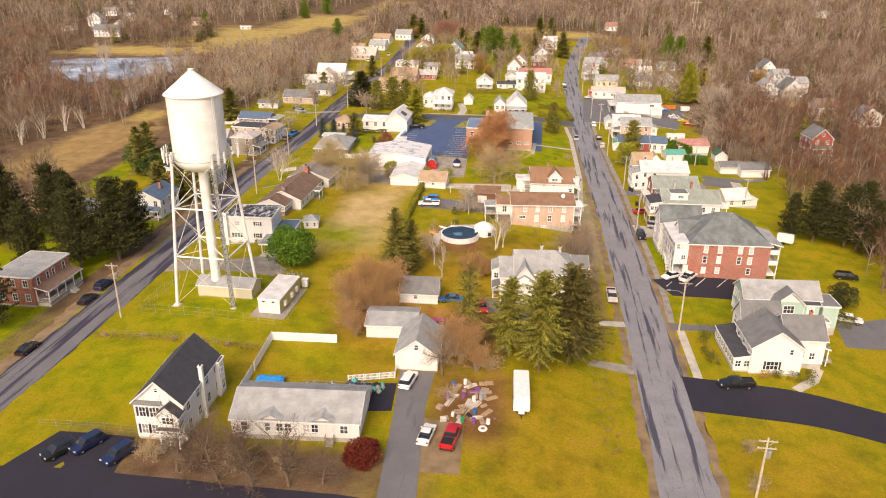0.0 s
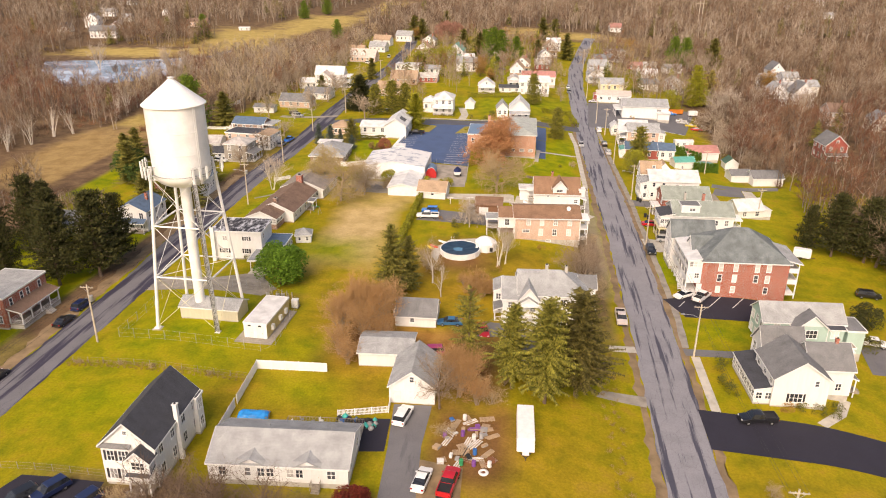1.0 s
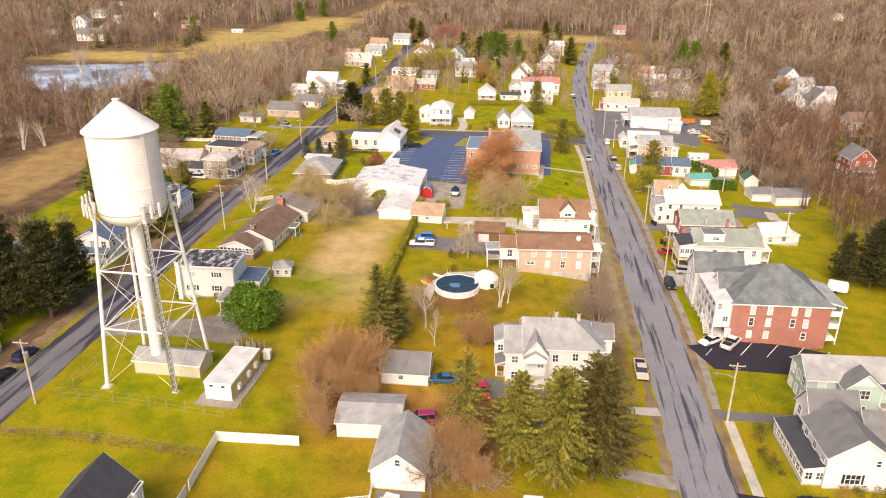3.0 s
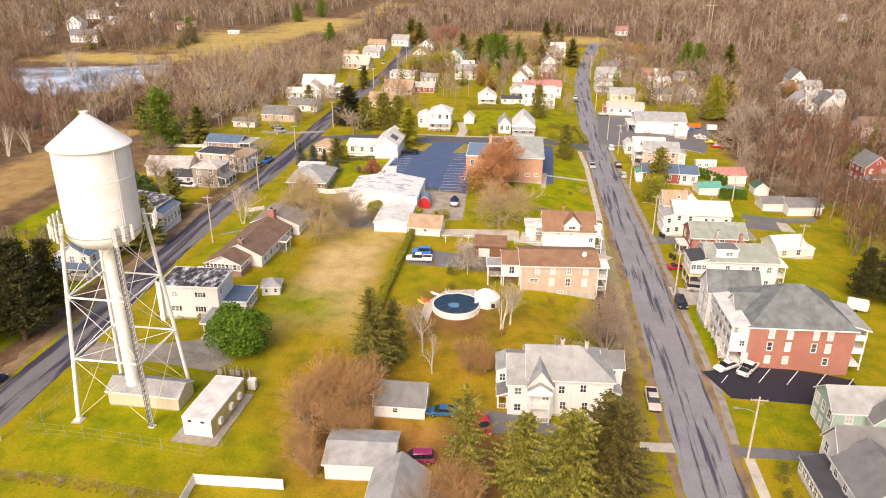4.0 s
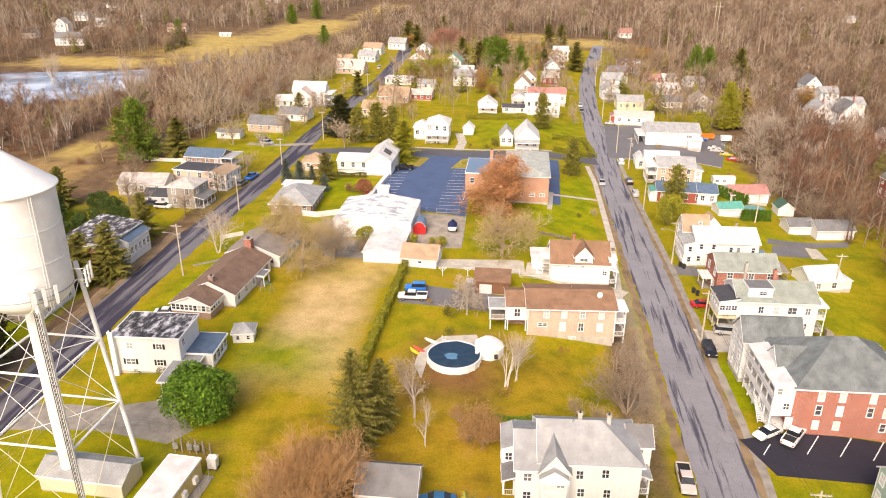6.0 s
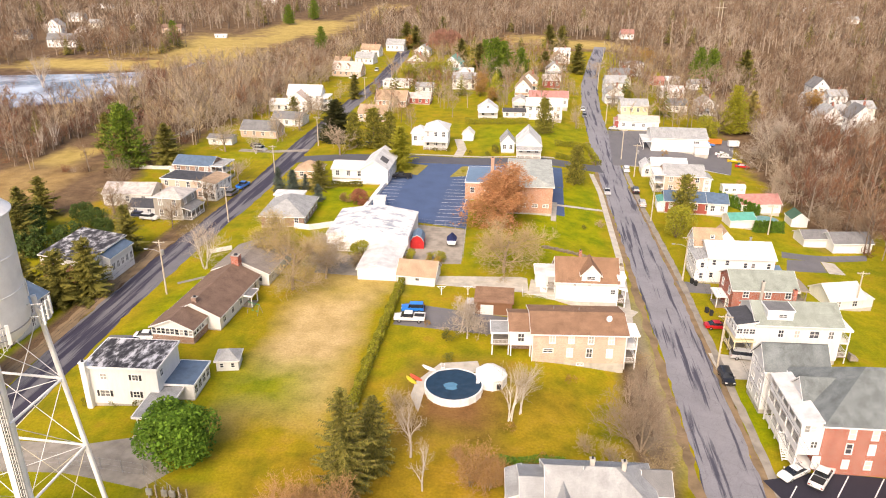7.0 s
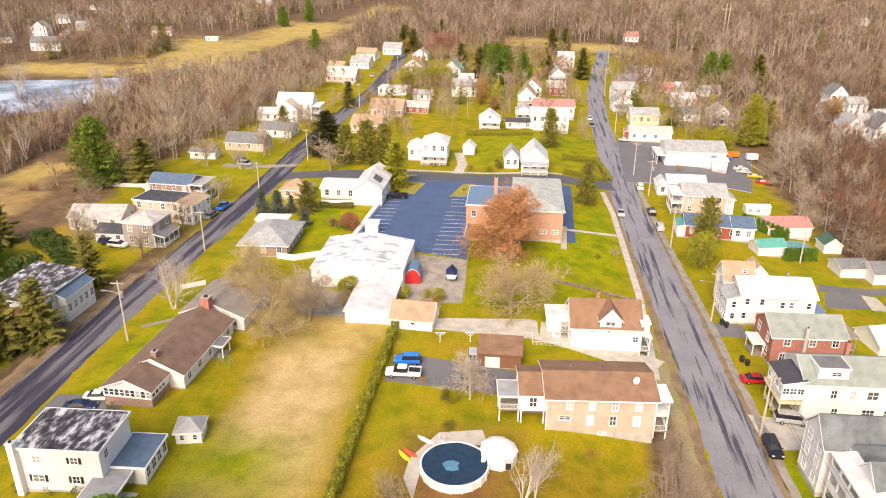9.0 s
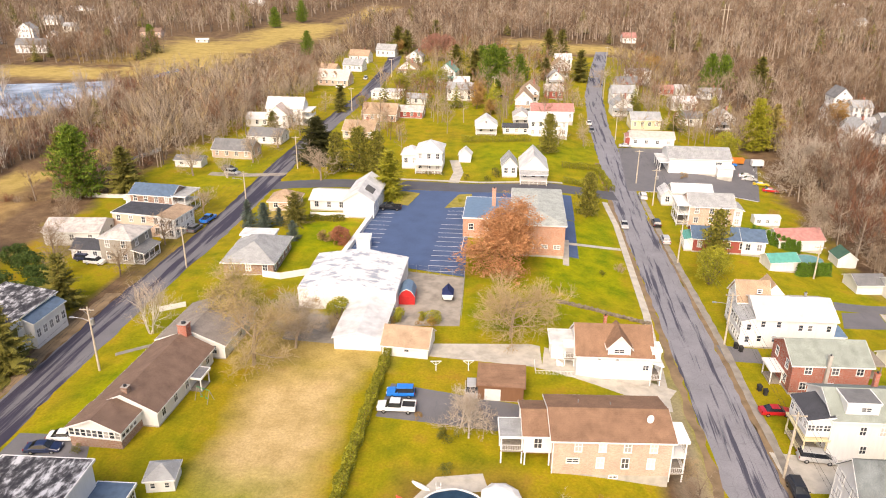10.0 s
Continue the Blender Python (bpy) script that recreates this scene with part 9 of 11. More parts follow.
# ---- woods ----
def low_tree(seed, h=14.0, w=1.0, n=92, rise=0.9):
    """A leafless tree of the woods: stem, forking limbs and a rounded haze of fine twigs. Gives points, faces and which faces are stem."""
    rnd = random.Random(seed)
    a = Acc()
    lean = Vector((rnd.uniform(-0.9, 0.9), rnd.uniform(-0.9, 0.9), h * 0.8))
    a.tube(Vector((0, 0, -0.5)), lean * 0.5, 0.21 * w, 0.15 * w, 3)
    a.tube(lean * 0.5, lean, 0.15 * w, 0.05, 3)
    cr = h * rnd.uniform(0.22, 0.34)
    limbs = []
    for i in range(9):
        p = lean * (0.3 + 0.6 * i / 9)
        g = 2.4 * i + rnd.uniform(-0.5, 0.5)
        out = rnd.uniform(0.5, 0.95)
        q = p + Vector((math.cos(g) * cr * out, math.sin(g) * cr * out, cr * rnd.uniform(0.6, 1.2)))
        s = (q - p).orthogonal().normalized() * 0.09 * w
        a.tri(p - s, p + s, q)
        limbs.append((p, q))
    stem = len(a.f)
    for i in range(n):
        p, q = limbs[i % 9]
        u = p.lerp(q, rnd.uniform(0.3, 1.0)) + rand_dir(rnd, 0) * cr * 0.12
        out = Vector((u.x, u.y, (u.z - h * 0.5) * 0.6)).normalized()
        e = u + (out * 0.6 + Vector((0, 0, rise)) + rand_dir(rnd, 0) * 0.55).normalized() * cr * rnd.uniform(0.3, 0.7)
        s = rand_dir(rnd, 0) * rnd.uniform(0.035, 0.085) * w
        a.tri(u - s, u + s, e)
    v = np.array([tuple(p) for p in a.v])
    tri, kind = [], []
    for k, f in enumerate(a.f):
        t = [f] if len(f) == 3 else [(f[0], f[1], f[2]), (f[0], f[2], f[3])]
        tri += t
        kind += [k < stem] * len(t)
    return v, np.array(tri), np.array(kind)


def low_conifer(seed, h=14.0):
    """A small dark evergreen of the distant woods."""
    rnd = random.Random(seed)
    a = Acc()
    a.tube(Vector((0, 0, -0.5)), Vector((0, 0, h)), 0.2, 0.03, 3)
    for i in range(90):
        f = (i + 0.5) / 90
        r = h * 0.24 * (1 - f) ** 0.8 + 0.2
        g = i * 2.4
        p = Vector((math.cos(g) * r * 0.1, math.sin(g) * r * 0.1, h * (0.1 + 0.9 * f)))
        q = Vector((math.cos(g) * r, math.sin(g) * r, h * (0.08 + 0.9 * f) - 0.15 * r + rnd.uniform(-0.3, 0.3)))
        s = Vector((-math.sin(g), math.cos(g), 0)) * r * 0.42
        a.tri(p, q - s, q + s)
    return np.array([tuple(p) for p in a.v]), np.array([f if len(f) == 3 else f[:3] for f in a.f]), None


STEM_PALE = plain("pale_woodland_bark", (0.36, 0.29, 0.225), 0.95, var=0.35, scale=0.3, fine=3)
STEM_DARK = plain("grey_woodland_bark", (0.19, 0.145, 0.11), 0.95, var=0.35, scale=0.3, fine=3)
LOW = [low_tree(200 + k, 14.0, 0.95, 170, 1.0) for k in range(10)]
LOWFAR = [low_tree(220 + k, 15.0, 1.9, 80, 1.5) for k in range(8)]
LOWC = [low_conifer(240 + k) for k in range(4)]


def woods(name, spots, material, label, lo=0.75, hi=1.3, seed=3, forms=None):
    rng = np.random.default_rng(seed)
    forms = forms or LOW
    vs, fs, ms, base = [], [], [], 0
    mats = material if isinstance(material, tuple) else (material,)
    for x, y, s in spots:
        v, f, stem = forms[rng.integers(len(forms))]
        m = np.full(len(f), rng.integers(len(mats)), dtype=np.int32)
        if stem is not None:
            m[stem] = len(mats) + rng.integers(2)
        ms.append(m)
        a, k = rng.uniform(0, 6.283), s * rng.uniform(lo, hi)
        ca, sa = math.cos(a), math.sin(a)
        w = k * rng.uniform(0.95, 1.35)
        o = np.empty_like(v)
        o[:, 0] = (v[:, 0] * ca - v[:, 1] * sa) * w + x
        o[:, 1] = (v[:, 0] * sa + v[:, 1] * ca) * w + y
        o[:, 2] = v[:, 2] * k + H(x)
        vs.append(o)
        fs.append(f + base)
        base += len(v)
    v, f = np.concatenate(vs).astype(np.float32), np.concatenate(fs).astype(np.int32)
    me = bpy.data.meshes.new(name)
    me.vertices.add(len(v))
    me.vertices.foreach_set("co", v.ravel())
    me.loops.add(f.size)
    me.loops.foreach_set("vertex_index", f.ravel())
    me.polygons.add(len(f))
    me.polygons.foreach_set("loop_start", np.arange(0, f.size, 3, dtype=np.int32))
    for mt in mats + (STEM_PALE, STEM_DARK):
        me.materials.append(mt)
    me.polygons.foreach_set("material_index", np.concatenate(ms))
    me.update(calc_edges=True)
    return tagged(new(name, me), label, "woods", kind="stuff")


def inside(x, y, box4):
    return box4[0] < x < box4[1] and box4[2] < y < box4[3]


CLEAR = [(f[0] - f[3] * 0.5 - 5, f[0] + f[3] * 0.5 + 5, f[1] - f[4] * 0.5 - (48 if f[0] < -270 else 16 if f[1] > 480 else 9), f[1] + f[4] * 0.5 + 5) for f in FAR if abs(f[0]) > 90 or f[1] > 600]
CLEAR += [(-300, -205, 440, 500), (-236, -170, 452, 552), (-262, -186, 552, 655), (-228, -148, 545, 780), (-200, -118, 760, 960), (-178, -127, 192, 270), (-166, -138, 272, 330), (-30, 70, 560, 640), (-108, -88, 330, 560)]


def pond_at(x, y):
    return 350 < y < 452 and -232 - (y - 350) * 0.8 < x < -194 - max(0, y - 405) * 0.45


def scatter(n, x0, x1, y0, y1, keep, seed, size, clear=True):
    rng = random.Random(seed)
    out = []
    for _ in range(n):
        x, y = rng.uniform(x0, x1), rng.uniform(y0, y1)
        if clear and any(inside(x, y, c) for c in CLEAR) or pond_at(x, y) or not keep(x, y, rng) or not -0.83 * y - 45 < x < 0.5 * y + 45:
            continue
        low = 0.5 if -205 < x < -122 and 440 < y < 660 else 1.0
        out.append((x, y, size * low * rng.uniform(0.8, 1.15)))
    return out


def west_keep(x, y, r):
    # low growth in front of the pond
    if -290 < x < -150 and 285 < y < 470 and r.random() < 0.72:
        return False
    edge = -128 - (12 if y < 260 else 0) + 6 * math.sin(y * 0.07)
    if 345 < y < 480:
        edge = -116
    return x < edge


def east_keep(x, y, r):
    edge = 80 if y < 240 else 70 if y < 310 else 78
    if y > 372:
        edge = 84
    return x > edge + 3 * math.sin(y * 0.11)


def north_keep(x, y, r):
    # the end of the village tongue and the streets
    if -122 < x < 62 and y < 575:
        return False
    if abs(x - (32 + (y - 535) * 0.12)) < 7 and y < 640:
        return False
    return True


woods("woods_west", scatter(4600, -420, -112, 60, 560, west_keep, 1, 0.85), WOOD_W, "leafless red-brown woods around the pond", seed=4)
EAST = scatter(4200, 66, 330, 60, 560, east_keep, 2, 0.85)
woods("woods_east", [t for t in EAST if t[1] < 345], WOOD_E, "leafless red-brown woods behind the gardens", seed=5)
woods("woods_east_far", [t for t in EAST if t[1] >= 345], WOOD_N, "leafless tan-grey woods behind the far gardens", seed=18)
woods("woods_west_edge", scatter(420, -178, -112, 300, 560, lambda x, y, r: x < -116, 51, 0.95), (WOOD_N[2], WOOD_N[0], TWIG_YEL), "tall pale leafless trees beside the village", seed=20)
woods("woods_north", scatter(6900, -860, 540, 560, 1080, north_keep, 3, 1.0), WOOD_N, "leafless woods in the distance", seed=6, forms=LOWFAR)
woods("woods_west_street", scatter(60, -124, -92, 430, 575, lambda x, y, r: True, 52, 0.7), (WOOD_N[2], TWIG_YEL, WOOD_N[0]), "pale leafless trees among the last houses of the west street", seed=21)
woods("woods_village_edge", scatter(240, -120, 66, 575, 700, lambda x, y, r: True, 9, 0.9) + scatter(120, -118, -92, 455, 570, lambda x, y, r: x < -104, 12, 0.8) + scatter(100, 40, 84, 400, 560, lambda x, y, r: r.random() < 0.6, 13, 0.8), WOOD_N, "leafless trees between the last houses", seed=7)
woods("scattered_evergreens", scatter(150, -700, 520, 540, 1060, north_keep, 31, 1.0) + scatter(45, -330, -150, 300, 560, west_keep, 32, 0.8) + scatter(26, 95, 300, 200, 560, east_keep, 33, 0.9), SPRUCE_OL, "dark evergreens scattered through the leafless woods", seed=12, forms=LOWC)


def village_keep(x, y, r):
    if any(abs(x - f[0]) < f[3] / 2 + 2.5 and abs(y - f[1]) < f[4] / 2 + 2.5 for f in FAR):
        return False
    if abs(x - (20.2 + max(0, y - 385) * 0.075)) < 7 or abs(x + 83) < 7.5:
        return False
    return True


def garden_keep(x, y, r):
    """Gardens behind the far houses, clear of streets, houses and the open lawns."""
    if not village_keep(x, y, r) or (-32 < x < 14 and y < 352) or (-78 < x < -62 and y < 330):
        return False
    return not any(abs(x - a) < 11 and abs(y - b) < 11 for a, b in ((-36.4, 309), (-5.6, 302.6), (-99, 371), (-100.6, 457), (37, 385), (46, 330), (36, 358)))


woods("village_trees", scatter(300, -76, 14, 352, 575, garden_keep, 41, 0.72) + scatter(190, 30, 84, 362, 560, garden_keep, 42, 0.75) + scatter(90, -122, -92, 338, 480, garden_keep, 43, 0.78) + scatter(26, -78, -46, 318, 352, garden_keep, 44, 0.6), (TWIG, TWIG_YEL, WOOD_W[2], WOOD_W[1]), "small leafless trees in the village gardens", seed=14)


woods("garden_evergreens", scatter(44, -78, 12, 380, 580, garden_keep, 45, 0.62) + scatter(16, 32, 84, 372, 560, garden_keep, 46, 0.7), (SPRUCE_LT, YELGREEN, SPRUCE_OL), "olive evergreens in the village gardens", seed=19, forms=LOWC)


def low_bush(seed):
    rnd = random.Random(seed)
    a = Acc()
    for i in range(26):
        d = Vector((rnd.uniform(-1, 1), rnd.uniform(-1, 1), rnd.uniform(0.5, 1.6))).normalized()
        p = Vector((rnd.uniform(-0.6, 0.6), rnd.uniform(-0.6, 0.6), -0.1))
        q = p + d * rnd.uniform(1.2, 2.4)
        s = d.orthogonal().normalized() * 0.045
        a.tri(p - s, p + s, q)
        for _ in range(3):
            u = p.lerp(q, rnd.uniform(0.3, 0.9))
            e = u + (d + rand_dir(rnd, 0.3)).normalized() * 0.8
            s = rand_dir(rnd, 0) * 0.05
            a.tri(u - s, u + s, e)
    return np.array([tuple(p) for p in a.v]), np.array(a.f), None


LOWB = [low_bush(300 + k) for k in range(4)]
woods("undergrowth_west", scatter(1300, -240, -112, 90, 480, west_keep, 21, 1.2), WOOD_W, "tangled brown undergrowth at the wood edge", forms=LOWB, seed=8)
woods("undergrowth_east", scatter(800, 66, 220, 120, 480, east_keep, 22, 1.2), WOOD_E, "tangled brown undergrowth behind the gardens", forms=LOWB, seed=9)
THICK = [low_tree(320 + k, 6.0, 1.1, 70, 0.8) for k in range(5)]
woods("thicket_west", scatter(2600, -300, -135, 285, 470, lambda x, y, r: x < -128, 24, 0.85), twig_material("red_brown_thicket", (0.13, 0.058, 0.038), (0.28, 0.15, 0.10), (0.20, 0.085, 0.055)), "tangled red-brown thicket in front of the pond", forms=THICK, seed=15)
woods("thicket_edge", scatter(1150, -172, -108, 178, 318, lambda x, y, r: x < -114 and not (192 < y < 272 and x > -178) and not (272 < y < 330 and -166 < x < -138) and not (y > 262 and x > -128), 25, 0.6, False), WOOD_W, "brown scrub along the field edge", forms=THICK, seed=16)
woods("scrub_east", scatter(330, 96, 165, 325, 415, village_keep, 26, 0.75, False), WOOD_E, "brown scrub between houses in the woods", forms=THICK, seed=17)
woods("reed_bed", scatter(900, -330, -150, 372, 560, lambda x, y, r: True, 23, 0.8), WEED_L, "tall dry tan reeds around the pond", forms=LOWB, seed=10)
woods("weed_strip", [(-76 + 0.28 * k, 108.4 - 0.02 * k + 0.8 * math.sin(k * 1.7), 0.2) for k in range(118)] + [(-60 + 0.6 * math.sin(k * 2.1), 76 + 0.3 * k, 0.3) for k in range(8)] + [(14.2 + 1.2 * math.sin(k * 1.9), 88 + 1.1 * k, 0.3) for k in range(60)], WEED_L, "dry tan weeds along a fence", forms=LOWB, seed=11)

# ---- vehicles ----
TYRE = plain("tyre_rubber", (0.02, 0.02, 0.02), 0.9, var=0.2)
RIM = plain("alloy_rim", (0.45, 0.45, 0.46), 0.35, 0.7, var=0.1)
CARGLASS = NT("car_glass", 0.05, 0, 0.7)
CARGLASS.color(CARGLASS.ramp(CARGLASS.noise(CARGLASS.pos(), 0.7, 2), [(0.3, (0.012, 0.014, 0.018)), (0.7, (0.03, 0.034, 0.04))]))
CARGLASS = CARGLASS.m
LAMPWHITE = plain("headlamp_lens", (0.7, 0.7, 0.68), 0.15, var=0.05)
LAMPRED = plain("tail_lamp_lens", (0.35, 0.01, 0.01), 0.2, var=0.05)
BEDLINER = plain("black_bed_liner", (0.025, 0.025, 0.027), 0.8, var=0.2)
PAINTS = {
    "white": (0.80, 0.80, 0.78), "black": (0.012, 0.012, 0.014), "navy": (0.012, 0.022, 0.075), "blue": (0.01, 0.20, 0.68), "red": (0.52, 0.012, 0.02),
    "silver": (0.48, 0.48, 0.47), "grey": (0.16, 0.16, 0.17), "tan": (0.64, 0.55, 0.50), "yellow": (0.60, 0.45, 0.02), "teal blue": (0.02, 0.12, 0.25), "maroon": (0.16, 0.01, 0.03), "magenta": (0.38, 0.02, 0.12)}
FORMS = {  # length, width, wheelbase, side outline (y along the car, z), glass outline
    "sedan": (4.7, 1.8, 2.75, [(-2.35, 0.35), (-2.3, 0.68), (-1.2, 0.92), (1.45, 0.98), (2.25, 0.9), (2.35, 0.4)], [(-1.25, 0.9), (-0.45, 1.38), (0.85, 1.40), (1.65, 0.96)], 1.45),
    "suv": (4.7, 1.9, 2.75, [(-2.35, 0.4), (-2.3, 0.85), (-1.25, 1.05), (2.2, 1.08), (2.33, 0.95), (2.35, 0.45)], [(-1.3, 1.03), (-0.6, 1.62), (1.9, 1.66), (2.22, 1.06)], 1.72),
    "van": (5.0, 1.95, 3.0, [(-2.5, 0.4), (-2.45, 0.8), (-1.6, 1.08), (2.4, 1.1), (2.5, 0.95), (2.5, 0.45)], [(-1.75, 1.05), (-0.85, 1.68), (2.15, 1.72), (2.42, 1.08)], 1.78),
    "pickup": (5.7, 2.0, 3.6, [(-2.85, 0.5), (-2.8, 0.95), (-1.55, 1.12), (2.8, 1.12), (2.85, 0.95), (2.85, 0.6)], [(-1.6, 1.1), (-0.95, 1.75), (0.55, 1.77), (0.75, 1.12)], 1.83),
    "jeep": (4.3, 1.85, 2.5, [(-2.1, 0.5), (-2.1, 1.0), (-0.9, 1.08), (2.0, 1.1), (2.1, 1.0), (2.1, 0.55)], [(-0.85, 1.06), (-0.6, 1.72), (1.9, 1.74), (2.0, 1.08)], 1.8),
}


def wheel_meshes():
    bm = bmesh.new()
    ring = [(0.19, -0.11), (0.30, -0.11), (0.345, -0.07), (0.345, 0.07), (0.30, 0.11), (0.19, 0.11)]
    lathe(bm, ring, 16)
    bmesh.ops.rotate(bm, verts=bm.verts, matrix=Matrix.Rotation(radians(90), 3, "Y"))
    tyre = to_mesh(bm, "tyre", TYRE, True)
    bm = bmesh.new()
    lathe(bm, [(0, 0.07), (0.06, 0.08), (0.19, 0.05), (0.2, -0.05), (0, -0.05)], 12)
    bmesh.ops.rotate(bm, verts=bm.verts, matrix=Matrix.Rotation(radians(90), 3, "Y"))
    return tyre, to_mesh(bm, "rim", RIM)


TYRE_ME, RIM_ME = wheel_meshes()
MODELS = {}


def build_vehicle(form, colour):
    L, W, base, side, glass_line, roof_z = FORMS[form]
    root = new(form if form not in ("sedan", "suv") else "car")
    root.empty_display_size = 0.5
    paint = NT("car_paint_" + colour.replace(" ", "_"), 0.28, 0.0, 0.6)
    paint.b.inputs["Coat Weight"].default_value = 0.5
    c = PAINTS[colour]
    paint.color(paint.ramp(paint.noise(paint.pos(), 1.5, 4), [(0.3, tuple(v * 0.86 for v in c)), (0.7, c)]))
    pm = paint.m
    bm = bmesh.new()
    # body: the side outline in five slices across, drawn in at the flanks
    full = [(y, z) for y, z in side]
    slices = []
    for fx, sy, dz in ((-1.0, 0.955, -0.05), (-0.94, 0.985, -0.01), (-0.5, 1.0, 0.015), (0.5, 1.0, 0.015), (0.94, 0.985, -0.01), (1.0, 0.955, -0.05)):
        slices.append([bm.verts.new((fx * W / 2, y * sy, z + (dz if z > 0.6 else 0.0))) for y, z in full])
    n = len(full)
    for a, b in zip(slices, slices[1:]):
        for i in range(n):
            j = (i + 1) % n
            bm.faces.new((a[i], a[j], b[j], b[i]))
    bm.faces.new(slices[0])
    bm.faces.new(slices[-1][::-1])
    body = part("body", bm, pm, root, colour + " painted body")
    bed = form == "pickup"
    g0, g1, g2, g3 = glass_line
    bm = bmesh.new()
    wl, wu = W / 2 - 0.07, W / 2 - 0.24
    ym0, ym1 = (g0[0] + g3[0]) / 2, (g1[0] + g2[0]) / 2
    low = [(-wl, *g0), (wl, *g0), (wl, ym0, (g0[1] + g3[1]) / 2), (wl, *g3), (-wl, *g3), (-wl, ym0, (g0[1] + g3[1]) / 2)]
    mid = [(-wu, *g1), (wu, *g1), (wu, ym1, (g1[1] + g2[1]) / 2), (wu, *g2), (-wu, *g2), (-wu, ym1, (g1[1] + g2[1]) / 2)]
    cap = [(x * 0.86, y + (0.14 if y < ym1 - 0.1 else -0.12 if y > ym1 + 0.1 else 0), roof_z) for x, y, z in mid]
    ra, rb, rc = ([bm.verts.new(p) for p in ring] for ring in (low, mid, cap))
    panes = []
    for i in range(6):
        j = (i + 1) % 6
        panes.append(bm.faces.new((ra[i], ra[j], rb[j], rb[i])))
        bm.faces.new((rb[i], rb[j], rc[j], rc[i]))
    bm.faces.new(rc)
    bm.faces.new(ra[::-1])
    bmesh.ops.inset_individual(bm, faces=panes, thickness=0.05, depth=-0.01)
    for f in panes:
        f.material_index = 1
    part("cabin", bm, (pm, CARGLASS), root, colour + " cabin with dark windows")
    if bed:
        bm = bmesh.new()
        box(bm, -W / 2 + 0.16, W / 2 - 0.16, 0.85, 2.72, 1.10, 1.14)
        part("bed", bm, BEDLINER, root, "dark open cargo bed")
        for s in (-1, 1):
            bm = bmesh.new()
            box(bm, s * (W / 2 - 0.1) - 0.06, s * (W / 2 - 0.1) + 0.06, 0.8, 2.8, 1.08, 1.34)
            part("bed_side", bm, pm, root)
        bm = bmesh.new()
        box(bm, -W / 2 + 0.05, W / 2 - 0.05, 2.72, 2.82, 0.9, 1.34)
        part("tailgate", bm, pm, root)
    if form == "jeep":
        bm = bmesh.new()
        lathe(bm, [(0.16, -0.1), (0.33, -0.1), (0.36, 0), (0.33, 0.1), (0.16, 0.1)], 14)
        w = part("spare_wheel", bm, TYRE, root)
        w.matrix_basis = pose(0, 2.2, 1.0, 90, 0, 0)
    for s in (-1, 1):
        for yy in (-base / 2, base / 2):
            w = share("wheel", TYRE_ME, root, pose(s * (W / 2 - 0.1), yy, 0.345))
            share("rim", RIM_ME, w, pose(s * 0.03, 0, 0, 0, 0, 0 if s > 0 else 180))
        bm = bmesh.new()
        box(bm, s * W * 0.34 - 0.17, s * W * 0.34 + 0.17, -L / 2 - 0.015, -L / 2 + 0.12, side[1][1] - 0.14, side[1][1] + 0.01)
        part("headlight", bm, LAMPWHITE, root)
        bm = bmesh.new()
        box(bm, s * W * 0.40 - 0.12, s * W * 0.40 + 0.12, L / 2 - 0.1, L / 2 + 0.015, side[-2][1] - 0.2, side[-2][1] - 0.02)
        part("tail_light", bm, LAMPRED, root)
        bm = bmesh.new()
        box(bm, s * (W / 2 + 0.09) - 0.09, s * (W / 2 + 0.09) + 0.09, g0[0] + 0.38, g0[0] + 0.5, g0[1] + 0.02, g0[1] + 0.17)
        part("mirror", bm, pm, root)
    for yy, nm in ((-L / 2, "front_bumper"), (L / 2, "rear_bumper")):
        bm = bmesh.new()
        box(bm, -W / 2 + 0.1, W / 2 - 0.1, yy - 0.05, yy + 0.05, 0.36, 0.56)
        part(nm, bm, DARKMETAL if form in ("jeep", "pickup") else pm, root)
    return root


def vehicle(form, colour, x, y, heading, label, dz=0.035):
    """heading: the way its nose points, in degrees; 0 is towards -y."""
    key = (form, colour)
    m = pose(x, y, H(x) + dz, 0, 0, heading)
    if key not in MODELS:
        MODELS[key] = build_vehicle(form, colour)
        ob = MODELS[key]
        ob.matrix_basis = m
    else:
        ob = copy_thing(MODELS[key], m)
    return tagged(ob, label, "van" if form == "van" else "pickup" if form == "pickup" else "car", "parked vehicles")


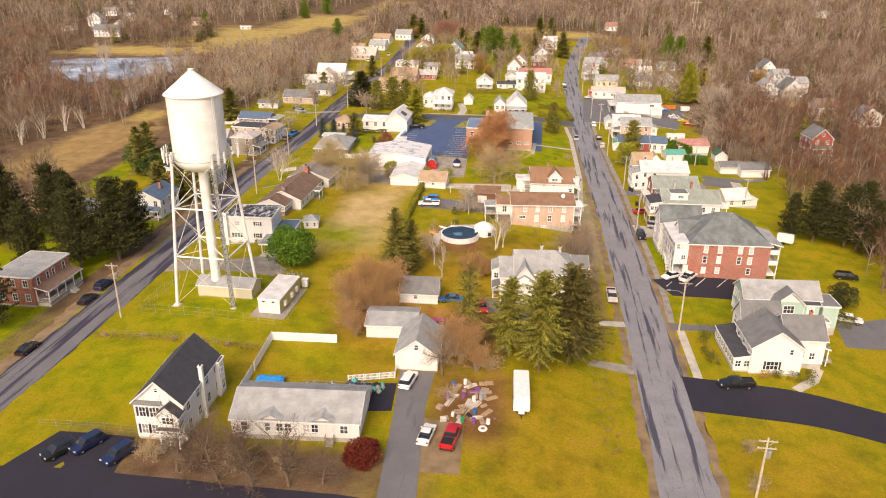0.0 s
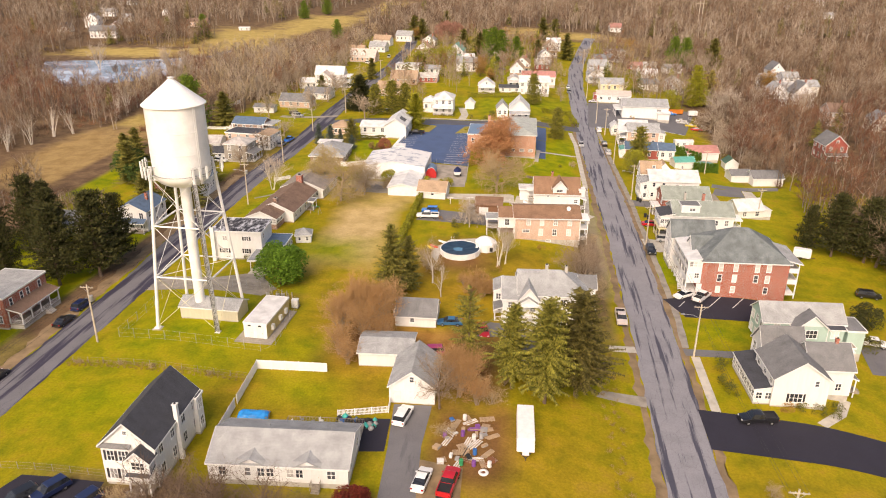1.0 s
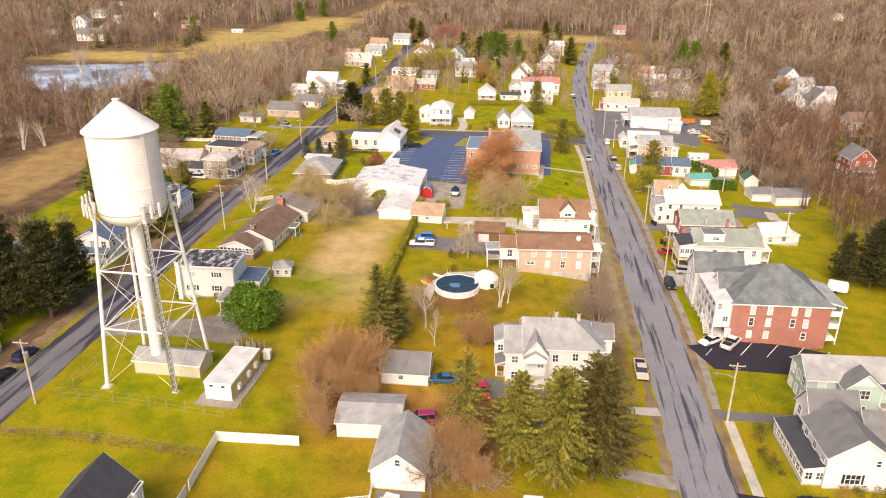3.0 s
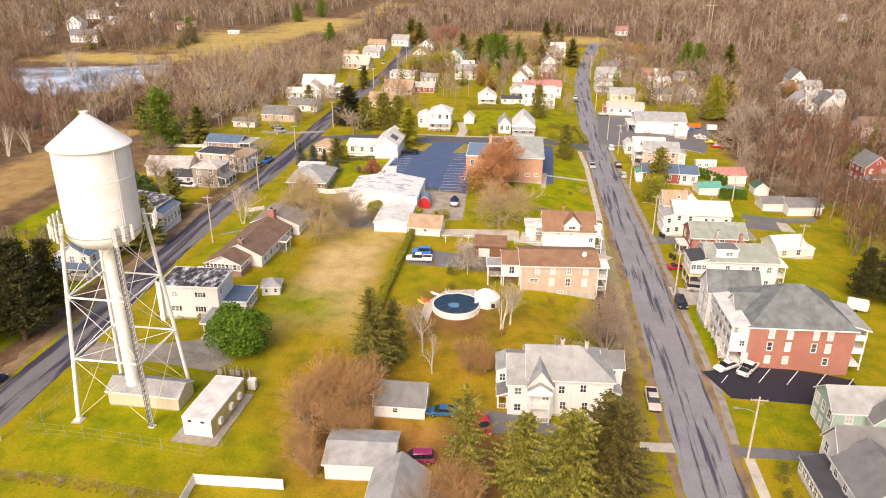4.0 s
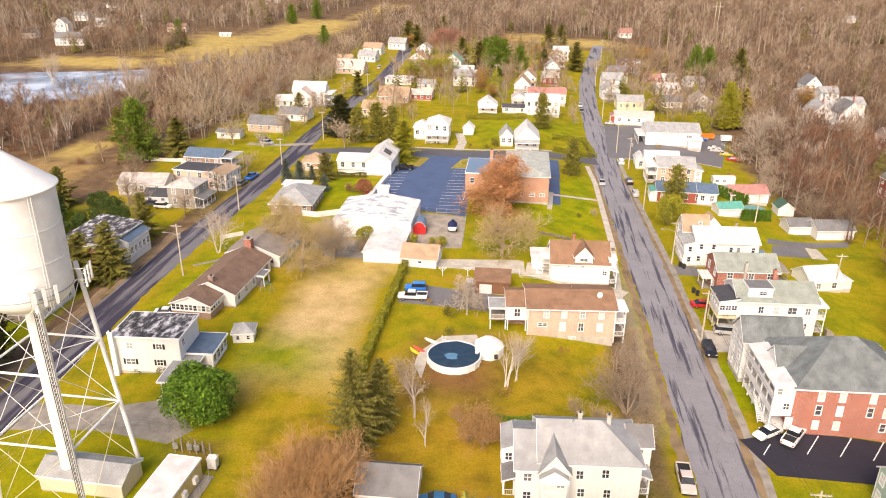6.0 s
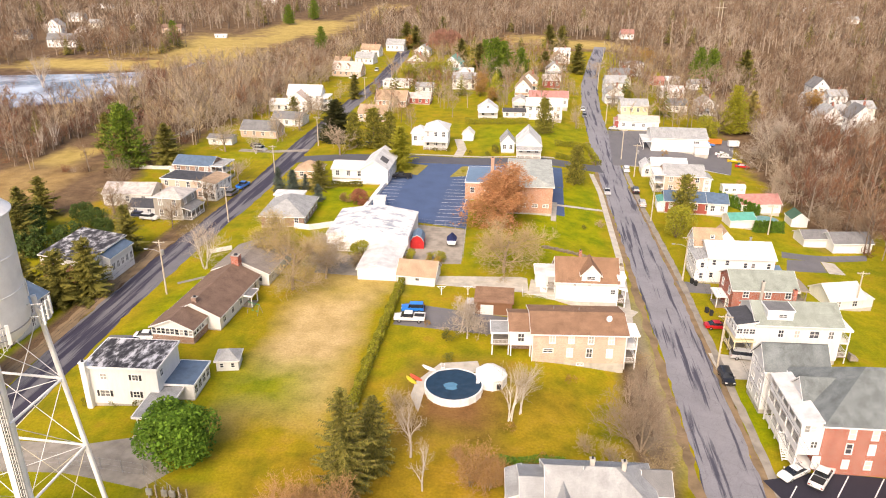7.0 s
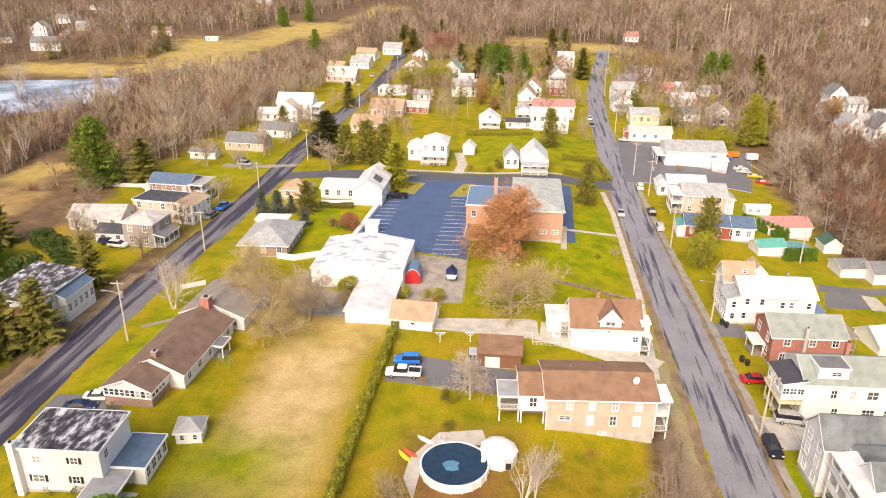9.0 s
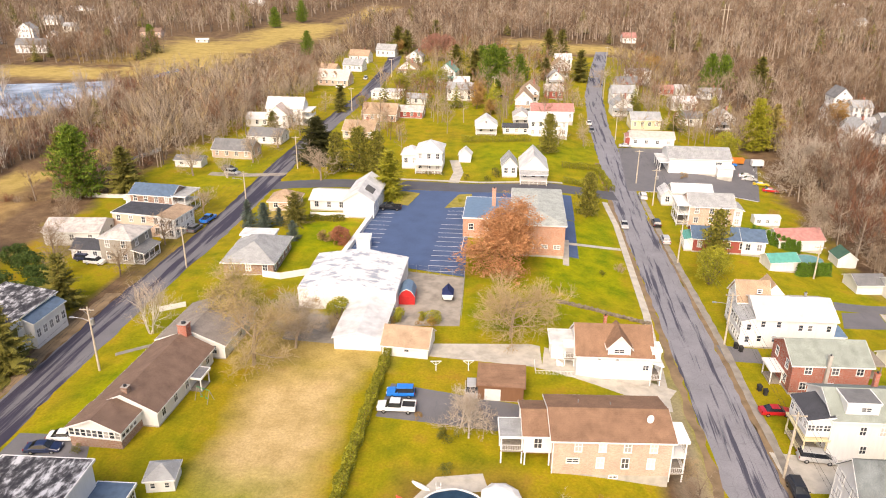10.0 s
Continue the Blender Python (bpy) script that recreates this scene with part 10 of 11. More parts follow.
VEHICLES = [
    ("suv", "white", -17.0, 98.8, 170, "white hatchback parked on the grey drive"),
    ("sedan", "white", -12.2, 85.4, 172, "white sedan parked beside the grey drive"),
    ("pickup", "red", -8.7, 85.2, 172, "red pickup parked on bare dirt"),
    ("pickup", "black", 36.4, 109.4, -82, "black pickup on the fresh asphalt drive"),
    ("pickup", "tan", 18.7, 139.8, 0, "tan pickup with a dark bed at the street edge"),
    ("sedan", "white", 32.8, 152.4, -55, "white sedan by the brick apartments"),
    ("pickup", "white", 36.2, 151.8, 145, "white pickup by the brick apartments"),
    ("van", "silver", 34.0, 183.4, 86, "silver minivan on a concrete drive"),
    ("sedan", "red", 31.6, 194.2, 95, "red car beside a white porch"),
    ("suv", "black", 29.2, 176.0, 2, "dark car parked at the kerb"),
    ("sedan", "teal blue", -13.4, 128.4, -85, "blue car beside the small garage"),
    ("suv", "magenta", -15.4, 117.4, -80, "magenta car half hidden behind the garage"),
    ("sedan", "red", -7.2, 126.0, 12, "red car in the yard among trees"),
    ("pickup", "white", -25.4, 183.8, -88, "white pickup on the asphalt pad"),
    ("jeep", "blue", -25.4, 187.6, -85, "bright blue open-topped utility car beside the hedge"),
    ("suv", "silver", -14.8, 189.4, 4, "silver car beside the brown garage"),
    ("pickup", "black", -41.8, 270.0, -88, "black pickup in the church parking lot"),
    ("suv", "black", -61.4, 75.6, -32, "black car on the dark parking pad"),
    ("suv", "navy", -58.4, 77.4, -28, "dark blue car on the parking pad"),
    ("suv", "navy", -53.0, 75.8, -24, "blue station car on the parking pad"),
    ("suv", "navy", -86.4, 129.6, 176, "dark blue car on the verge"),
    ("sedan", "black", -86.0, 123.0, 176, "black car on the verge by the brick house"),
    ("sedan", "black", -85.6, 103.4, 176, "black car parked on the west street"),
    ("sedan", "white", -70.0, 172.4, 100, "white sedan beside the sun room"),
    ("sedan", "navy", -71.6, 169.8, 100, "dark blue car beside the white sedan"),
    ("pickup", "blue", -87.0, 261.6, 175, "bright blue pickup parked by the street"),
    ("suv", "grey", -87.6, 255.0, 175, "grey car parked behind the blue pickup"),
    ("suv", "white", -101.5, 234.0, 85, "white car beside the small outhouse"),
    ("suv", "navy", -104.6, 235.4, 85, "dark car beside the small outhouse"),
    ("suv", "silver", -96.8, 303.0, 80, "silver car on the concrete drive"),
    ("suv", "black", -99.0, 306.4, 80, "dark car beside the brick house"),
    ("suv", "white", 25.6, 297.4, 180, "white car parked at the kerb"),
    ("suv", "black", 26.0, 275.6, 180, "black car parked at the kerb"),
    ("suv", "silver", 26.4, 264.2, 180, "silver car parked at the kerb"),
    ("sedan", "silver", 17.6, 272.8, 0, "silver car parked on the church side"),
    ("sedan", "white", 16.6, 386.0, 0, "white car on the far street"),
    ("suv", "grey", 16.6, 373.0, 0, "grey car on the far street"),
    ("sedan", "red", 66.6, 317.6, 80, "red car in the store lot"),
    ("sedan", "yellow", 65.4, 323.6, 80, "yellow car in the store lot"),
    ("sedan", "white", 62.8, 331.0, 80, "white car in the store lot"),
    ("sedan", "silver", 62.9, 327.6, 80, "silver car in the store lot"),
    ("sedan", "blue", 60.4, 343.0, 85, "blue car behind the store"),
    ("suv", "black", -63.0, 303.2, 85, "black car under the olive conifers"),
    ("suv", "navy", -58.2, 303.6, 85, "dark car under the olive conifers"),
    ("sedan", "black", -18.5, 420.0, 85, "dark car on a distant drive"),
    ("sedan", "silver", 27.2, 353.6, 85, "silver car by the low shop"),
    ("van", "black", 74.4, 164.4, 80, "dark van on the grass by the wood"),
    ("pickup", "white", 66.4, 142.0, 80, "white pickup behind the teal house"),
    ("suv", "silver", -91.0, 472.0, 5, "silver car by the far cape house"),
    ("suv", "white", -98.0, 447.0, 80, "white car by the far cape house"),
]
for v in VEHICLES:
    vehicle(*v)

# ---- trailers ----
t = thing("cargo_trailer", 0.9, 97.2, 2, "white enclosed cargo trailer parked on the lawn", "trailer")
bm = bmesh.new()
hull(bm, [(-1.25, -4.1, 0.55), (1.25, -4.1, 0.55), (1.25, 4.1, 0.55), (-1.25, 4.1, 0.55)], [(-1.2, -4.0, 2.75), (1.2, -4.0, 2.75), (1.2, 4.1, 2.75), (-1.2, 4.1, 2.75)])
bmesh.ops.bevel(bm, geom=list(bm.edges), offset=0.08, segments=2, affect="EDGES")
part("body", bm, TRIM, t)
bm = bmesh.new()
tube(bm, (-0.8, -4.0, 0.5), (0, -5.3, 0.5), 0.06, sides=6)
tube(bm, (0.8, -4.0, 0.5), (0, -5.3, 0.5), 0.06, sides=6)
tube(bm, (0, -5.1, 0.5), (0, -5.1, -0.02), 0.05, sides=6)
part("hitch", bm, DARKMETAL, t)
bm = bmesh.new()
box(bm, -0.45, 0.45, -4.75, -4.2, 0.55, 1.0)
part("tool_box", bm, TRIM, t)
for s in (-1, 1):
    for yy in (0.2, 1.1):
        w = share("wheel", TYRE_ME, t, pose(s * 1.15, yy, 0.345))
        share("rim", RIM_ME, w, pose(s * 0.03, 0, 0, 0, 0, 0 if s > 0 else 180))
t = thing("covered_boat", -21.8, 221.4, 4, "white boat on a trailer under a dark blue cover", "boat")
bm = bmesh.new()
low = [(-0.75, -2.2, 0.75), (0.75, -2.2, 0.75), (0.8, 0.8, 0.7), (0.0, 2.7, 0.9), (-0.8, 0.8, 0.7)]
top = [(-1.05, -2.4, 1.5), (1.05, -2.4, 1.5), (1.1, 0.9, 1.55), (0.0, 3.1, 1.75), (-1.1, 0.9, 1.55)]
hull(bm, low, top)
part("hull", bm, TRIM, t)
bm = bmesh.new()
hull(bm, [(-1.1, -1.7, 1.46), (1.1, -1.7, 1.46), (1.15, 0.9, 1.56), (0, 3.15, 1.76), (-1.15, 0.9, 1.56)], [(-0.3, -1.5, 2.0), (0.3, -1.5, 2.0), (0.2, 0.9, 2.4), (0, 2.6, 2.0), (-0.2, 0.9, 2.4)])
part("cover", bm, plain("navy_canvas", (0.02, 0.03, 0.10), 0.85, var=0.3, scale=2), t, "dark blue canvas cover")
for s in (-1, 1):
    share("wheel", TYRE_ME, t, pose(s * 0.95, -0.6, 0.345))
    bm = bmesh.new()
    tube(bm, (s * 0.6, -2.2, 0.6), (0, 3.6, 0.6), 0.05, sides=6)
    part("trailer_beam", bm, DARKMETAL, t)
bm = bmesh.new()
tube(bm, (-0.95, -0.6, 0.345), (0.95, -0.6, 0.345), 0.05, sides=6)
part("axle", bm, DARKMETAL, t)
bm = bmesh.new()
box(bm, -0.5, 0.5, -1.0, -0.2, 0.36, 0.72)
part("cradle", bm, DARKMETAL, t)
t = thing("camper_trailer", 66.8, 185.0, 70, "small white camper trailer on the back lawn", "trailer")
bm = bmesh.new()
box(bm, -1.1, 1.1, -2.0, 2.0, 0.5, 2.5)
bmesh.ops.bevel(bm, geom=list(bm.edges), offset=0.2, segments=2, affect="EDGES")
part("body", bm, TRIM, t)
for s in (-1, 1):
    w = share("wheel", TYRE_ME, t, pose(s * 1.0, 0.2, 0.345))
bm = bmesh.new()
tube(bm, (0, -1.9, 0.5), (0, -3.0, 0.5), 0.06, sides=6)
part("hitch", bm, DARKMETAL, t)
bm = bmesh.new()
box(bm, 1.08, 1.13, -1.2, -0.2, 1.3, 2.0)
part("window", bm, CARGLASS, t)


# ---- utility poles and wires ----
def utility_pole(x, y, h, yaw=0.0, lamp=0, transformer=False, arms=1):
    t = thing("utility_pole", x, y, yaw, "tall pale wooden utility pole with a crossarm", "utility pole", "utility poles")
    if lamp:
        t["label"] = "wooden utility pole with a street lamp arm"
    if transformer:
        t["label"] = "wooden utility pole carrying a grey transformer"
    bm = bmesh.new()
    tube(bm, (0, 0, -0.8), (0, 0, h), 0.19, 0.12, 10)
    part("pole", bm, POLEWOOD, t)
    for k in range(arms):
        z = h - 0.45 - 1.1 * k
        bm = bmesh.new()
        box(bm, -1.2, 1.2, -0.2, -0.08, z - 0.07, z + 0.07)
        arm = part("crossarm", bm, POLEWOOD, t)
        for u in (-1.05, -0.45, 0.45, 1.05):
            bm = bmesh.new()
            lathe(bm, [(0.03, z + 0.07), (0.07, z + 0.1), (0.05, z + 0.17), (0.07, z + 0.2), (0.0, z + 0.26)], 8, u, -0.14)
            part("insulator", bm, STEEL, arm)
        for s in (-1, 1):
            bm = bmesh.new()
            tube(bm, (0, -0.14, z - 0.8), (s * 0.8, -0.14, z - 0.05), 0.03, sides=4)
            part("arm_brace", bm, STEEL, arm)
    if transformer:
        bm = bmesh.new()
        lathe(bm, [(0, h - 3.1), (0.3, h - 3.1), (0.32, h - 3.0), (0.32, h - 2.1), (0.28, h - 2.0), (0, h - 1.95)], 14, 0.42, 0)
        part("transformer", bm, STEEL, t, "grey can transformer")
    if lamp:
        bm = bmesh.new()
        tube(bm, (0, 0, h - 2.6), (lamp * 1.2, 0, h - 2.1), 0.04, sides=6)
        tube(bm, (lamp * 1.2, 0, h - 2.1), (lamp * 2.6, 0, h - 2.0), 0.04, sides=6)
        a = part("lamp_arm", bm, STEEL, t)
        bm = bmesh.new()
        box(bm, lamp * 2.9 - 0.35, lamp * 2.9 + 0.35, -0.16, 0.16, h - 2.1, h - 1.93)
        part("lamp_head", bm, STEEL, a)
    return (x, y, H(x) + h)


west = [utility_pole(-78.5, 60, 11.4), utility_pole(-74.8, 115.6, 11.2, 0, 0, True), utility_pole(-75.4, 190.4, 11.6, 0, -1, True), utility_pole(-79.4, 232, 9.6), utility_pole(-82.4, 276, 8.6, 0, -1), utility_pole(-77.4, 307, 10.2), utility_pole(-79.6, 391, 9.8), utility_pole(-77, 470, 9.8)]
east = [utility_pole(32.6, 82.4, 9.6, 0, 0, True, 2), utility_pole(30.2, 127.6, 10.6, 0, -1), utility_pole(28.4, 179.2, 10.6), utility_pole(28.9, 215.2, 10.4, 0, -1, False, 1), utility_pole(27.2, 252, 10.4), utility_pole(27.4, 291.4, 10.4, 0, 0, True), utility_pole(25.4, 311, 10.4), utility_pole(24.6, 364, 9.8), utility_pole(26.6, 438, 13.0), utility_pole(37, 540, 11.0)]
utility_pole(62.8, 361, 9.0)
utility_pole(56.5, 250.6, 8.0)
utility_pole(63.0, 211.0, 9.0)
utility_pole(-22.4, 420.0, 9.5)


def wires(name, posts, offs, label):
    root = thing(name, posts[0][0], posts[0][1], 0, label, "power line", z=0)
    ox, oy = posts[0][:2]
    for a, b in zip(posts, posts[1:]):
        for u, drop in offs:
            bm = bmesh.new()
            n = 10
            pts = []
            sag = 0.012 * math.hypot(b[0] - a[0], b[1] - a[1])
            for i in range(n + 1):
                s = i / n
                pts.append((a[0] - ox + (b[0] - a[0]) * s + u, a[1] - oy + (b[1] - a[1]) * s - 0.14, a[2] + (b[2] - a[2]) * s - drop - 4 * sag * s * (1 - s)))
            d = Vector((b[0] - a[0], b[1] - a[1], 0)).normalized()
            sd = Vector((-d.y, d.x, 0)) * 0.018
            rows = [[bm.verts.new(Vector(p) + o) for o in (sd, Vector((0, 0, 0.018)), -sd, Vector((0, 0, -0.018)))] for p in pts]
            for r0, r1 in zip(rows, rows[1:]):
                for k in range(4):
                    bm.faces.new((r0[k], r0[(k + 1) % 4], r1[(k + 1) % 4], r1[k]))
            part("wire", bm, CABLE, root)


wires("power_line_west", west, [(-1.05, 0.22), (0.45, 0.22), (1.05, 0.22), (0.0, 2.6)], "sagging black wires between poles on the west street")
wires("power_line_east", east, [(-1.05, 0.22), (0.45, 0.22), (1.05, 0.22), (0.0, 2.6)], "sagging black wires between poles on the east street")
# tall lattice-like twin mast far off in the woods
t = thing("transmission_mast", 141, 705, 20, "pale twin-pole transmission mast above far trees", "power mast")
for s in (-1.6, 1.6):
    bm = bmesh.new()
    tube(bm, (s, 0, -1), (s, 0, 27), 0.4, 0.3, 8)
    part("pole", bm, POLEWOOD, t)
bm = bmesh.new()
box(bm, -5, 5, -0.2, 0.2, 22.6, 23.1)
part("crossarm", bm, POLEWOOD, t)

# ---- yard clutter ----
rnd = random.Random(11)
CLUT = [plain("clutter_" + n, c, 0.7, var=0.3) for n, c in (("timber", (0.42, 0.30, 0.19)), ("grey", (0.34, 0.33, 0.32)), ("white", (0.72, 0.70, 0.66)), ("rust", (0.24, 0.10, 0.05)), ("green", (0.03, 0.30, 0.12)), ("blue", (0.03, 0.14, 0.40)), ("purple", (0.22, 0.08, 0.30)), ("black", (0.03, 0.03, 0.03)))]


def pallet(x, y, yaw, tilt=0):
    t = thing("wooden_pallet", x, y, yaw, "weathered wooden pallet lying on dead leaves", "pallet", "yard clutter")
    for k in range(6):
        bm = bmesh.new()
        box(bm, -0.6, 0.6, -0.5 + k * 0.19, -0.38 + k * 0.19, 0.1, 0.13)
        part("slat", bm, CLUT[0], t)
    for u in (-0.55, 0, 0.5):
        bm = bmesh.new()
        box(bm, u, u + 0.08, -0.5, 0.6, 0.0, 0.1)
        part("bearer", bm, CLUT[0], t)


for x, y, a in ((-8.4, 92.0, 10), (-7.2, 92.2, 4), (-7.8, 93.4, 30), (-5.2, 100.0, 8), (-4.2, 100.3, 14), (-4.8, 98.4, -10), (-10.2, 90.2, 20)):
    pallet(x, y, a)
for k in range(44):
    x, y = rnd.uniform(-11.6, -3.4), rnd.uniform(89.5, 101)
    mt = rnd.choice(CLUT[:4] * 3 + CLUT[4:])
    kind = rnd.choice(("crate", "board_pile", "board_pile", "drum", "box"))
    nm = mt.name.replace("clutter_", "")
    t = thing(kind, x, y, rnd.uniform(0, 180), f"{nm} {kind.replace('_', ' ')} among clutter on dead leaves", kind.replace("_", " "), "yard clutter")
    if kind == "drum":
        bm = bmesh.new()
        lathe(bm, [(0, 0), (0.28, 0), (0.3, 0.02), (0.28, 0.28), (0.3, 0.3), (0.28, 0.32), (0.28, 0.58), (0.3, 0.6), (0.28, 0.85), (0, 0.86)], 14)
        part("barrel", bm, mt, t)
    elif kind == "board_pile":
        for j in range(5):
            bm = bmesh.new()
            box(bm, -1.1 + rnd.uniform(-0.2, 0.2), 1.0, -0.4 + 0.16 * j, -0.27 + 0.16 * j, 0, 0.06 + 0.04 * (j % 3))
            part("board", bm, CLUT[0] if j % 2 else mt, t)
    else:
        w, d, hh = rnd.uniform(0.2, 0.5), rnd.uniform(0.2, 0.45), rnd.uniform(0.2, 0.6)
        bm = bmesh.new()
        box(bm, -w, w, -d, d, 0, hh)
        bmesh.ops.bevel(bm, geom=list(bm.edges), offset=0.03, segments=1, affect="EDGES")
        b = part("box_body", bm, mt, t)
        for j in range(3):
            bm = bmesh.new()
            box(bm, -w - 0.02, w + 0.02, -d - 0.02, -d, hh * (0.1 + 0.32 * j), hh * (0.25 + 0.32 * j))
            part("slat", bm, CLUT[1], b)
# bins and bags behind the picket fence
for k in range(22):
    x, y = rnd.uniform(-26.4, -20.4), rnd.uniform(95.6, 98.0)
    mt = rnd.choice([CLUT[2], CLUT[7], CLUT[5], plain("turquoise_plastic", (0.03, 0.42, 0.36), 0.4, var=0.1), CLUT[7], CLUT[1]])
    t = thing("rubbish_bag", x, y, rnd.uniform(0, 180), "tied plastic bag in a heap beside the house", "bag", "rubbish heap")
    bm = bmesh.new()
    r = rnd.uniform(0.3, 0.55)
    lathe(bm, [(0, 0), (r * 0.9, 0.02), (r, r * 0.5), (r * 0.75, r * 1.1), (r * 0.2, r * 1.4), (r * 0.3, r * 1.6), (0, r * 1.55)], 9)
    for v in bm.verts:
        v.co.x *= 1 + 0.2 * math.sin(7 * v.co.z + k)
        v.co.y *= 1 + 0.2 * math.cos(9 * v.co.z + 2 * k)
    part("bag", bm, mt, t, soft=True)
# patio furniture on the deck of the ranch house
for k in range(9):
    x, y = -33.0 + k * 0.95, 93.4 + 0.9 * (k % 3)
    t = thing("patio_chair", x, y, rnd.uniform(0, 360), "grey metal patio chair on the wooden deck", "chair", "patio chairs", z=H(-30) + 0.75)
    for s in (-1, 1):
        for q in (-1, 1):
            bm = bmesh.new()
            tube(bm, (s * 0.22, q * 0.22, 0), (s * 0.22, q * 0.22, 0.45), 0.02, sides=4)
            part("leg", bm, DARKMETAL, t)
    bm = bmesh.new()
    box(bm, -0.25, 0.25, -0.25, 0.25, 0.43, 0.48)
    part("seat", bm, CLUT[1 + k % 2], t)
    bm = bmesh.new()
    box(bm, -0.25, 0.25, 0.22, 0.27, 0.48, 0.95)
    part("backrest", bm, CLUT[1 + k % 2], t)
t = thing("tarpaulin", -38.6, 96.2, 4, "bright blue tarpaulin draped over a woodpile", "tarpaulin")
bm = bmesh.new()
g = [[bm.verts.new((-2.4 + 0.5 * i, -1.1 + 0.45 * j, 1.25 - 0.16 * abs(j - 2.5) ** 1.5 + rnd.uniform(-0.06, 0.06) - (0.3 if i in (0, 9) else 0))) for i in range(10)] for j in range(6)]
for a, b in zip(g, g[1:]):
    for i in range(9):
        bm.faces.new((a[i], a[i + 1], b[i + 1], b[i]))
part("sheet", bm, plain("blue_tarpaulin", (0.01, 0.24, 0.62), 0.35, var=0.25, scale=2), t)
bm = bmesh.new()
box(bm, -2.1, 2.0, -0.9, 0.9, 0, 0.75)
part("woodpile", bm, CLUT[0], t)
t = thing("planter_tyre", -4.4, 88.3, 0, "white-painted tyre planter on the lawn", "planter")
bm = bmesh.new()
lathe(bm, [(0.3, 0), (0.62, 0), (0.7, 0.14), (0.62, 0.28), (0.32, 0.28), (0.26, 0.14), (0.3, 0)], 20)
part("tyre", bm, CLUT[2], t, soft=True)
bm = bmesh.new()
lathe(bm, [(0.34, 0.18), (0, 0.22)], 12)
part("soil", bm, CLUT[3], t)
# swing frame, arbour and stone wall
t = thing("swing_set", -54.4, 183.0, -20, "small wooden swing frame behind the ranch house", "swing set")
for s in (-1.2, 1.2):
    for q in (-0.8, 0.8):
        bm = bmesh.new()
        tube(bm, (s, q, -0.2), (s, 0, 2.0), 0.05, sides=5)
        part("leg", bm, WOODGREY, t)
bm = bmesh.new()
tube(bm, (-1.3, 0, 2.0), (1.3, 0, 2.0), 0.05, sides=5)
part("beam", bm, CLUT[4], t)
for s in (-0.5, 0.5):
    bm = bmesh.new()
    box(bm, s - 0.2, s + 0.2, -0.08, 0.08, 0.45, 0.5)
    tube(bm, (s - 0.18, 0, 0.48), (s - 0.18, 0, 2.0), 0.012, sides=4)
    tube(bm, (s + 0.18, 0, 0.48), (s + 0.18, 0, 2.0), 0.012, sides=4)
    part("swing_seat", bm, CLUT[4], t)
t = thing("clothes_frame", -18.4, 195.6, 8, "white timber clothes-line frame beside the lane", "clothes line")
for s in (-2.6, 2.6):
    bm = bmesh.new()
    box(bm, s - 0.06, s + 0.06, -0.06, 0.06, -0.3, 1.8)
    part("post", bm, TRIM, t)
    bm = bmesh.new()
    box(bm, s - 0.9, s + 0.9, -0.05, 0.05, 1.75, 1.86)
    tube(bm, (s, 0, 1.1), (s - 0.8, 0, 1.75), 0.035, sides=4)
    tube(bm, (s, 0, 1.1), (s + 0.8, 0, 1.75), 0.035, sides=4)
    part("crosspiece", bm, TRIM, t)
t = thing("stone_wall", -1.0, 222.6, 0, "low dry-stone wall at the edge of the church lawn", "wall", z=0)
STONE = plain("field_stone", (0.26, 0.21, 0.15), 0.9, var=0.35, scale=2, vary=0.3)
sm = []
for k in range(4):
    bm = bmesh.new()
    bmesh.ops.create_icosphere(bm, subdivisions=1, radius=0.3)
    for v in bm.verts:
        v.co *= rnd.uniform(0.75, 1.1)
        v.co.x *= 1.5
        v.co.z *= 0.8
    sm.append(to_mesh(bm, "stone", STONE))
for k in range(60):
    s = k / 59
    for lay in range(2):
        x = -1.0 + 17.5 * s + rnd.uniform(-0.1, 0.1)
        y = 222.6 - 2.4 * s + rnd.uniform(-0.2, 0.2)
        share("stone", sm[(k + lay) % 4], t, pose(x + 1.0, y - 222.6, H(x) + 0.15 + 0.32 * lay, rnd.uniform(-15, 15), rnd.uniform(-15, 15), rnd.uniform(0, 180)))
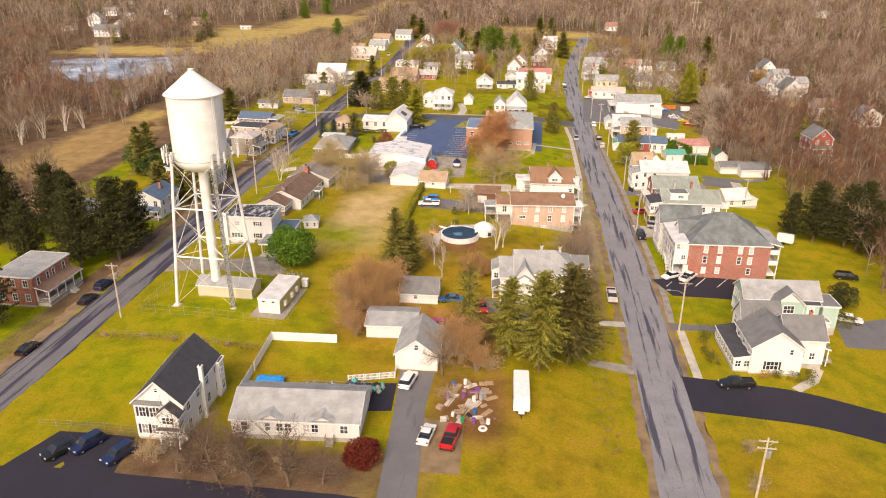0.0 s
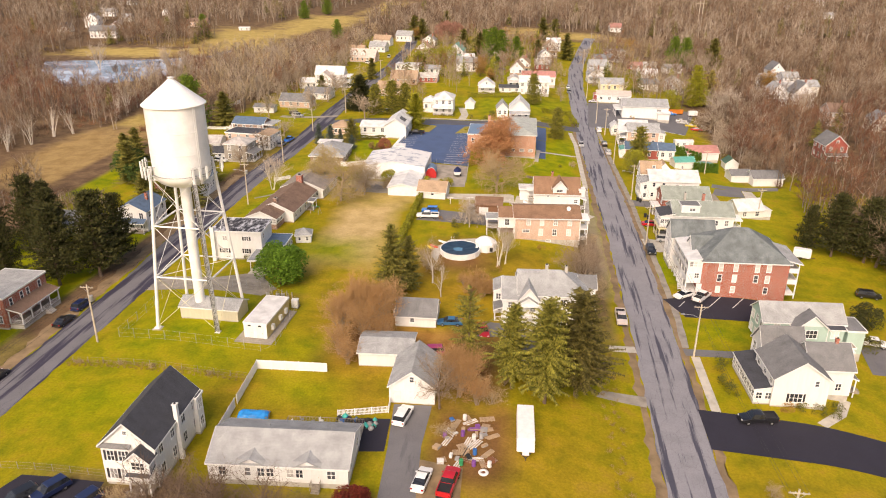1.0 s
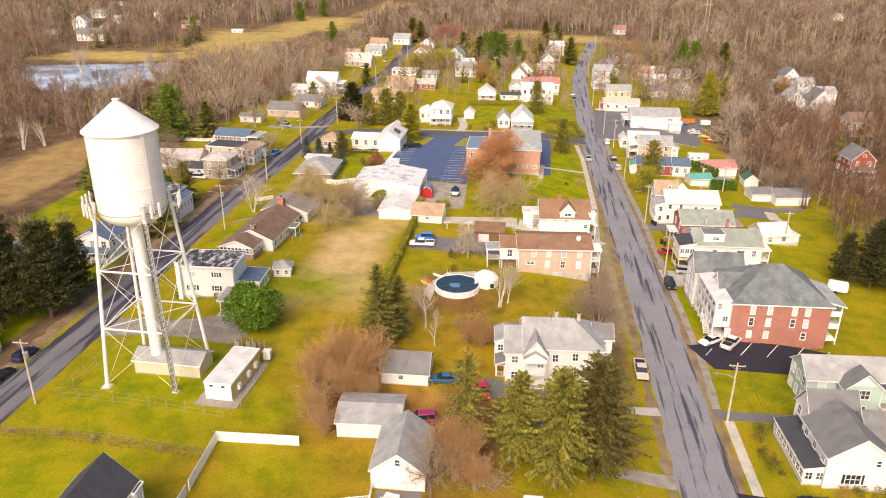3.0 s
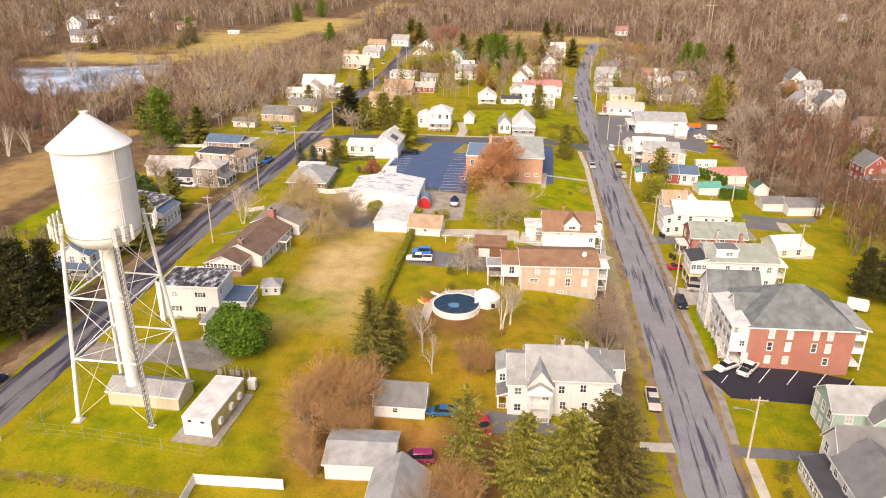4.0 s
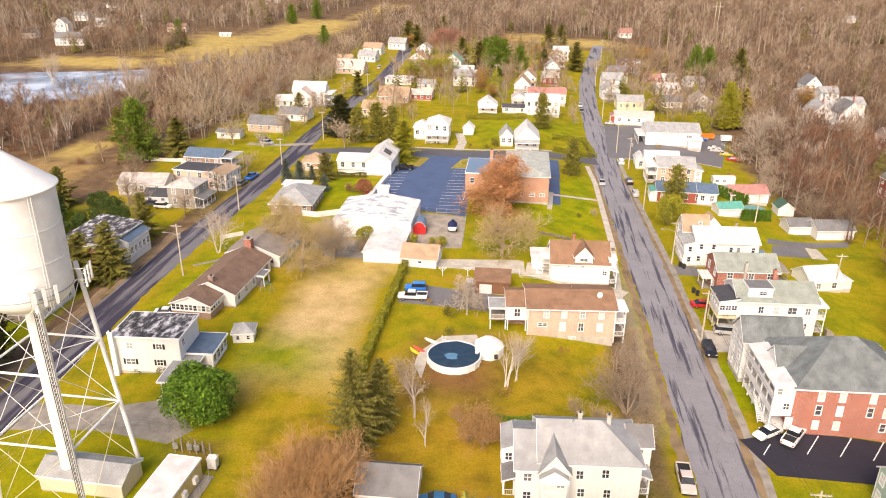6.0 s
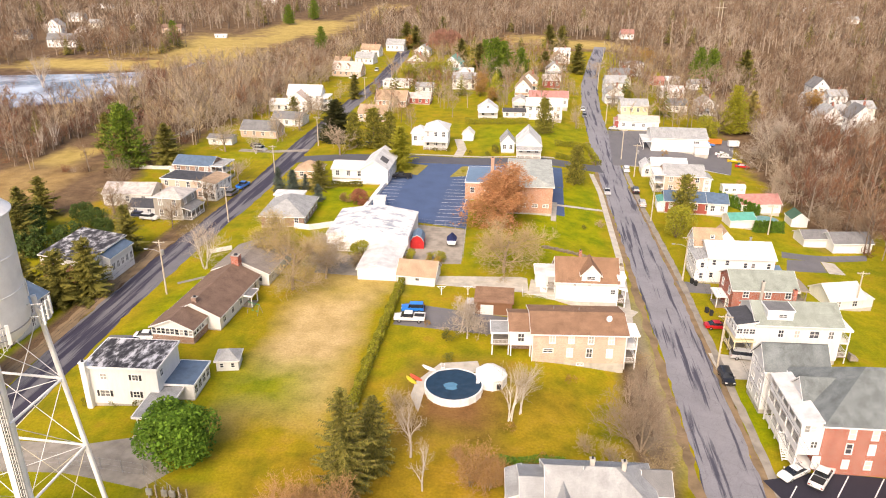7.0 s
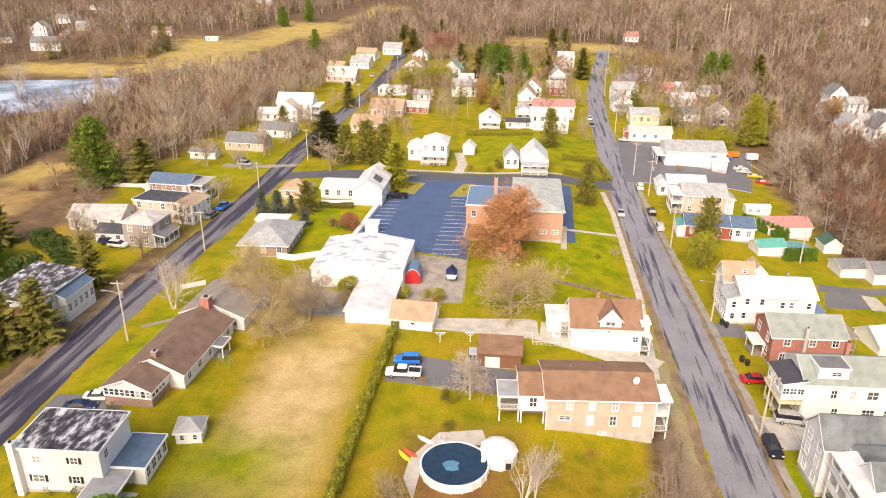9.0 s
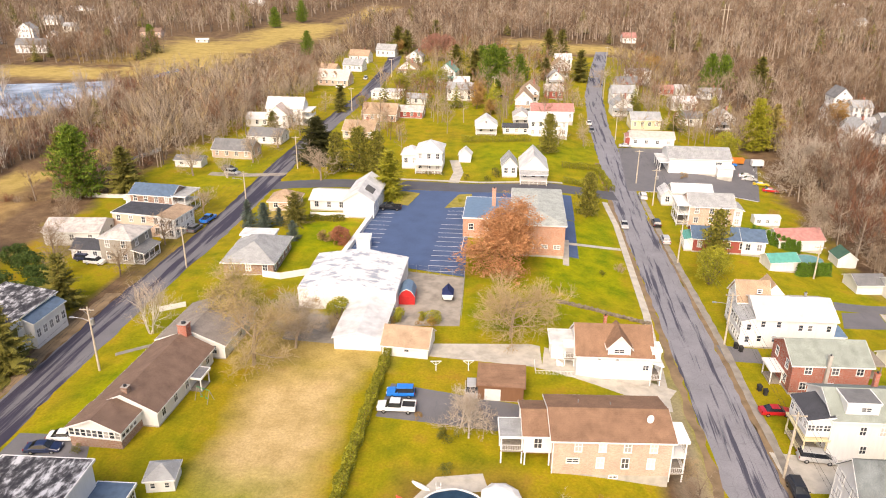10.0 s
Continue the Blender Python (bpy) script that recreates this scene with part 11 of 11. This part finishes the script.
# rubbish bins by the east street and rocks ringed as a garden bed
for x, y in ((31.0, 200.6), (31.6, 199.4), (31.2, 213.0), (30.6, 214.0), (-4.4, 184)):
    t = thing("wheelie_bin", x, y, rnd.uniform(-20, 20), "dark plastic wheeled bin beside the pavement", "bin", "bins")
    bm = bmesh.new()
    hull(bm, [(-0.25, -0.3, 0.05), (0.25, -0.3, 0.05), (0.25, 0.25, 0.05), (-0.25, 0.25, 0.05)], [(-0.32, -0.36, 1.0), (0.32, -0.36, 1.0), (0.32, 0.36, 1.0), (-0.32, 0.36, 1.0)])
    b = part("bin", bm, CLUT[7], t)
    bm = bmesh.new()
    slab(bm, [(-0.34, -0.4, 1.04), (0.34, -0.4, 1.04), (0.34, 0.4, 1.1), (-0.34, 0.4, 1.1)], 0.06)
    part("lid", bm, CLUT[7], b)
    for s in (-1, 1):
        bm = bmesh.new()
        tube(bm, (s * 0.22, 0.3, 0.1), (s * 0.28, 0.3, 0.1), 0.1, sides=8)
        part("bin_wheel", bm, TYRE, t)
# blue and orange containers behind the store, low retaining wall by the church walk
t = thing("dumpster", 62.0, 347.5, 2, "long orange steel dumpster behind the store", "dumpster")
bm = bmesh.new()
hull(bm, [(-4, -1, 0.2), (4, -1, 0.2), (4, 1, 0.2), (-4, 1, 0.2)], [(-4.2, -1.1, 1.8), (4.2, -1.1, 1.8), (4.2, 1.1, 1.8), (-4.2, 1.1, 1.8)])
b = part("hopper", bm, plain("orange_paint", (0.62, 0.20, 0.03), 0.5, var=0.25), t)
for k in range(7):
    bm = bmesh.new()
    box(bm, -3.9 + 1.25 * k, -3.75 + 1.25 * k, -1.18, -1.06, 0.3, 1.75)
    part("rib", bm, MATS["orange_paint"], b)
bm = bmesh.new()
box(bm, -4, 4, -0.9, 0.9, -0.1, 0.2)
part("skid", bm, DARKMETAL, t)
t = thing("box_trailer", 70.2, 346.0, 5, "white box trailer at the edge of the lot", "trailer")
bm = bmesh.new()
box(bm, -1.9, 1.9, -1.0, 1.0, 0.55, 2.4)
part("body", bm, TRIM, t)
for s in (-1.2, 1.2):
    w = share("wheel", TYRE_ME, t, pose(s, -1.0, 0.345, 0, 0, 90))
    w = share("wheel", TYRE_ME, t, pose(s, 1.0, 0.345, 0, 0, 90))
